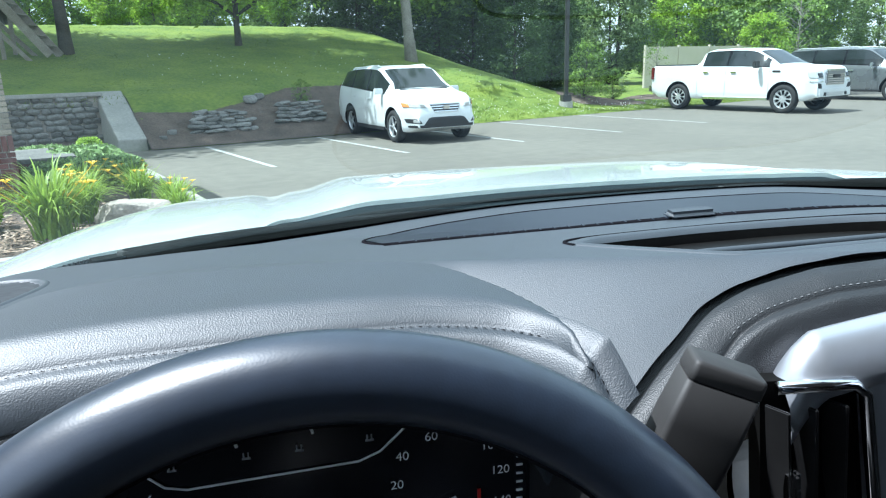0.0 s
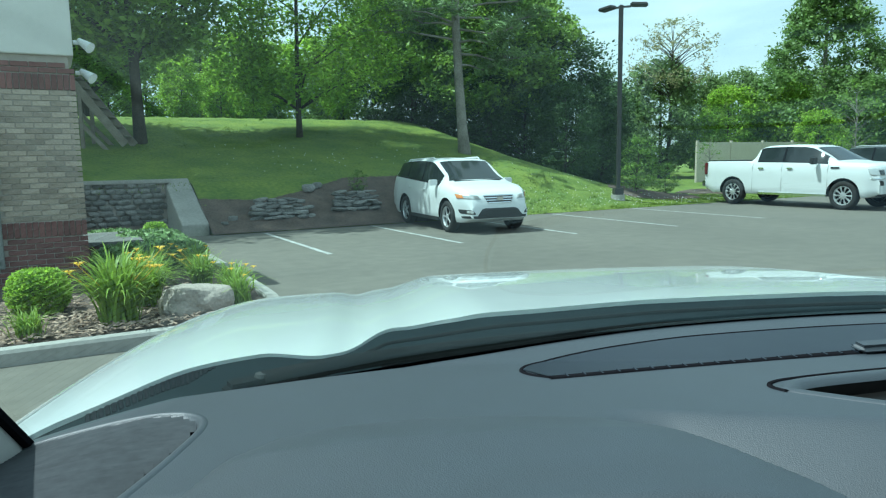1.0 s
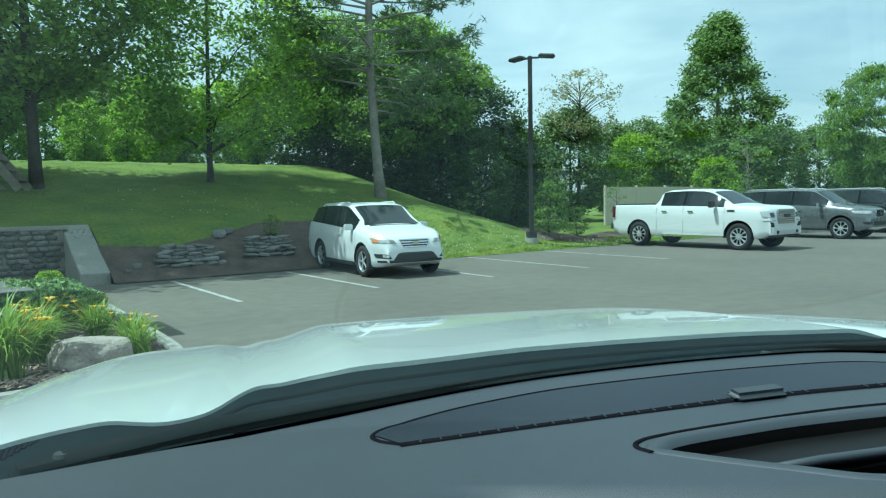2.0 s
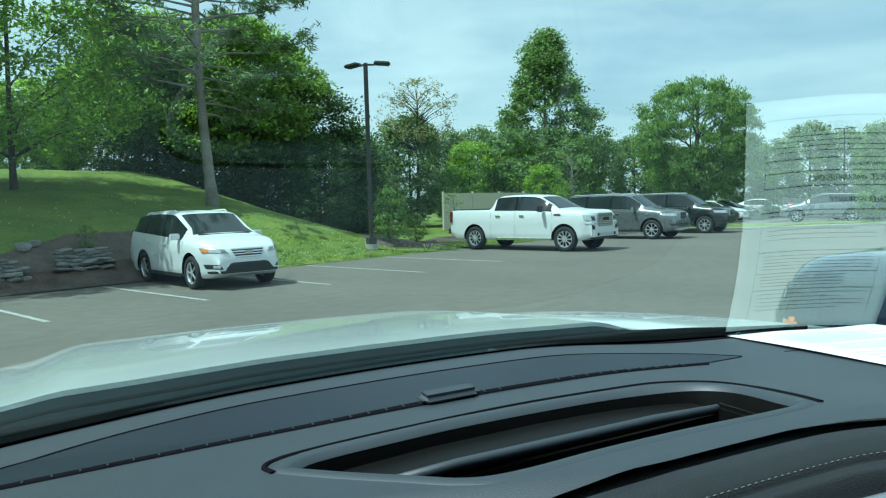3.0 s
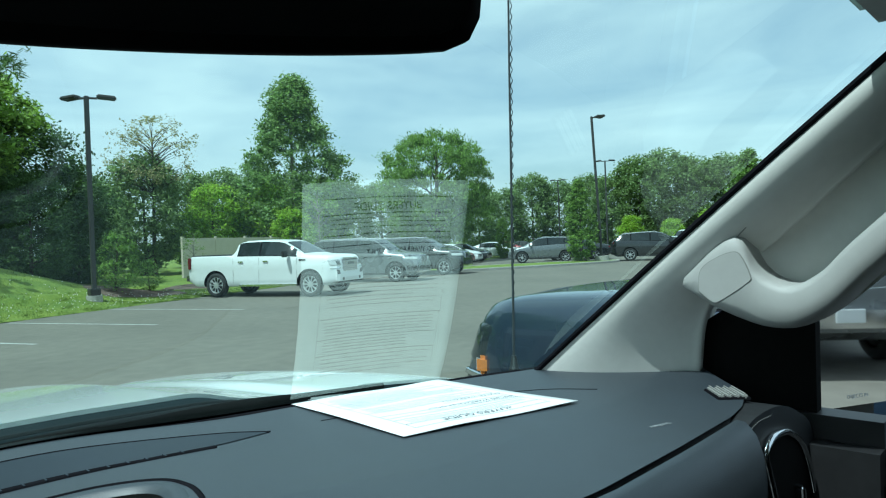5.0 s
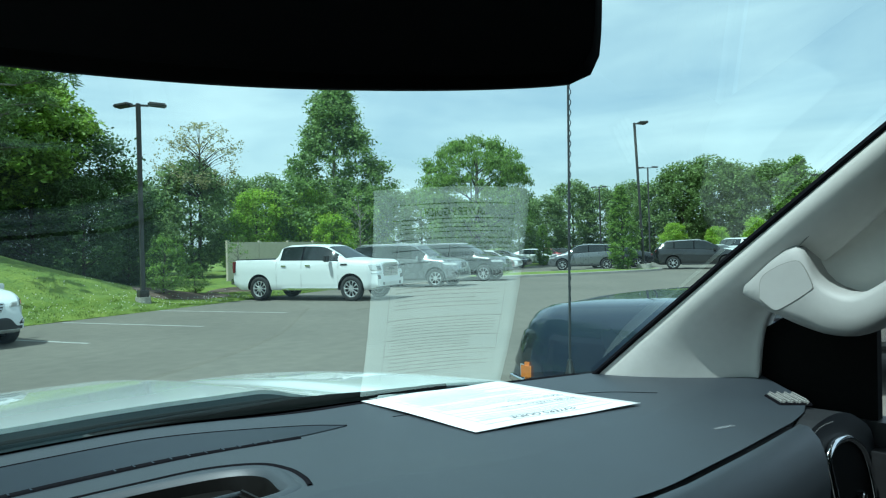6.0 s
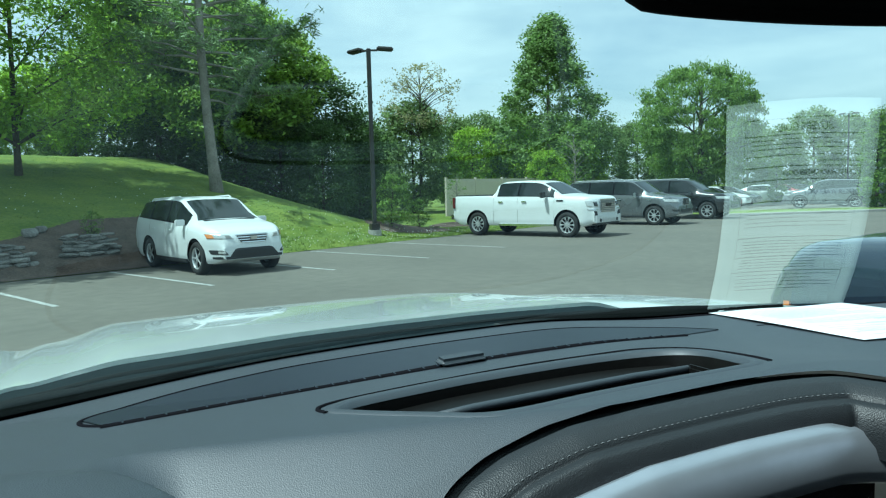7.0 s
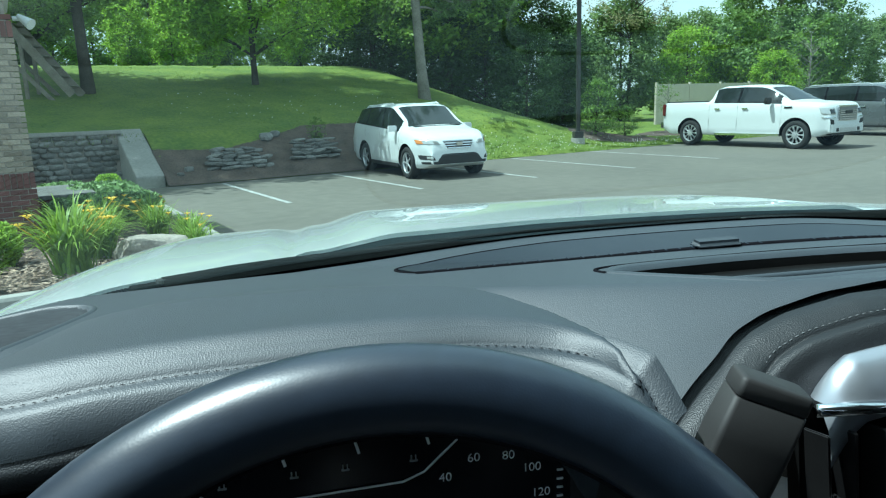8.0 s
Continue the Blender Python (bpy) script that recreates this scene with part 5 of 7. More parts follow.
# aerial on the passenger's fender
bm = bmesh.new()
add_tube(bm, [(0.812, 0.815, 1.405), (0.812, 0.815, 1.432), (0.812, 0.815, 1.448), (0.812, 0.815, 1.462)], [0.012, 0.0105, 0.0065, 0.004], 12)
aer = part("aerial", bm, M_BLACK, truck, "black whip aerial on the fender")
bm = bmesh.new()
ap = [(0.812 + 0.0009 * k + 0.0003 * math.sin(1.7 * k), 0.815 - 0.001 * k, 1.46 + 0.0725 * k) for k in range(13)]
add_tube(bm, ap, [0.0023 - 0.00006 * k for k in range(13)], 6)
# wire wound round the rod against the wind's hum
turns = [(0.812 + 0.000124 * k * 0.1 + 0.0015 * math.cos(0.35 * k), 0.815 - 0.0000138 * k + 0.0015 * math.sin(0.35 * k), 1.462 + 0.001 * k) for k in range(840)]
add_tube(bm, [(x + 0.0009 * (z - 1.46) / 0.0725, y, z) for x, y, z in turns[::3]], 0.0009, 4)
part("aerial_rod", bm, M_BLACK, aer)

# ---- printed sheet on the dash ----
pl, pn, pr = Vector((0.400, 0.867, 1.4535)), Vector((0.347, 0.600, 1.4705)), Vector((0.551, 0.528, 1.4705))
PX, PY = (pr - pn), (pl - pn)


def sheet(a, b, lift=0.0):
    """a across from the title's left, b along from the near short side."""
    p = pn + PX * a + PY * b
    z = float(dash_base(p.x, p.y)) + 0.0022 + 0.0012 * math.sin(5 * a + 3 * b) ** 2
    return (p.x, p.y, z + lift)


na, nb = 20, 26
pv = [sheet(i / (na - 1), j / (nb - 1)) for i in range(na) for j in range(nb)]
paper = mesh_object("paper_sheet", pv, grid_faces(na, nb), M_PAPER)
tagged(paper, "white printed paper sheet lying on the dashboard", "paper")
sol = paper.modifiers.new("thick", "SOLIDIFY")
sol.thickness = 0.0004


def print_line(a0, a1, b, t=0.0034, name="printed_line"):
    v = []
    for i in range(12):
        a = a0 + (a1 - a0) * i / 11
        v += [sheet(a, b - t / 2, 0.0006), sheet(a, b + t / 2, 0.0006)]
    return mesh_object(name, v, grid_faces(12, 2), M_INK, paper, smooth=False)


def print_words(text, a, b, size, turn):
    cu = bpy.data.curves.new("text", "FONT")
    cu.body, cu.size, cu.align_x, cu.align_y = text, size, "CENTER", "CENTER"
    tmp = new("tmp", cu)
    me = bpy.data.meshes.new_from_object(tmp)
    bpy.data.objects.remove(tmp)
    me.materials.clear()
    me.materials.append(M_INK)
    ob = new("printed_words", me)
    ob.parent = paper
    p = sheet(a, b, 0.0012)
    ob.matrix_world = pose(*p, 0, 0, math.degrees(math.atan2(PX.y, PX.x)) + turn)
    return ob


for a, b, t, s in ((0.5, 0.115, "BUYERS GUIDE", 0.0135), (0.36, 0.315, "IMPLIED WARRANTIES ONLY", 0.0088), (0.28, 0.405, "DEALER WARRANTY", 0.0088), (0.25, 0.262, "WARRANTIES FOR THIS VEHICLE", 0.0048)):
    print_words(t, 1 - a, b, s, 180)
for b in (0.075, 0.145, 0.235, 0.285, 0.345, 0.445, 0.62, 0.72, 0.80):
    print_line(0.12, 0.90, b)
for b in (0.165, 0.185, 0.205, 0.465, 0.485, 0.505, 0.525, 0.545, 0.565, 0.64, 0.655, 0.67, 0.685, 0.70, 0.735, 0.75, 0.765, 0.78, 0.82, 0.84, 0.86, 0.88, 0.90):
    print_line(0.16, 0.86 if int(b * 1000) % 3 else 0.7, b, 0.0026, "small_print")
for k in (0.12, 0.90):
    v = []
    for i in range(16):
        v += [sheet(k - 0.001, 0.075 + 0.86 * i / 15, 0.0005), sheet(k + 0.001, 0.075 + 0.86 * i / 15, 0.0005)]
    mesh_object("printed_border", v, grid_faces(16, 2), M_INK, paper, smooth=False)

# ---- trees ----
def fast_mesh(name, verts, n_per, material):
    """Many separate faces of n_per corners each."""
    me = bpy.data.meshes.new(name)
    nv = len(verts)
    nf = nv // n_per
    me.vertices.add(nv)
    me.vertices.foreach_set("co", np.asarray(verts, np.float32).ravel())
    me.loops.add(nv)
    me.loops.foreach_set("vertex_index", np.arange(nv, dtype=np.int32))
    me.polygons.add(nf)
    me.polygons.foreach_set("loop_start", np.arange(0, nv, n_per, dtype=np.int32))
    me.update(calc_edges=True)
    me.materials.append(material)
    return me


def leaves(name, centres, length, width, material, seed, droop=0.0):
    r = np.random.default_rng(seed)
    n = len(centres)
    a = r.normal(size=(n, 3))
    a[:, 2] = a[:, 2] * 0.6 - droop
    a /= np.linalg.norm(a, axis=1)[:, None]
    b = np.cross(a, np.array([-0.25, 0.0, 1.0]) + 0.55 * r.normal(size=(n, 3)))
    b /= np.linalg.norm(b, axis=1)[:, None] + 1e-9
    s = r.uniform(0.6, 1.3, (n, 1))
    fold = np.cross(a, b) * width * s * 0.35
    q = np.stack([centres - a * length * s, centres + b * width * s + fold, centres + a * length * s, centres - b * width * s + fold], 1)
    return fast_mesh(name, q.reshape(-1, 3), 4, material)


def clumped(r, tips, n, spread):
    """Leaf places gathered round the ends of twigs."""
    k = r.integers(0, len(tips), n)
    w = r.uniform(0.35, 1.0, len(tips))
    d = r.normal(size=(n, 3)) * np.array([1, 1, 0.7])
    return tips[k] + d * spread * w[k][:, None]


def crown_tips(r, shape, n, h0, h1, rad):
    """Ends of twigs inside a crown outline from h0 to h1."""
    out = []
    lobes = [(r.uniform(0, 6.28), r.uniform(0.15, 0.95), r.uniform(0.75, 1.2)) for _ in range(9)]
    while len(out) < n:
        t = r.uniform(0, 1)
        a = r.uniform(0, 6.28)
        if shape == "round":
            e = math.sqrt(max(0, 1 - (2 * t - 1) ** 2)) ** 0.8
        elif shape == "cone":
            e = (1 - t) ** 0.58 * min(1, t * 2.2 + 0.42)
        elif shape == "column":
            e = min(1, t * 5 + 0.3) * min(1, (1 - t) * 2.2 + 0.04) ** 0.7
        elif shape == "wide":
            e = min(1, t * 3 + 0.35) * math.sqrt(max(0, 1 - t ** 3))
        else:
            e = 1
        bump = 1.0
        for la, lt, ls in lobes:
            d = abs((a - la + math.pi) % (2 * math.pi) - math.pi)
            if d < 0.8 and abs(t - lt) < 0.22:
                bump = bump * ls
        q = rad * e * bump * r.uniform(0.35, 1.0) ** 0.55
        out.append((math.cos(a) * q, math.sin(a) * q, h0 + (h1 - h0) * t))
    return np.array(out)


def limb_tree(name, seed, h, trunk_r, h0, rad, shape, n_tips, n_leaves, leaf, spread, mat, bark, label, lean=(0, 0), droop=0.2, limbs=14, width=0.5):
    r = np.random.default_rng(seed)
    root = empty(name, pose(0, 0, 0), label, "tree")
    bm = bmesh.new()
    top = h * 0.86
    tr = []
    for i in range(9):
        t = i / 8
        tr.append(Vector((lean[0] * t * top + 0.06 * math.sin(3 * t + seed), lean[1] * t * top + 0.06 * math.cos(4 * t + seed), -0.25 + (top + 0.25) * t)))
    add_tube(bm, tr, [trunk_r * (1.25 if i == 0 else 1) * (1 - 0.085 * i) for i in range(9)], 10)
    tips = crown_tips(r, shape, n_tips, h0, h, rad)
    tips[:, 0] += lean[0] * tips[:, 2]
    tips[:, 1] += lean[1] * tips[:, 2]
    for k in r.choice(len(tips), min(limbs, len(tips)), replace=False):
        tip = Vector(tips[k])
        z = max(h0 * 0.75, tip.z - 0.5 * math.hypot(tip.x, tip.y) - 0.2)
        t = min(1, max(0, (z + 0.25) / (top + 0.25)))
        s = tr[int(t * 8)].lerp(tr[min(8, int(t * 8) + 1)], t * 8 - int(t * 8))
        mid = s.lerp(tip, 0.5) + Vector((0, 0, 0.06 * (tip - s).length))
        q = trunk_r * (0.42 - 0.25 * t)
        add_tube(bm, [s, mid, tip], [q, q * 0.6, q * 0.2], 6, cap=False)
    part("trunk", bm, bark, root, smooth=True)
    me = leaves("crown", clumped(r, tips, n_leaves, spread), leaf, leaf * width, mat, seed + 1, droop)
    cr = new("crown", me)
    cr.parent = root
    return root


def put(root, u, v, turn=0.0, size=1.0, z=None):
    """Stand a tree or bush on the ground of the grid."""
    x, y = world_xy(u, v)
    root.matrix_world = pose(x, y, ground_height(u, v) if z is None else z, 0, 0, turn) @ Matrix.Diagonal((size, size, size, 1))
    return root


def again(root, u, v, turn, size, z=None, group=""):
    x, y = world_xy(u, v)
    m = pose(x, y, ground_height(u, v) if z is None else z, 0, 0, turn)
    c = copy_thing(root, m)
    c.scale = (size, size, size * (0.92 + 0.16 * ((turn * 7) % 10) / 10))
    return c


def aim(deg, d):
    """Grid place at a bearing from the driver's seat: degrees clockwise of the truck's nose, and metres."""
    a = radians(deg)
    return grid_uv(-0.45 + d * math.sin(a), 0.15 + d * math.cos(a))


maple = limb_tree("maple_tree", 11, 9.8, 0.13, 1.5, 4.1, "round", 380, 24000, 0.120, 0.60, M_LEAF_BRIGHT, M_BARK_DARK, "young bright green maple tree on the lawn bank", limbs=18)
put(maple, *aim(-4.7, 28.0), 20, 0.92)
oak = limb_tree("oak_tree", 12, 12.5, 0.30, 1.9, 5.4, "wide", 460, 24000, 0.14, 0.5, M_LEAF_OAK, M_BARK_DARK, "large shady oak tree on top of the bank", limbs=24)
put(oak, *aim(-20.0, 42.0), 60, 0.95)
again(oak, *aim(-24.0, 43.0), 200, 1.0)
again(oak, *aim(-33.0, 29.0), 30, 1.2)
again(oak, *aim(-40.0, 26.0), 110, 1.2)
high_oak = limb_tree("oak_tree", 24, 13.0, 0.28, 5.0, 5.4, "wide", 520, 34000, 0.14, 0.6, M_LEAF_OAK, M_BARK_DARK, "tall oak with a high crown beside the building", limbs=26)
put(high_oak, *aim(-24.5, 24.5), 0, 1.25)
shade_oak = limb_tree("oak_tree", 27, 13.5, 0.19, 3.0, 4.0, "wide", 400, 24000, 0.13, 0.5, M_LEAF_OAK, M_BARK_DARK, "shady oak with low limbs on the lawn bank", limbs=30)
put(shade_oak, *aim(-16.8, 25.5), 0)
holly = limb_tree("holly_tree", 13, 10.0, 0.2, 0.1, 4.2, "round", 460, 25000, 0.115, 0.42, M_LEAF_DARK, M_BARK_DARK, "dense dark evergreen tree behind the lawn", limbs=10)
put(holly, *aim(11.6, 37.0), 10, 1.06)
holly.scale.z = 0.90
for deg, d, turn, s in ((6.8, 40, 90, 0.92), (3.4, 40, 200, 0.85), (15.6, 35.5, 310, 0.82), (18.2, 37.5, 140, 0.60), (0.6, 46, 30, 0.72), (13.6, 33.5, 260, 0.55), (9.4, 35, 80, 0.55), (16.8, 32.0, 44, 0.42), (6.0, 36.5, 170, 0.5), (19.8, 36.0, 20, 0.40)):
    again(holly, *aim(deg, d), turn, s)
bank_elm = limb_tree("elm_tree", 32, 9.4, 0.20, 2.4, 4.3, "round", 420, 30000, 0.14, 0.46, M_LEAF_OAK, M_BARK_DARK, "leafy mid-green tree among the dark evergreens", limbs=18)
put(bank_elm, *aim(10.6, 33.6), 40, 0.90)
again(bank_elm, *aim(4.6, 36.5), 150, 0.86)
# hedgerow trees whose paler, bluer leaf colour stands in for haze
grove = limb_tree("elm_tree", 14, 9.0, 0.16, 0.6, 3.2, "round", 320, 14000, 0.16, 0.42, M_LEAF_HAZED, M_BARK_DARK, "mid-green broadleaf tree in the hedgerow, leaves paled as if hazy", limbs=12)
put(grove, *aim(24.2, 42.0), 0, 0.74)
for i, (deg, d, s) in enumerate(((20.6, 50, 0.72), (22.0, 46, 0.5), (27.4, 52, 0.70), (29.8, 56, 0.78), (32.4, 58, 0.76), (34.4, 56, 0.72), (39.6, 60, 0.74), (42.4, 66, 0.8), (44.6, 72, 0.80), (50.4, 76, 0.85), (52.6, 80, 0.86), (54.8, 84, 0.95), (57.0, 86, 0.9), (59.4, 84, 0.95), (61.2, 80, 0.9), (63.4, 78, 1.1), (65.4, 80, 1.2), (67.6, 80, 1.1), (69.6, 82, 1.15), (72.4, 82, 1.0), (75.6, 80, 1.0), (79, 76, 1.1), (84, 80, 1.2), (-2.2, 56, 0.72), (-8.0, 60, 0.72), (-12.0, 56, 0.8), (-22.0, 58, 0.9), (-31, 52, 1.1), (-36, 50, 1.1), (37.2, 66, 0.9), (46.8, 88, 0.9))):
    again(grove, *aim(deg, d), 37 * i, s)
light_elm = limb_tree("ash_tree", 15, 7.0, 0.10, 0.7, 2.3, "round", 220, 9000, 0.14, 0.36, M_LEAF_BRIGHT, M_BARK_DARK, "light green young tree at the edge of the lot", limbs=12)
put(light_elm, *aim(29.2, 44.0), 0, 0.74)
for i, (deg, d, s) in enumerate(((31.6, 46, 0.66), (33.6, 45, 0.74), (38.2, 47, 0.7), (35.2, 42, 0.55), (27.6, 45, 0.5), (-10.6, 50, 0.7), (-8.2, 47, 0.62), (-1.2, 44, 0.62), (-13.5, 47, 0.6), (62.6, 66, 0.5), (65.8, 64, 0.45), (68.6, 66, 0.5), (-18.6, 62, 1.25), (-16.0, 66, 1.3), (-12.6, 62, 1.2), (-9.4, 60, 1.15), (-6.6, 64, 1.2), (-20.6, 60, 1.2), (-3.6, 60, 1.1))):
    again(light_elm, *aim(deg, d), 71 * i, s)
poplar = limb_tree("poplar_tree", 16, 13.2, 0.2, 1.2, 5.6, "cone", 620, 44000, 0.13, 0.42, M_LEAF_POPLAR, M_BARK, "tall pointed poplar tree behind the parked cars", limbs=26)
put(poplar, *aim(35.5, 46.0), 15, 0.93)
willow = limb_tree("willow_oak", 17, 11.4, 0.3, 1.6, 5.4, "round", 420, 52000, 0.15, 0.42, M_LEAF_MID, M_BARK_DARK, "broad round-headed willow oak behind the lot", droop=1.0, limbs=24, width=0.32)
put(willow, *aim(47.1, 55.0), 0, 0.88)
sparse = limb_tree("honey_locust", 18, 9.2, 0.13, 5.4, 2.9, "wide", 150, 2600, 0.085, 0.26, M_LEAF_TAN, M_BARK_DARK, "thin half-bare tree with an open crown", limbs=60)
put(sparse, *aim(24.9, 41.0), 0, 0.94)
sapling = limb_tree("sapling", 19, 4.6, 0.045, 1.8, 1.0, "round", 60, 500, 0.08, 0.2, M_LEAF_MID, M_BARK, "thin young tree with few leaves", limbs=40)
put(sapling, *aim(37.4, 33.0), 0, 1.0)
again(sapling, *aim(27.8, 30.0), 100, 0.55)
cypress = limb_tree("arborvitae", 20, 5.0, 0.09, 0.15, 0.95, "column", 300, 9500, 0.08, 0.15, M_LEAF_MID, M_BARK_DARK, "narrow upright arborvitae on the grass island", limbs=6)
put(cypress, 42.9, 7.1, 0, 1.0, 0.1)
again(cypress, *aim(52.4, 60.0), 50, 0.75, 0.0)
again(cypress, *aim(71.4, 74.0), 90, 2.05, 0.0)
shrub = limb_tree("shrub", 23, 2.3, 0.03, 0.3, 0.85, "round", 90, 1700, 0.06, 0.16, M_LEAF_MID, M_BARK_DARK, "loose leafy shrub in a mulch ring", limbs=40)
put(shrub, *aim(22.5, 25.5), 0, 0.85)
again(shrub, *aim(24.6, 27.0), 120, 0.55)
again(shrub, *aim(-0.4, 19.4), 60, 0.3)

# tall pine with a bare leaning trunk
pine = empty("pine_tree", pose(0, 0, 0), "tall pine with a pale bare leaning trunk", "tree")
r = np.random.default_rng(31)
bm = bmesh.new()
PT = [Vector((0, 0, -0.3)), Vector((-0.10, 0, 1.0)), Vector((-0.22, 0, 3)), Vector((-0.30, 0, 5)), Vector((-0.30, 0, 7)), Vector((-0.22, 0, 9)), Vector((-0.1, 0, 11)), Vector((0, 0, 13.5))]
add_tube(bm, PT, [0.27, 0.19, 0.165, 0.15, 0.135, 0.11, 0.08, 0.03], 14)
tips = []
for k in range(64):
    z = 4.2 + 9.0 * (k / 64) ** 0.9
    a = r.uniform(0, 6.28) if k % 3 else r.choice([0.0, 3.14]) + r.normal(0, 0.35)
    l = r.uniform(2.0, 5.2) * (1.05 - 0.045 * (z - 4.6))
    if z < 6.5:
        l *= 0.75
    s = Vector((-0.26, 0, z))
    e = s + Vector((math.cos(a) * l, math.sin(a) * l, r.uniform(-0.2, 0.9)))
    mid = s.lerp(e, 0.5) + Vector((0, 0, r.uniform(-0.25, 0.3)))
    add_tube(bm, [s, mid, e], [0.05, 0.03, 0.012], 6, cap=False)
    for j in range(9):
        p = mid.lerp(e, r.uniform(0.1, 1.05)) + Vector(r.normal(0, 0.28, 3) * np.array([1, 1, 0.45]))
        add_tube(bm, [mid.lerp(e, r.uniform(0.0, 0.8)), p], [0.012, 0.005], 4, cap=False)
        tips.append(p)
# the long lower limbs with their tufts at the ends
for z, a, l, rise in ((5.3, 2, 4.1, 0.9), (5.0, 12, 3.3, 0.2), (5.7, 178, 3.3, 0.9), (4.7, 186, 2.3, 0.6), (3.7, 4, 2.7, -0.1), (4.1, -35, 2.2, 0.2), (6.3, 172, 3.6, 1.0), (6.6, -6, 3.6, 1.0), (3.3, 20, 1.8, 0.1), (7.2, 190, 3.0, 0.9)):
    s = Vector((-0.26, 0, z))
    e = s + Vector((math.cos(radians(a)) * l, math.sin(radians(a)) * l, rise))
    mid = s.lerp(e, 0.55) + Vector((0, 0, -0.22))
    add_tube(bm, [s, s.lerp(mid, 0.5) + Vector((0, 0, 0.08)), mid, e], [0.055, 0.042, 0.03, 0.012], 6, cap=False)
    for j in range(30):
        q = mid.lerp(e, r.uniform(0.0, 1.0))
        p = q + Vector(r.normal(0, 0.30, 3) * np.array([1, 1, 0.6])) + Vector((0, 0, 0.10))
        add_tube(bm, [q, p], [0.010, 0.004], 4, cap=False)
        tips.append(p)
part("trunk", bm, M_BARK, pine, smooth=True)
tips = np.array(tips)
cr = new("crown", leaves("crown", clumped(r, tips, 21000, 0.14), 0.16, 0.024, M_LEAF_BLUE, 5, 0.0))
cr.parent = pine
put(pine, *aim(8.6, 26.5), -8)


# ---- cars ----
def wheel_set(R, spokes, rim_mat, tyre_w=0.23):
    """Meshes of a tyre and of its rim, turned round the local y axis."""
    bm = bmesh.new()
    h = tyre_w / 2
    add_spun(bm, [(R * 0.66, -h * 0.8), (R * 0.74, -h), (R * 0.92, -h * 0.96), (R, -h * 0.7), (R, h * 0.7), (R * 0.92, h * 0.96), (R * 0.74, h), (R * 0.66, h * 0.8), (R * 0.66, -h * 0.8)], 36)
    t = bpy.data.meshes.new("wheel")
    bmesh.ops.recalc_face_normals(bm, faces=bm.faces)
    bm.to_mesh(t)
    bm.free()
    t.materials.append(M_TYRE)
    t.polygons.foreach_set("use_smooth", [True] * len(t.polygons))
    bm = bmesh.new()
    add_spun(bm, [(R * 0.68, h * 0.82), (R * 0.645, h * 0.86), (R * 0.61, h * 0.60), (R * 0.60, -h * 0.6)], 36)
    for k in range(spokes):
        a = 2 * math.pi * k / spokes
        for da in (-0.10, 0.10):
            m = Matrix.Rotation(a, 4, "Y") @ Matrix.Translation((R * 0.36, h * 0.68, 0)) @ Matrix.Rotation(da * 1.3, 4, "Y")
            add_box(bm, (0, 0, 0), (R * 0.56, h * 0.22, R * 0.075), m, 0.004, 1)
    add_spun(bm, [(0.0001, h * 0.86), (R * 0.12, h * 0.84), (R * 0.14, h * 0.6)], 16)
    w = bpy.data.meshes.new("rim")
    bmesh.ops.recalc_face_normals(bm, faces=bm.faces)
    bm.to_mesh(w)
    bm.free()
    w.materials.append(rim_mat)
    bm = bmesh.new()
    add_spun(bm, [(0.0001, h * 0.30), (R * 0.62, h * 0.30)], 24)
    k = bpy.data.meshes.new("brake")
    bm.to_mesh(k)
    bm.free()
    k.materials.append(M_MATT_BLACK)
    return t, w, k


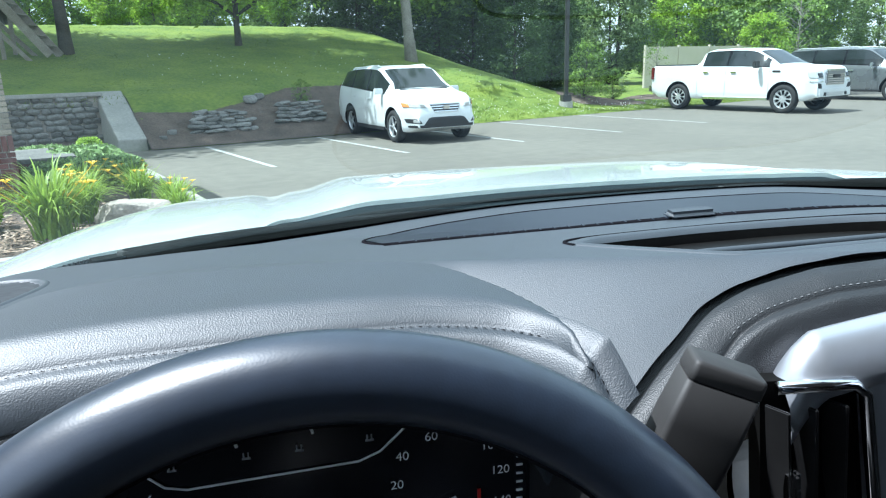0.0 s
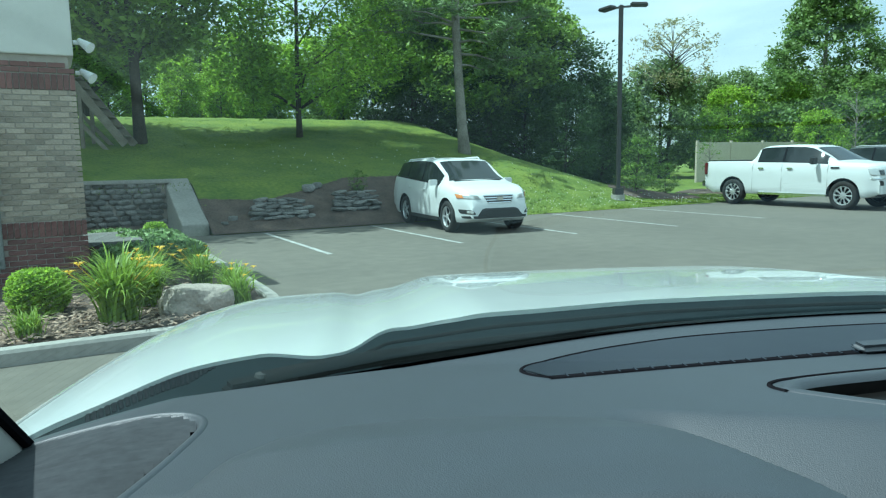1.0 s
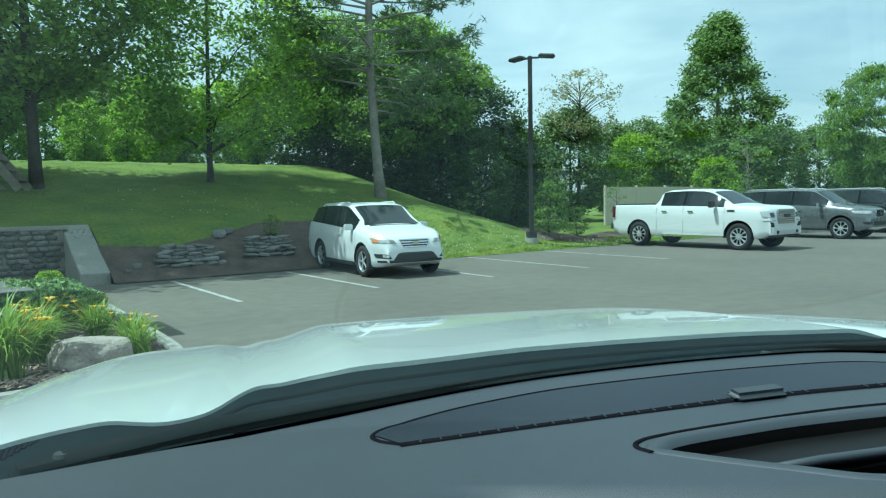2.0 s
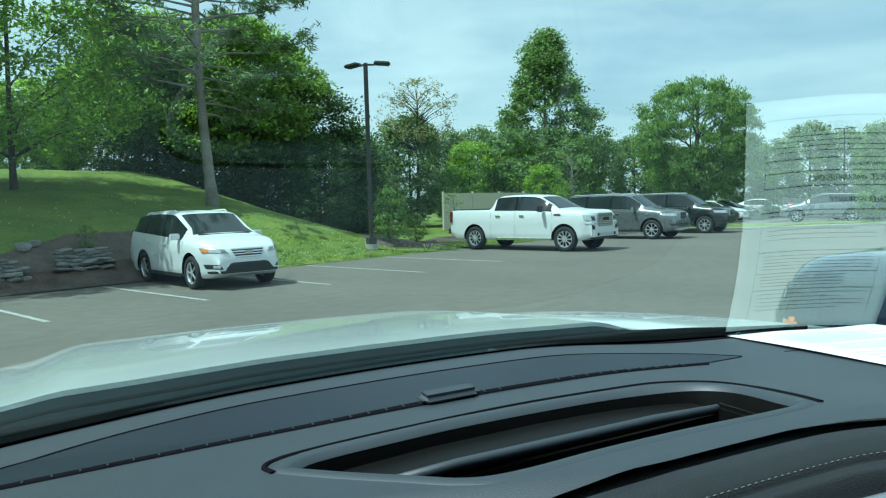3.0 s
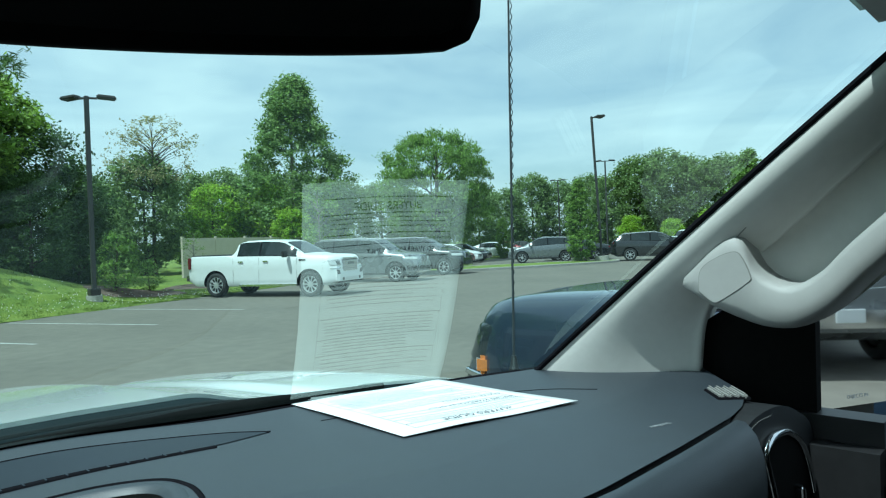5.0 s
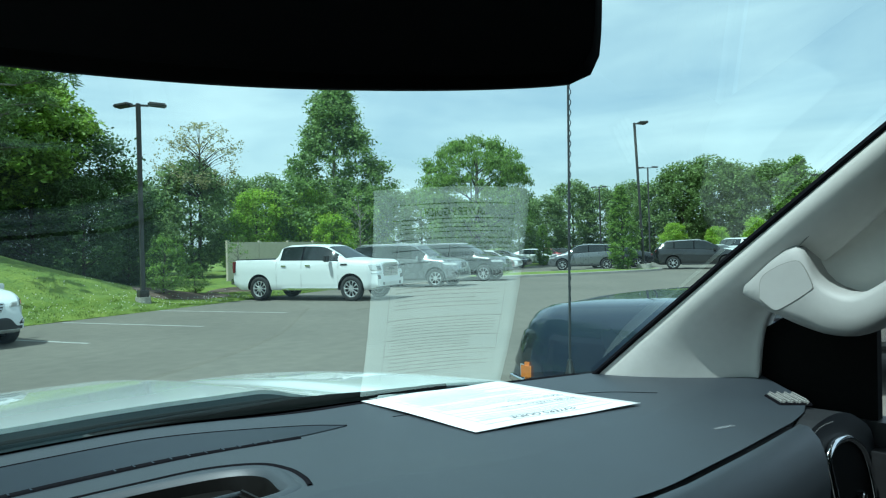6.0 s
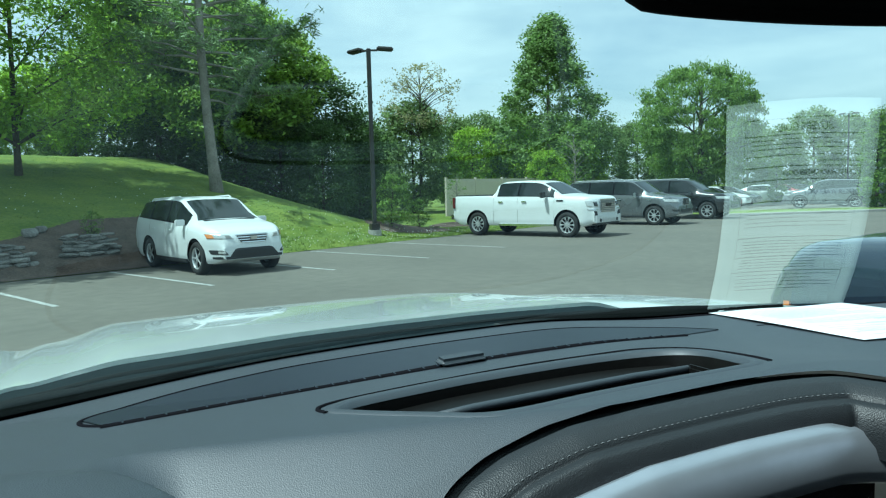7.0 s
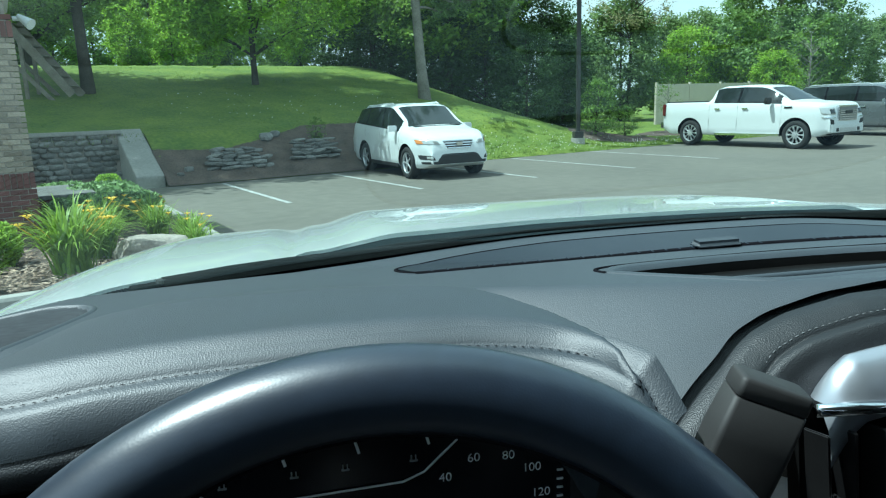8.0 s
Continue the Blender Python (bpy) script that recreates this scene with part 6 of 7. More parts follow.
def car(name, label, category, paint, W, wb, fo, ro, R, zb, top, belt, roof_w, side_glass, screen, back, boxes, spokes=5, rails=False, seams=(), rim=None, patches=(), nose=(0.13, 0.75, 1.4)):
    """A car on its wheels; the origin lies between the axles and +y is ahead."""
    root = empty(name, pose(0, 0, 0), label, category)
    yf, yr = wb / 2 + fo, -wb / 2 - ro
    ty, tz = zip(*top)
    by, bz = zip(*belt)
    soft_ = np.linspace(-0.05, 0.05, 9)
    T = lambda y: np.mean([np.interp(y + d, ty, tz) for d in soft_], axis=0)
    B = lambda y: np.minimum(np.mean([np.interp(y + d, by, bz) for d in soft_ * 2], axis=0), T(y) - 0.015)
    HW = lambda y: W * (1 - nose[0] * smoothstep(yf - nose[1], yf, y) ** nose[2] - 0.08 * smoothstep(yr + 0.5, yr, y) ** 1.5)

    def skin(y, t):
        return HW(y) * 0.955 * (1 - t) + roof_w * t, B(y) + (T(y) - B(y)) * t

    ys = np.unique(np.r_[np.arange(yr, yf, 0.045), yf, yf - 0.012, yr + 0.012])
    rows = []
    for y in ys:
        w, zt, ze = float(HW(y)), float(T(y)), float(B(y))
        zs = zb
        for yy, lift in ((yf, 0.10), (yr, 0.14)):
            zs = max(zs, zb + lift * float(smoothstep(0.40, 0.0, abs(y - yy))))
        dz = ze - zs
        half = [(0.0, zs), (0.84 * w, zs), (0.94 * w, zs + 0.015 * min(1, dz * 2)), (0.982 * w, zs + 0.10 * dz), (0.995 * w, zs + 0.24 * dz), (0.990 * w, zs + 0.42 * dz), (1.0 * w, zs + 0.60 * dz), (0.998 * w, zs + 0.72 * dz), (0.985 * w, zs + 0.88 * dz), (0.955 * w, ze)]
        dh = zt - ze
        g = float(smoothstep(0.06, 0.30, np.array(dh)))
        green = [(skin(y, 0.5)[0], ze + dh * 0.5), (skin(y, 0.88)[0], ze + dh * 0.88), (roof_w - 0.05, zt - 0.022), (roof_w - 0.18, zt), (roof_w * 0.35, zt + 0.010), (0, zt + 0.012)]
        hood_ = [(0.93 * w, ze + dh * 0.35), (0.88 * w, ze + dh * 0.70), (0.79 * w, ze + dh * 0.92), (0.60 * w, zt - 0.004), (0.3 * w, zt + 0.008), (0, zt + 0.012)]
        half += [(a[0] * g + b[0] * (1 - g), a[1] * g + b[1] * (1 - g)) for a, b in zip(green, hood_)]
        rows.append([(x, y, z) for x, z in half] + [(-x, y, z) for x, z in half[-2:0:-1]])
    n = len(rows[0])
    faces = grid_faces(len(rows), n, wrap=True)
    faces += [tuple(range(n)), tuple((len(rows) - 1) * n + k for k in range(n))[::-1]]
    body = mesh_object("body", np.array(rows).reshape(-1, 3), faces, paint, root)
    bm = bmesh.new()
    bm.from_mesh(body.data)
    bmesh.ops.recalc_face_normals(bm, faces=bm.faces)
    bm.to_mesh(body.data)
    shell_ = BVHTree.FromBMesh(bm)
    bm.free()
    # round wheel wells cut out of the shell
    bm = bmesh.new()
    for ya in (wb / 2, -wb / 2):
        for s in (1, -1):
            add_spun(bm, [(0.0001, -0.30), (R * 1.20, -0.30), (R * 1.20, 0.30), (0.0001, 0.30)], 40, pose(s * (W - 0.02), ya, R * 1.03, 0, 0, 90))
    well = part("well", bm, M_MATT_BLACK)
    cut = body.modifiers.new("cut", "BOOLEAN")
    cut.object, cut.operation, cut.solver, cut.material_mode = well, "DIFFERENCE", "EXACT", "TRANSFER"
    done = bpy.data.meshes.new_from_object(body.evaluated_get(bpy.context.evaluated_depsgraph_get()))
    body.modifiers.clear()
    body.data = done
    bpy.data.objects.remove(well)
    body.modifiers.new("edges", "EDGE_SPLIT").split_angle = radians(30)
    # black window band with the panes on it
    for s in (1, -1):
        yy = np.linspace(side_glass[0][0] - 0.02, side_glass[-1][1] + 0.02, 40)
        yy = np.array([y for y in yy if T(y) - B(y) > 0.13])
        v = []
        for y in yy:
            for t in (0.06, 0.5, 0.90):
                x, z = skin(y, t)
                v.append((s * (x + 0.004), y, z))
        mesh_object("window_band", v, grid_faces(len(yy), 3), M_SEAM, root)
    for y0, y1 in side_glass:
        for s in (1, -1):
            yy = np.linspace(y0, y1, 14)
            yy = np.array([y for y in yy if T(y) - B(y) > 0.16])
            v = []
            for y in yy:
                for t in (0.10, 0.5, 0.88):
                    x, z = skin(y, t)
                    v.append((s * (x + 0.007), y, z))
            mesh_object("side_window", v, grid_faces(len(yy), 3), M_CAR_GLASS, root)
    for nm, (ya, yb) in (("windscreen", screen), ("rear_window", back)):
        v = []
        for y in np.linspace(ya, yb, 12):
            g = float(smoothstep(0.06, 0.30, T(y) - B(y)))
            hw = (roof_w - 0.07) * g + 0.80 * float(HW(y)) * (1 - g)
            for k in np.linspace(-1, 1, 11):
                v.append((k * hw, y, float(T(y)) + 0.018 - 0.030 * abs(k) ** 4))
        o = mesh_object(nm, v, grid_faces(12, 11), M_CAR_GLASS, root)
    tyre, rm, brake = wheel_set(R, spokes, rim or M_RIM)
    for ya in (wb / 2, -wb / 2):
        for s in (1, -1):
            o = new("wheel", tyre)
            o.parent = root
            o.matrix_local = pose(s * (W - 0.125), ya, R, 0, 0, -90 if s > 0 else 90)
            for q in (rm, brake):
                p = new(q.name, q)
                p.parent = o
    for nm, x, y, z, size, yaw, mat in boxes:
        for s in ((1, -1) if x else (1,)):
            bm = bmesh.new()
            add_box(bm, (0, 0, 0), size, bevel=min(0.02, min(size) * 0.35))
            o = part(nm, bm, mat, root)
            o.matrix_local = pose(s * x, y, z, 0, 0, -s * yaw)
    # lamps, grilles and intakes that follow the curve of the nose
    def on_nose(x, z):
        for k in (1.0, 0.99, 0.975, 0.95, 0.92):
            p, nrm, _, _ = shell_.ray_cast(Vector((x * k, yf + 1, z)), Vector((0, -1, 0)))
            if p is not None and p.y > yf - 1.3:
                return p, nrm
        return Vector((x, yf - 0.3, z)), Vector((math.copysign(1, x), 0, 0))

    for nm, (p0, p1, p2, p3), lift, both, mat in patches:
        for s in ((1, -1) if both else (1,)):
            v = []
            for i in range(17):
                for j in range(9):
                    a, b = i / 16, j / 8
                    # rounded corners
                    if i in (0, 16):
                        b = 0.5 + (b - 0.5) * 0.72
                    elif i in (1, 15):
                        b = 0.5 + (b - 0.5) * 0.92
                    x = (p0[0] * (1 - a) + p1[0] * a) * (1 - b) + (p3[0] * (1 - a) + p2[0] * a) * b
                    z = (p0[1] * (1 - a) + p1[1] * a) * (1 - b) + (p3[1] * (1 - a) + p2[1] * a) * b
                    p, nrm = on_nose(x, z)
                    q = p + nrm * (-0.006 if i in (0, 16) or j in (0, 8) else lift)
                    v.append((s * q.x, q.y, q.z))
            mesh_object(nm, v, grid_faces(17, 9) if s > 0 else [q[::-1] for q in grid_faces(17, 9)], mat, root)
    for y in seams:
        for s in (1, -1):
            v = []
            for z in np.linspace(zb + 0.12, float(B(y)) - 0.005, 8):
                x = float(HW(y)) * np.interp(z, [zb, zb + 0.1, float(B(y)) - 0.06, float(B(y))], [0.985, 1, 0.99, 0.957]) + 0.004
                v += [(s * x, y - 0.0035, z), (s * x, y + 0.0035, z)]
            mesh_object("door_seam", v, grid_faces(8, 2), M_SEAM, root)
    if rails:
        for s in (1, -1):
            bm = bmesh.new()
            y0, y1 = rails
            add_tube(bm, [(s * (roof_w - 0.10), y0, float(T(y0)) + 0.0), (s * (roof_w - 0.10), y0 - 0.12, float(T(y0 - 0.12)) + 0.028), (s * (roof_w - 0.10), y1 + 0.12, float(T(y1 + 0.12)) + 0.028), (s * (roof_w - 0.10), y1, float(T(y1)))], 0.018, 8)
            part("roof_rail", bm, paint if paint == M_WHITE_CAR else M_RIM, root)
    return root


santa = car("suv", "clean white midsize suv parked in a stall", "suv", M_WHITE_CAR, 0.945, 2.70, 0.90, 1.05, 0.365, 0.25,
    top=[(-2.40, 0.92), (-2.37, 1.10), (-2.31, 1.24), (-2.12, 1.54), (-1.95, 1.645), (-1.4, 1.70), (-0.6, 1.725), (0.0, 1.705), (0.26, 1.665), (1.10, 1.185), (1.25, 1.145), (1.60, 1.095), (1.90, 1.02), (2.06, 0.955), (2.16, 0.87), (2.23, 0.73), (2.25, 0.60), (2.25, 0.40)],
    belt=[(-2.40, 1.08), (-2.2, 1.24), (-1.5, 1.19), (0, 1.10), (1.1, 1.055), (1.6, 0.99), (1.9, 0.90), (2.1, 0.80), (2.25, 0.56)], roof_w=0.70,
    side_glass=[(-2.02, -1.27), (-1.22, -0.25), (-0.20, 0.84)], screen=(0.30, 1.08), back=(-2.28, -2.0),
    boxes=[("sill", 0.900, 0.0, 0.295, (0.09, 1.80, 0.11), 0, M_TRIM), ("badge", 0, 2.236, 0.800, (0.16, 0.03, 0.080), 0, M_CHROME),
           ("side_mirror", 1.00, 0.76, 1.15, (0.20, 0.12, 0.14), 0, M_WHITE_CAR), ("door_handle", 0.957, 0.02, 0.97, (0.03, 0.17, 0.035), 0, M_WHITE_CAR), ("door_handle", 0.957, -0.98, 1.0, (0.03, 0.17, 0.035), 0, M_WHITE_CAR), ("tail_light", 0.76, -2.30, 1.12, (0.12, 0.12, 0.32), -30, M_TAIL), ("number_plate", 0, -2.41, 0.88, (0.30, 0.02, 0.15), 0, M_FIXTURE), ("wiper_panel", 0, 1.115, 1.190, (1.22, 0.07, 0.014), 0, M_TRIM)],
    nose=(0.27, 0.80, 1.8),
    patches=[("headlight", ((0.42, 0.775), (0.885, 0.80), (0.905, 0.935), (0.50, 0.885)), 0.010, True, M_LAMP), ("indicator", ((0.76, 0.80), (0.875, 0.805), (0.89, 0.915), (0.79, 0.905)), 0.014, True, M_AMBER), ("lamp_core", ((0.47, 0.790), (0.60, 0.798), (0.62, 0.880), (0.52, 0.870)), 0.014, True, M_PILLAR_DARK),
             ("grille", ((-0.30, 0.690), (0.30, 0.690), (0.40, 0.875), (-0.40, 0.875)), 0.008, False, M_TRIM), ("grille_bar", ((-0.395, 0.850), (0.395, 0.850), (0.40, 0.880), (-0.40, 0.880)), 0.022, False, M_CHROME), ("grille_bar", ((-0.375, 0.800), (0.375, 0.800), (0.385, 0.828), (-0.385, 0.828)), 0.022, False, M_CHROME), ("grille_bar", ((-0.345, 0.750), (0.345, 0.750), (0.355, 0.776), (-0.355, 0.776)), 0.022, False, M_CHROME), ("grille_bar", ((-0.30, 0.694), (0.30, 0.694), (0.315, 0.722), (-0.315, 0.722)), 0.022, False, M_CHROME),
             ("air_intake", ((-0.62, 0.385), (0.62, 0.385), (0.44, 0.60), (-0.44, 0.60)), 0.010, False, M_TRIM), ("fog_lamp", ((0.58, 0.445), (0.84, 0.465), (0.87, 0.575), (0.66, 0.560)), 0.008, True, M_TRIM), ("fog_lens", ((0.65, 0.470), (0.74, 0.475), (0.74, 0.545), (0.65, 0.540)), 0.014, True, M_LAMP), ("bumper_lip", ((-0.86, 0.355), (0.86, 0.355), (0.88, 0.425), (-0.88, 0.425)), 0.010, False, M_TRIM)],
    spokes=5, rails=(0.0, -1.85), seams=(0.98, -0.22, -1.24))
x, y = world_xy(8.27, 15.15)
santa.matrix_world = pose(x, y, 0, 0, 0, 196.5) @ Matrix.Diagonal((0.99, 0.98, 0.97, 1))


def pickup(name, label, paint, extra=(), lamp=M_LAMP):
    return car(name, label, "pickup truck", paint, 1.03, 3.745, 0.96, 1.18, 0.415, 0.36,
        top=[(-3.05, 1.30), (-3.03, 1.43), (-1.22, 1.43), (-1.20, 1.46), (-1.06, 1.84), (-0.80, 1.91), (0.0, 1.925), (0.55, 1.90), (0.80, 1.85), (1.58, 1.43), (1.72, 1.395), (2.40, 1.36), (2.62, 1.335), (2.74, 1.26), (2.80, 1.10), (2.835, 0.95), (2.835, 0.6)],
        belt=[(-3.05, 1.40), (-1.3, 1.40), (-1.2, 1.36), (0.8, 1.33), (1.7, 1.30), (2.5, 1.27), (2.72, 1.20), (2.83, 0.85)], roof_w=0.72,
        side_glass=[(-0.96, -0.12), (-0.04, 1.36)], screen=(0.84, 1.58), back=(-1.19, -1.07),
        boxes=[("grille", 0, 2.80, 1.02, (1.02, 0.10, 0.46), 0, M_CHROME), ("grille_mesh", 0, 2.853, 1.02, (0.92, 0.012, 0.38), 0, M_PILLAR_DARK), ("grille_bar", 0, 2.864, 1.10, (0.92, 0.02, 0.022), 0, M_CHROME), ("grille_bar", 0, 2.864, 1.04, (0.92, 0.02, 0.022), 0, M_CHROME), ("grille_bar", 0, 2.864, 0.98, (0.92, 0.02, 0.022), 0, M_CHROME), ("grille_bar", 0, 2.864, 0.92, (0.92, 0.02, 0.022), 0, M_CHROME), ("grille_bar", 0, 2.864, 0.86, (0.92, 0.02, 0.022), 0, M_CHROME), ("badge", 0, 2.878, 1.06, (0.36, 0.02, 0.09), 0, M_TRIM),
               ("front_bumper", 0, 2.80, 0.60, (1.70, 0.16, 0.24), 0, paint), ("air_intake", 0, 2.885, 0.56, (0.86, 0.02, 0.10), 0, M_RIM), ("tow_hook", 0.56, 2.885, 0.56, (0.12, 0.03, 0.10), 0, M_TRIM), ("bumper_lip", 0, 2.76, 0.45, (1.60, 0.20, 0.08), 0, M_TRIM),
               ("side_mirror", 1.17, 1.05, 1.42, (0.24, 0.11, 0.20), 0, M_TRIM), ("door_handle", 1.045, 0.20, 1.20, (0.03, 0.20, 0.045), 0, M_CHROME), ("door_handle", 1.045, -0.80, 1.20, (0.03, 0.20, 0.045), 0, M_CHROME), ("side_step", 0.98, 0.25, 0.40, (0.16, 2.3, 0.07), 0, M_CHROME), ("bed_cover", 0, -2.12, 1.445, (1.72, 1.74, 0.03), 0, M_TRIM), ("tail_light", 0.93, -3.0, 1.18, (0.14, 0.12, 0.40), 0, M_TAIL), ("rear_bumper", 0, -3.10, 0.66, (1.90, 0.16, 0.20), 0, M_CHROME), ("number_plate", 0, -3.19, 0.70, (0.30, 0.02, 0.15), 0, M_FIXTURE), ("fender_badge", 1.025, 1.62, 1.22, (0.012, 0.26, 0.055), 0, M_TRIM), ("tailgate_badge", 0, -3.06, 1.15, (0.5, 0.02, 0.09), 0, M_CHROME), *extra],
        nose=(0.13, 0.50, 1.8),
        patches=[("headlight", ((0.56, 0.98), (0.99, 0.98), (1.0, 1.22), (0.56, 1.20)), 0.012, True, lamp), ("lamp_core", ((0.62, 1.01), (0.84, 1.01), (0.84, 1.16), (0.62, 1.16)), 0.018, True, M_CAR_GLASS), ("fog_lamp", ((0.66, 0.70), (0.86, 0.72), (0.90, 0.88), (0.72, 0.86)), 0.014, True, M_TRIM), ("lamp_frame", ((0.60, 0.90), (0.98, 0.90), (0.98, 0.935), (0.60, 0.935)), 0.016, True, M_CHROME)],
        spokes=10, seams=(1.40, -0.08, -1.12))


sierra = pickup("pickup_truck", "clean white crew-cab pickup with a chrome grille", M_WHITE_CAR)
x, y = world_xy(20.45, 14.0)
sierra.matrix_world = pose(x, y, 0, 0, 0, 202.3)
blue = pickup("pickup_truck", "dark blue pickup truck parked alongside", M_PAINT_BLUE, extra=(("indicator", 0.975, 2.60, 0.985, (0.06, 0.09, 0.10), 35, M_AMBER), ("lamp_shell", 0.950, 2.645, 0.985, (0.05, 0.06, 0.10), 35, M_LAMP)), lamp=M_CAR_GLASS)
blue.matrix_world = pose(3.72, -0.12, 0, 0, 0, 0)
grey = pickup("pickup_truck", "grey pickup truck parked behind, tail towards the lane", M_PAINT_SILVER)
grey.matrix_world = pose(3.4, -9.6, 0, 0, 0, 176)


def big_suv(name, label, paint):
    return car(name, label, "suv", paint, 1.01, 3.07, 0.95, 1.28, 0.40, 0.30,
        top=[(-2.81, 1.02), (-2.79, 1.20), (-2.74, 1.30), (-2.62, 1.74), (-2.45, 1.86), (-1.5, 1.90), (-0.4, 1.90), (0.25, 1.875), (0.5, 1.83), (1.22, 1.33), (1.40, 1.28), (2.1, 1.20), (2.32, 1.12), (2.42, 1.00), (2.48, 0.85), (2.485, 0.6)],
        belt=[(-2.81, 1.16), (-2.6, 1.30), (-1, 1.26), (1.2, 1.18), (2.0, 1.10), (2.4, 0.96), (2.485, 0.62)], roof_w=0.74,
        side_glass=[(-2.46, -1.52), (-1.44, -0.36), (-0.28, 0.98)], screen=(0.54, 1.20), back=(-2.72, -2.50),
        boxes=[("grille", 0, 2.45, 0.93, (0.66, 0.08, 0.30), 0, M_CHROME), ("grille_mesh", 0, 2.492, 0.94, (0.50, 0.02, 0.22), 0, M_TRIM), ("badge", 0, 2.508, 0.97, (0.14, 0.02, 0.13), 0, M_CHROME), ("air_intake", 0, 2.46, 0.58, (1.0, 0.08, 0.18), 0, M_TRIM), ("bumper_lip", 0, 2.42, 0.42, (1.5, 0.14, 0.08), 0, M_CHROME), ("side_mirror", 1.12, 0.80, 1.26, (0.22, 0.11, 0.18), 0, M_CHROME), ("door_handle", 1.025, 0.0, 1.08, (0.03, 0.20, 0.04), 0, M_CHROME), ("door_handle", 1.025, -1.1, 1.10, (0.03, 0.20, 0.04), 0, M_CHROME), ("side_step", 0.97, 0, 0.36, (0.14, 2.2, 0.06), 0, M_TRIM), ("tail_light", 0.86, -2.72, 1.2, (0.20, 0.14, 0.34), -20, M_TAIL), ("fender_badge", 1.0, 1.32, 1.05, (0.02, 0.22, 0.06), 0, M_CHROME)],
        nose=(0.22, 0.8, 1.6), patches=[("headlight", ((0.46, 0.91), (0.98, 0.93), (0.98, 1.06), (0.50, 1.05)), 0.012, True, M_LAMP), ("fog_lamp", ((0.60, 0.54), (0.84, 0.56), (0.86, 0.66), (0.66, 0.65)), 0.012, True, M_TRIM)],
        spokes=8, rails=(0.1, -2.3), seams=(1.0, -0.32, -1.48), rim=M_RIM)


armada = big_suv("suv", "metallic grey full-size suv parked beside the pickup", M_PAINT_SILVER)
x, y = world_xy(27.7, 13.9)
armada.matrix_world = pose(x, y, 0, 0, 0, 202.3)
dark_suv = big_suv("suv", "black full-size suv in the row", M_PAINT_BLACK)
x, y = world_xy(32.8, 13.6)
dark_suv.matrix_world = pose(x, y, 0, 0, 0, 202.3)


def crossover(name, label, paint):
    return car(name, label, "suv", paint, 0.96, 2.86, 0.95, 1.10, 0.375, 0.27,
        top=[(-2.53, 0.95), (-2.50, 1.10), (-2.42, 1.20), (-2.05, 1.52), (-1.80, 1.62), (-1.0, 1.70), (-0.3, 1.71), (0.2, 1.67), (0.40, 1.63), (1.30, 1.16), (1.50, 1.11), (2.05, 1.00), (2.24, 0.90), (2.34, 0.78), (2.38, 0.60), (2.38, 0.4)],
        belt=[(-2.53, 1.06), (-2.3, 1.22), (-1.5, 1.20), (0, 1.12), (1.2, 1.06), (1.9, 0.94), (2.2, 0.82), (2.38, 0.56)], roof_w=0.70,
        side_glass=[(-2.0, -1.40), (-1.34, -0.32), (-0.26, 0.98)], screen=(0.44, 1.27), back=(-2.40, -2.06),
        boxes=[("sill", 0.91, 0, 0.31, (0.10, 1.9, 0.11), 0, M_TRIM), ("side_mirror", 1.04, 0.82, 1.14, (0.2, 0.13, 0.14), 0, paint), ("tail_light", 0.82, -2.36, 1.08, (0.16, 0.14, 0.18), -25, M_TAIL), ("rear_bumper", 0, -2.50, 0.52, (1.5, 0.12, 0.16), 0, M_TRIM), ("number_plate", 0, -2.53, 0.86, (0.30, 0.02, 0.15), 0, M_FIXTURE)],
        nose=(0.25, 0.8, 1.7), patches=[("headlight", ((0.46, 0.76), (0.90, 0.79), (0.91, 0.88), (0.52, 0.86)), 0.010, True, M_LAMP), ("grille", ((-0.36, 0.62), (0.36, 0.62), (0.42, 0.84), (-0.42, 0.84)), 0.010, False, M_TRIM), ("air_intake", ((-0.6, 0.38), (0.6, 0.38), (0.5, 0.54), (-0.5, 0.54)), 0.010, False, M_TRIM)],
        spokes=7, rails=(0.1, -1.9), seams=(1.02, -0.29, -1.38))


far_black = crossover("suv", "black crossover suv seen from the side", M_PAINT_BLACK)
far_black.matrix_world = pose(41.3, 20.0, 0, 0, 0, 205.8) @ Matrix.Diagonal((1.06, 1.08, 1.06, 1))
cross = crossover("suv", "silver grey crossover parked beyond the grass island", M_PAINT_SILVER)
cross.matrix_world = pose(38.7, 26.8, 0, 0, 0, 34)
white_suv = big_suv("suv", "white suv parked in a far row", M_WHITE_CAR)
white_suv.matrix_world = pose(7.4, -0.5, 0)
tagged(white_suv, "white suv parked past the blue pickup")


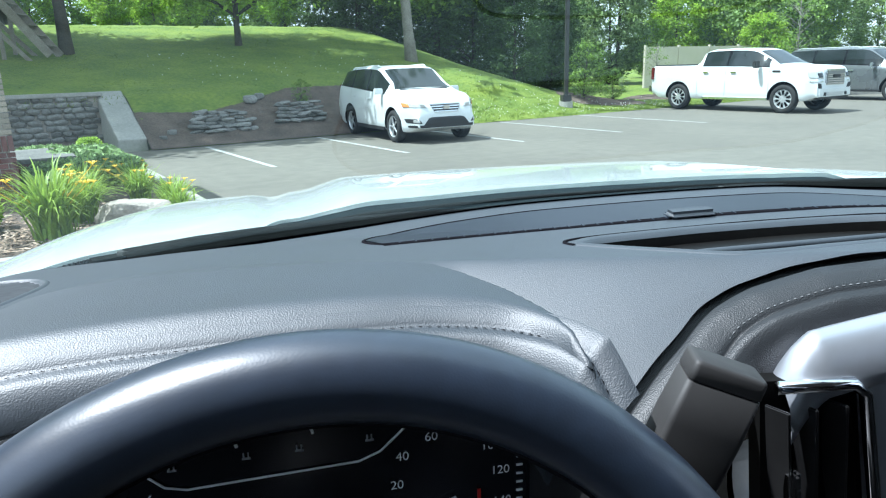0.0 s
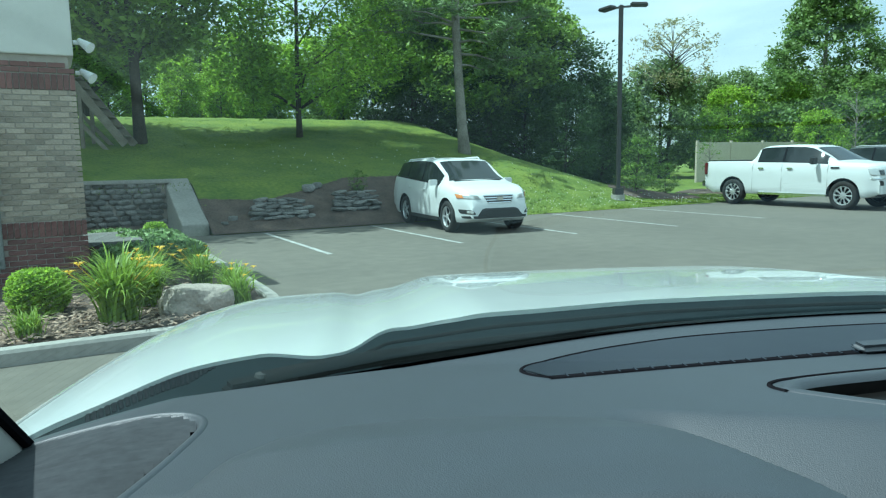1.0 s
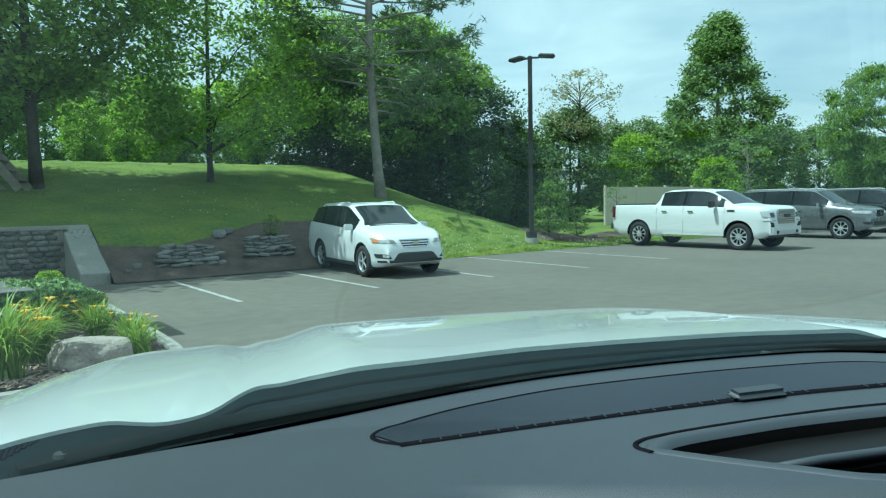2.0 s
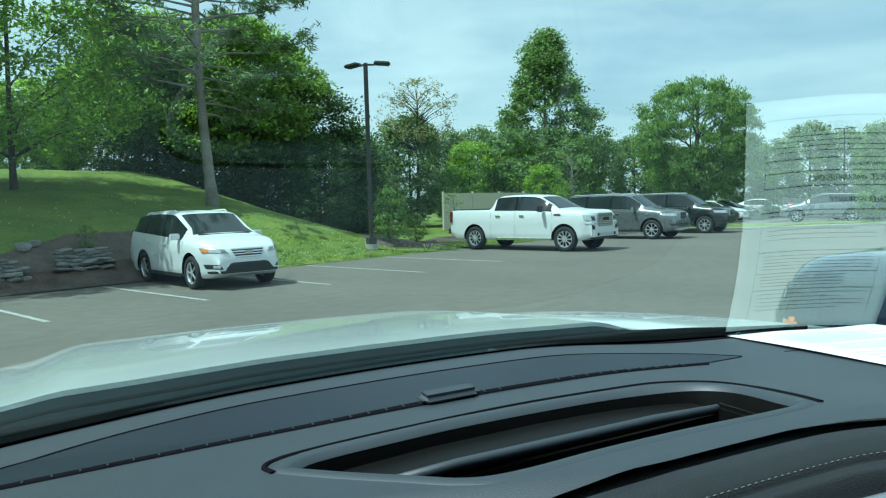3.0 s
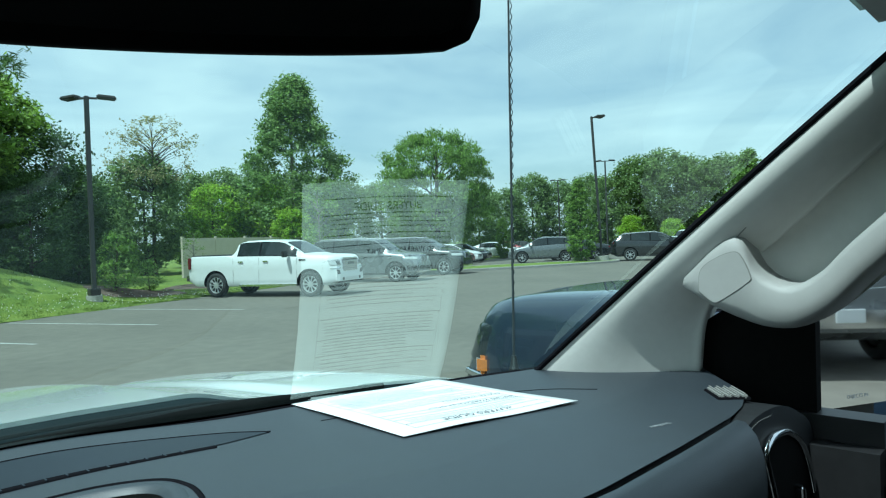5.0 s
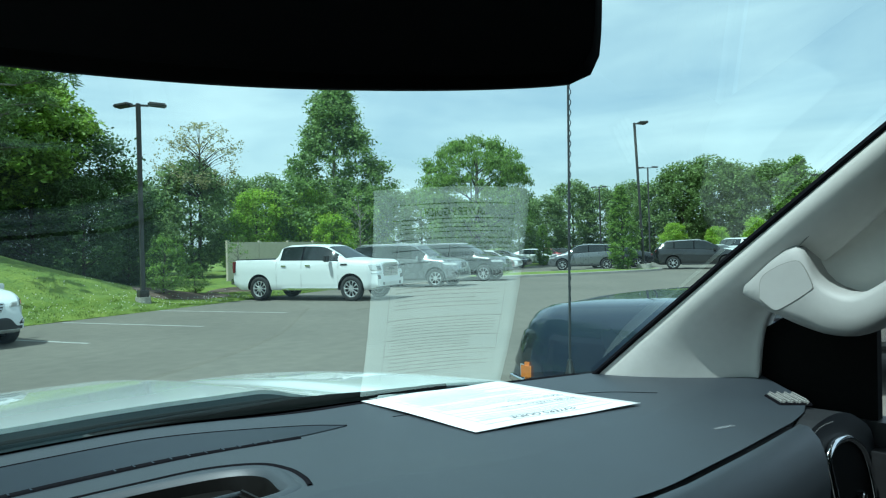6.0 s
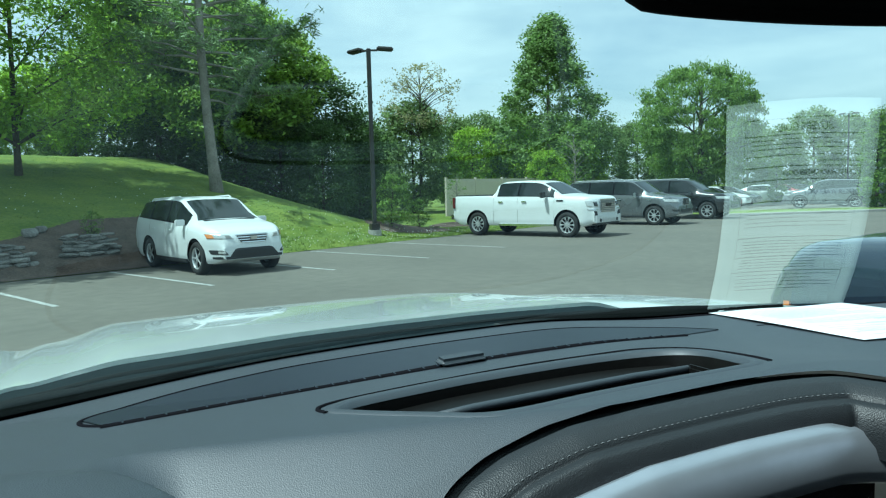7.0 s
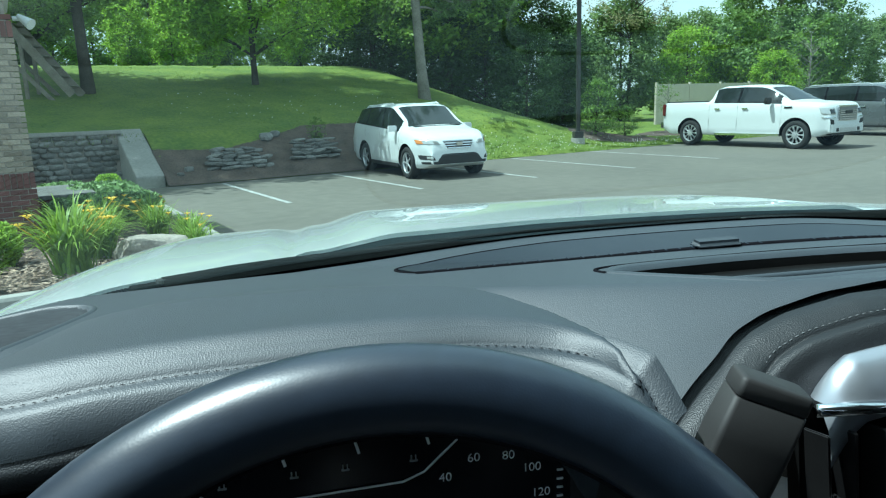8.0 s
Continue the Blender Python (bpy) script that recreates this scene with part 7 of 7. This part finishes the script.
def sedan(name, label, paint):
    return car(name, label, "car", paint, 0.91, 2.72, 0.92, 1.05, 0.325, 0.20,
        top=[(-2.41, 0.80), (-2.39, 0.98), (-2.2, 1.06), (-1.75, 1.12), (-1.0, 1.38), (-0.5, 1.43), (0.1, 1.43), (0.45, 1.37), (1.25, 0.98), (1.45, 0.93), (2.0, 0.84), (2.2, 0.74), (2.28, 0.62), (2.285, 0.5)],
        belt=[(-2.41, 0.92), (-1.8, 0.98), (0, 0.92), (1.2, 0.88), (2.0, 0.78), (2.285, 0.52)], roof_w=0.60,
        side_glass=[(-1.20, -0.20), (-0.12, 0.98)], screen=(0.48, 1.22), back=(-1.68, -1.06),
        boxes=[("grille", 0, 2.24, 0.55, (0.9, 0.08, 0.22), 0, M_TRIM), ("tail_light", 0.70, -2.34, 0.88, (0.36, 0.12, 0.14), -14, M_TAIL), ("side_mirror", 1.0, 0.85, 0.98, (0.18, 0.10, 0.12), 0, paint)], nose=(0.24, 0.8, 1.6), patches=[("headlight", ((0.42, 0.62), (0.86, 0.66), (0.86, 0.74), (0.46, 0.71)), 0.012, True, M_LAMP)], spokes=5, seams=(0.98, -0.16))


red = sedan("sedan", "red sedan in the far row", M_PAINT_RED)
red.matrix_world = pose(*world_xy(44.5, 17.0), 0, 0, 0, 22.3 + 185)
pale = sedan("sedan", "white sedan in the far row", M_WHITE_CAR)
pale.matrix_world = pose(*world_xy(47.6, 17.4), 0, 0, 0, 22.3 + 182)
dark = sedan("sedan", "black sedan in the far row", M_PAINT_BLACK)
dark.matrix_world = pose(*world_xy(50.7, 17.6), 0, 0, 0, 22.3 + 180)
for i, src in enumerate((pale, red, dark, pale, red, dark, dark)):
    copy_thing(src, pose(*world_xy(37.0 + 3.0 * i + (14 if i > 2 else 0), 17.2 + (i % 2) * 0.4), 0, 0, 0, 22.3 + 180 + 4 * (i % 3)))
for i in range(7):
    copy_thing((pale, white_suv, pale)[i % 3], pose(*world_xy(57.0 + 3.1 * i, 2.4 - 1.4 * i), 0, 0, 0, 22.3 - 62 + 2 * (i % 3)))
copy_thing(dark, pose(*world_xy(49.6, 8.6), 0, 0, 0, 22.3 + 20))


# alloy rims of the truck round the camera
own_rim = wheel_set(0.41, 6, M_RIM, 0.24)[1]
for x in (-0.85, 0.82):
    for y in (1.55, -2.1):
        o = new("rim", own_rim)
        o.parent = truck
        o.matrix_local = pose(x, y, 0.41, 0, 0, -90 if x > 0 else 90)


# ---- lamp posts ----
def lamp_post(name, label, h, arms, base=True):
    root = empty(name, pose(0, 0, 0), label, "street lamp")
    bm = bmesh.new()
    add_box(bm, (0, 0, h / 2), (0.125, 0.125, h), bevel=0.015)
    part("post", bm, M_POLE, root)
    if base:
        bm = bmesh.new()
        add_tube(bm, [(0, 0, -0.35), (0, 0, 0.03)], [0.24, 0.23], 20)
        part("footing", bm, M_CONCRETE, root, "round concrete footing")
        bm = bmesh.new()
        add_box(bm, (0, 0, 0.14), (0.30, 0.30, 0.22), bevel=0.02)
        part("base_cover", bm, M_POLE, root)
    for ang in arms:
        m = Matrix.Rotation(radians(ang), 4, "Z")
        bm = bmesh.new()
        add_box(bm, (0.16, 0, h - 0.06), (0.3, 0.07, 0.06), bevel=0.01)
        bmesh.ops.transform(bm, matrix=m, verts=bm.verts)
        arm = part("arm", bm, M_POLE, root)
        bm = bmesh.new()
        add_box(bm, (0.56, 0, h - 0.02), (0.56, 0.36, 0.11), Matrix.Rotation(radians(4), 4, "Y"), 0.04, 3)
        bmesh.ops.transform(bm, matrix=m, verts=bm.verts)
        head = part("lamp_head", bm, M_POLE, arm)
    return root


lamp = lamp_post("street_lamp", "dark two-headed parking lot lamp post at the lawn edge", 6.15, (-22, 120))
u, v = grid_uv(8.05, 22.35)
lamp.matrix_world = pose(8.05, 22.35, ground_height(u, v) + 0.12)
lamp2 = lamp_post("street_lamp", "tall dark lamp post on the grass island", 8.75, (-60, -20))
lamp2.matrix_world = pose(*world_xy(43.2, 5.85), 0.30, -2.0, -1.2, 0)
bm = bmesh.new()
add_tube(bm, [(0, 0, -0.4), (0, 0, 0.12)], [0.46, 0.44], 20)
part("footing", bm, M_CONCRETE, lamp2, "pale concrete footing")
for deg, d, hh in ((60.85, 60.0, 8.0), (73.0, 70.0, 7.4), (46.6, 62.0, 7.6), (57.0, 75.0, 7.8)):
    o = lamp_post("street_lamp", "distant dark lamp post in the lot", hh, (0, 180), False)
    o.matrix_world = pose(-0.4 + d * math.sin(radians(deg)), 0.2 + d * math.cos(radians(deg)), 0, 0, 0, -deg)

# ---- beige fence behind the pickup ----
fence = empty("fence", GRID @ pose(*aim(28.2, 36.0), 0.35), "beige panel fence behind the parked pickup", "fence")
for i in range(7):
    bm = bmesh.new()
    add_box(bm, (i * 2.4, 0, 0.95), (2.34, 0.05, 1.9), bevel=0.01)
    part("panel", bm, M_FENCE, fence)
    bm = bmesh.new()
    add_box(bm, (i * 2.4 - 1.2, 0, 0.99), (0.12, 0.12, 1.98), bevel=0.01)
    part("post", bm, M_FENCE, fence)


# ---- stones ----
def rock_mesh(name, seed, size, mat, cuts=2):
    r = np.random.default_rng(seed)
    bm = bmesh.new()
    bmesh.ops.create_icosphere(bm, subdivisions=cuts, radius=0.5)
    for q in bm.verts:
        n = noise.noise(q.co * 2.3 + Vector((seed, 0, 0))) * 0.32 + noise.noise(q.co * 6 + Vector((0, seed, 0))) * 0.10
        q.co = q.co * (1 + n)
        q.co.x = max(-0.43, min(0.43, q.co.x))
        q.co.z = max(-0.36, min(0.36, q.co.z))
        q.co = Vector((q.co.x * size[0], q.co.y * size[1], q.co.z * size[2]))
    me = bpy.data.meshes.new(name)
    bmesh.ops.recalc_face_normals(bm, faces=bm.faces)
    bm.to_mesh(me)
    bm.free()
    me.materials.append(mat)
    return me


flat_stones = [rock_mesh("stone", 40 + k, (0.42, 0.26, 0.11), M_STONE, 2) for k in range(7)]


def stone_pile(u0, u1, v, rows, seed, label):
    root = empty("stone_stack", GRID @ pose((u0 + u1) / 2, v, ground_height((u0 + u1) / 2, v)), label, "dry stone wall")
    r = random.Random(seed)
    for k in range(rows):
        w = (u1 - u0) / 2 * (1 - 0.05 * k)
        x = -w
        while x < w:
            o = new("stone", r.choice(flat_stones))
            o.parent = root
            s = r.uniform(0.65, 1.25)
            o.matrix_local = pose(x, r.uniform(-0.07, 0.07) + 0.06 * k, 0.05 + 0.078 * k + 0.05 * abs(x) / w * (k > 0), r.uniform(-8, 8), r.uniform(-10, 10), r.uniform(-25, 25)) @ Matrix.Diagonal((s, s, r.uniform(0.8, 1.3), 1))
            x += 0.26 * s + r.uniform(0.0, 0.08)
    return root


stone_pile(3.75, 5.15, 17.15, 6, 1, "low dry-stacked wall of flat grey stones in the mulch")
stone_pile(5.95, 7.2, 17.4, 6, 2, "low dry-stacked wall of flat grey stones beside the suv")
for k, (u, v, s) in enumerate(((3.2, 17.2, 0.5), (5.55, 18.5, 0.9), (5.85, 18.7, 0.7), (2.95, 17.0, 0.4), (8.6, 18.0, 0.5))):
    o = new("rock", rock_mesh("rock", 60 + k, (0.5, 0.4, 0.34), M_STONE))
    o.matrix_world = GRID @ pose(u, v, ground_height(u, v) + 0.12 * s, 0, 0, 40 * k) @ Matrix.Diagonal((s, s, s, 1))
    tagged(o, "loose grey rock lying in the mulch", "rock")
boulder = new("boulder", rock_mesh("boulder", 77, (1.0, 0.6, 0.62), M_BOULDER, 4))
boulder.matrix_world = GRID @ pose(0.72, 7.82, 0.20, 0, 4, 8) @ Matrix.Diagonal((0.80, 0.9, 0.82, 1))
tagged(boulder, "pale grey limestone boulder in the flower bed", "boulder")

# stone retaining wall with a sloping concrete wing
wall = empty("retaining_wall", GRID @ pose(0, 19.2, 0), "grey stone retaining wall with a concrete coping", "wall")
bm = bmesh.new()
add_box(bm, (-1.2, 0.25, 0.52), (6.4, 0.34, 1.28))
part("core", bm, M_MORTAR, wall)
bm = bmesh.new()
add_box(bm, (-1.2, 0.22, 1.20), (6.6, 0.5, 0.10), bevel=0.02)
part("coping", bm, M_CONCRETE, wall)
blocks = [rock_mesh("stone", 90 + k, (0.30, 0.16, 0.17), M_STONE, 2) for k in range(6)]
r = random.Random(8)
for k in range(9):
    x = -2.2 + r.uniform(0, 0.1)
    while x < 1.95:
        o = new("stone", r.choice(blocks))
        o.parent = wall
        s = r.uniform(0.8, 1.35)
        o.matrix_local = pose(x, 0.06 + r.uniform(-0.02, 0.02), 0.03 + 0.135 * k, 0, r.uniform(-8, 8), r.uniform(-6, 6)) @ Matrix.Diagonal((s, 1, 1.05, 1))
        x += 0.255 * s
bm = bmesh.new()
A = [(2.0, -2.15), (2.62, -2.15), (2.62, 0.45), (2.0, 0.45)]
lo = [bm.verts.new((x, y, -0.1)) for x, y in A]
hi = [bm.verts.new((x, y, 0.24 if y < 0 else 1.26)) for x, y in A]
bm.faces.new(hi)
for i in range(4):
    j = (i + 1) % 4
    bm.faces.new((lo[i], lo[j], hi[j], hi[i]))
bmesh.ops.bevel(bm, geom=[e for e in bm.edges], offset=0.02, segments=1, affect="EDGES")
part("wing", bm, M_CONCRETE, wall, "sloping concrete wing of the wall")

# timber stair beams on the bank beside the building
steps = empty("timber_stair", pose(-7.75, 22.95, 1.95), "weathered timber stair stringers on the bank", "stair")


def beam(a, b, sx, sz, name):
    a, b = Vector(a), Vector(b)
    bm = bmesh.new()
    add_box(bm, (0, 0, 0), ((b - a).length, sx, sz), bevel=0.012)
    p = part(name, bm, M_WOOD, steps)
    p.matrix_local = Matrix.Translation((a + b) / 2) @ (b - a).to_track_quat("X", "Z").to_matrix().to_4x4()


for dy in (0.0, 0.9):
    beam((-1.6, dy, 2.45), (0.0, dy, 0.30), 0.08, 0.24, "stringer")
    beam((-1.6, dy, 1.35), (-0.45, dy, 0.0), 0.07, 0.12, "brace")
    beam((-1.25, dy, -0.2), (-1.25, dy, 2.0), 0.10, 0.10, "post")
for k in range(7):
    beam((-1.5 + 0.22 * k, 0.0, 2.38 - 0.30 * k), (-1.5 + 0.22 * k, 0.9, 2.38 - 0.30 * k), 0.24, 0.04, "tread")

# ---- brick building ----
bld = empty("building", GRID @ pose(-0.13, 10.75, 0), "brick and stucco building corner with red brick courses", "building")
bm = bmesh.new()
add_box(bm, (-5.02, 0.577, 1.53), (9.92, 1.206, 3.06))
part("wall", bm, M_MORTAR, bld, "mortar-coloured wall core")
bm = bmesh.new()
add_box(bm, (-5.0, 0.56, 3.87), (10.0, 1.28, 1.64), bevel=0.01)
part("stucco", bm, M_STUCCO, bld, "smooth pale grey stucco upper wall")
bm = bmesh.new()
add_box(bm, (-5.0, 0.56, 4.74), (10.04, 1.32, 0.1), bevel=0.03)
part("roof_edge", bm, M_TRIM, bld)
brick_long = bpy.data.meshes.new("brick")
bm = bmesh.new()
add_box(bm, (0, 0, 0), (0.196, 0.05, 0.060), bevel=0.004, segs=1)
bm.to_mesh(brick_long)
bm.free()
brick_red = brick_long.copy()
brick_end = bpy.data.meshes.new("brick")
bm = bmesh.new()
add_box(bm, (0, 0, 0), (0.060, 0.055, 0.196), bevel=0.004, segs=1)
bm.to_mesh(brick_end)
bm.free()
brick_long.materials.append(M_BRICK_TAN)
brick_red.materials.append(M_BRICK_RED)
brick_end.materials.append(M_BRICK_RED)
WIN = (-2.6, -0.98, 0.4, 2.60)


def lay(mesh, x, z, y=-0.012):
    if WIN[0] < x < WIN[1] and WIN[2] < z < WIN[3] + 0.1:
        return
    o = new("brick", mesh)
    o.parent = bld
    o.matrix_local = pose(x, y, z)


brick_half = bpy.data.meshes.new("brick")
bm = bmesh.new()
add_box(bm, (0, 0, 0), (0.093, 0.05, 0.060), bevel=0.004, segs=1)
bm.to_mesh(brick_half)
bm.free()
brick_half_red = brick_half.copy()
brick_half.materials.append(M_BRICK_TAN)
brick_half_red.materials.append(M_BRICK_RED)
z = 0.05
row = 0
while z < 0.72:
    for k in range(9):
        lay(brick_red, -0.10 - 0.206 * k - (0.103 if row % 2 else 0), z)
    if row % 2:
        lay(brick_half_red, -0.0485, z)
    z += 0.070
    row += 1
for k in range(27):
    lay(brick_end, -0.035 - 0.070 * k, z + 0.075, -0.02)
z += 0.22
while z < 2.64:
    for k in range(7 if z > 1.2 else 8):
        lay(brick_long, -0.10 - 0.206 * k - (0.103 if row % 2 else 0), z)
    if row % 2:
        lay(brick_half, -0.0485, z)
    z += 0.070
    row += 1
for k in range(27):
    lay(brick_end, -0.035 - 0.070 * k, z + 0.065, -0.02)
for j in range(2):
    for k in range(8):
        lay(brick_red, -0.10 - 0.206 * k - (0.103 if j else 0), z + 0.21 + 0.07 * j, -0.02)
win = part("window", (lambda b: (add_box(b, (-1.79, -0.03, 1.5), (1.62, 0.10, 2.2)), b)[1])(bmesh.new()), M_CAR_GLASS, bld, "dark office window")
for x in (-2.58, -1.0):
    bm = bmesh.new()
    add_box(bm, (x, -0.055, 1.5), (0.07, 0.12, 2.3), bevel=0.008)
    part("frame", bm, M_PILLAR_DARK, win)
for zz in (0.42, 1.85, 2.62):
    bm = bmesh.new()
    add_box(bm, (-1.79, -0.055, zz), (1.62, 0.12, 0.07), bevel=0.008)
    part("frame", bm, M_PILLAR_DARK, win)
for k in range(11):
    bm = bmesh.new()
    add_box(bm, (-1.79, -0.075, 1.93 + 0.062 * k), (1.5, 0.05, 0.030), Matrix.Rotation(radians(35), 4, "X"))
    part("louvre", bm, M_PILLAR_DARK, win)
for c_, z_ in (((0.06, 0.14, 0.80), (-1.02, 2.26)), ((0.06, 0.14, 0.80), (-2.56, 2.26)), ((1.60, 0.14, 0.06), (-1.79, 2.63)), ((1.60, 0.14, 0.06), (-1.79, 1.89))):
    bm = bmesh.new()
    add_box(bm, (z_[0], -0.10, z_[1]), c_, bevel=0.01)
    part("louvre_frame", bm, M_PAINT_SILVER, win, "grey metal louvre frame")
for zz in (3.26, 2.86):
    bm = bmesh.new()
    add_tube(bm, [(0.02, 0.3, zz + 0.02), (0.10, 0.3, zz + 0.02)], 0.03, 10)
    lightbox = part("floodlight", bm, M_FIXTURE, bld, "white twin floodlight on the wall")
    bm = bmesh.new()
    add_tube(bm, [(0.09, 0.3, zz + 0.05), (0.22, 0.19, zz - 0.06)], [0.035, 0.075], 16)
    part("shade", bm, M_FIXTURE, lightbox)
# low brick planter wall beside the corner
planter = empty("planter", GRID @ pose(0.25, 12.6, 0), "low dark brick planter with a concrete cap", "planter")
bm = bmesh.new()
add_box(bm, (0.0, 0, 0.22), (0.75, 1.6, 0.44), bevel=0.01)
part("body", bm, M_BRICK_RED, planter)
bm = bmesh.new()
add_box(bm, (0.0, 0, 0.47), (0.82, 1.68, 0.06), bevel=0.012)
part("cap", bm, M_STONE, planter)


# ---- flower bed ----
def strap_plant(name, seed, n, h, label, flowers=0, width=0.011):
    """A tuft of arching strap leaves, with flower stems if any."""
    r = np.random.default_rng(seed)
    root = empty(name, pose(0, 0, 0), label, "plant")
    v, f = [], []
    for _ in range(n):
        a, l = r.uniform(0, 6.28), h * r.uniform(0.65, 1.25)
        c, s = math.cos(a), math.sin(a)
        o = r.normal(0, 0.05, 2)
        k = len(v)
        out = r.uniform(0.25, 0.75) * l
        for i in range(6):
            t = i / 5
            q = out * t ** 1.3
            z = l * (1.35 * t - 0.75 * t * t * (0.5 + out / l))
            w = width * (1 - t ** 2) + 0.001
            v += [(o[0] + c * q - s * w, o[1] + s * q + c * w, z), (o[0] + c * q + s * w, o[1] + s * q - c * w, z)]
        f += [(k + 2 * i, k + 2 * i + 1, k + 2 * i + 3, k + 2 * i + 2) for i in range(5)]
    o = mesh_object("leaves", v, f, M_LILY, root)
    tagged(o, kind="stuff")
    for i in range(flowers):
        a = r.uniform(0, 6.28)
        d = r.uniform(0.1, 0.42)
        tip = Vector((math.cos(a) * d, math.sin(a) * d, h * r.uniform(0.55, 0.82)))
        bm = bmesh.new()
        add_tube(bm, [(0, 0, 0.05), (tip.x * 0.4, tip.y * 0.4, tip.z * 0.6), tip], 0.003, 5)
        for p in range(6):
            b = 1.047 * p
            e = Vector((math.cos(b), math.sin(b), 0))
            g = Vector((-math.sin(b), math.cos(b), 0))
            q = [tip, tip + e * 0.035 + g * 0.014 + Vector((0, 0, 0.03)), tip + e * 0.062 + Vector((0, 0, 0.025)), tip + e * 0.035 - g * 0.014 + Vector((0, 0, 0.03))]
            bm.faces.new([bm.verts.new(w) for w in q])
        part("flower", bm, M_FLOWER, root, "orange lily flower on a stem")
    return root


def set_in_bed(o, u, v, turn=0.0, s=1.0):
    o.matrix_world = GRID @ pose(u, v, 0.11, 0, 0, turn) @ Matrix.Diagonal((s, s, s, 1))
    return o


lily = set_in_bed(strap_plant("daylily", 1, 300, 0.72, "large daylily clump with orange flowers", 6), -0.02, 7.72, 0, 1.2)
lily2 = set_in_bed(strap_plant("daylily", 2, 240, 0.62, "daylily clump with yellow-orange flowers", 6), 0.35, 9.0)
for u, v, t, s in ((0.30, 8.35, 90, 0.9), (1.05, 9.3, 40, 0.85), (1.25, 8.45, 200, 0.75), (1.15, 10.4, 120, 0.8), (0.5, 9.8, 10, 0.85)):
    c = copy_thing(lily if u < 0.8 else lily2, GRID @ pose(u, v, 0.11, 0, 0, t))
    c.scale = (s, s, s)
tuft = set_in_bed(strap_plant("grass_tuft", 3, 130, 0.34, "small yellow-green ornamental grass tuft", 0, 0.007), -0.78, 7.50)
for u, v, t, s in ((1.22, 8.05, 40, 1.3), (1.36, 8.9, 90, 1.2), (-2.2, 8.1, 200, 1.1)):
    c = copy_thing(tuft, GRID @ pose(u, v, 0.11, 0, 0, t))
    c.scale = (s, s, s)


def clipped_bush(name, seed, rx, rz, n, leaf, mat, label):
    r = np.random.default_rng(seed)
    root = empty(name, pose(0, 0, 0), label, "bush")
    d = r.normal(size=(n, 3))
    d /= np.linalg.norm(d, axis=1)[:, None]
    d = d * r.uniform(0.72, 1.04, (n, 1)) * np.array([rx, rx, rz])
    d[:, 2] = np.clip(d[:, 2], -rz * 0.75, rz * 0.82) + rz * 0.8
    cr = new("crown", leaves("crown", d, leaf, leaf * 0.55, mat, seed + 3, -0.2))
    cr.parent = root
    bm = bmesh.new()
    for k in range(5):
        add_tube(bm, [(0, 0, 0), (0.3 * rx * math.cos(k * 1.3), 0.3 * rx * math.sin(k * 1.3), rz)], 0.012, 5)
    part("stems", bm, M_BARK_DARK, root)
    return root


box = set_in_bed(clipped_bush("boxwood", 5, 0.30, 0.29, 6000, 0.024, M_LEAF_BRIGHT, "clipped round boxwood bush beside the building"), -0.70, 8.6)
gold = set_in_bed(clipped_bush("golden_shrub", 6, 0.24, 0.26, 2500, 0.026, M_LEAF_BRIGHT, "small golden-green shrub in the flower bed"), 1.15, 14.6)
low = set_in_bed(clipped_bush("juniper", 7, 0.55, 0.24, 3600, 0.055, M_LEAF_BLUE, "low spreading blue-green juniper in the bed"), 0.95, 11.4)
for u, v, t, s in ((0.8, 12.6, 60, 1.1), (1.05, 13.5, 150, 0.9), (0.45, 11.1, 200, 1.0), (1.1, 12.2, 30, 0.8), (0.35, 14.2, 80, 0.9), (-1.9, 9.4, 80, 0.8)):
    c = copy_thing(low, GRID @ pose(u, v, 0.11, 0, 0, t))
    c.scale = (s, s, s)
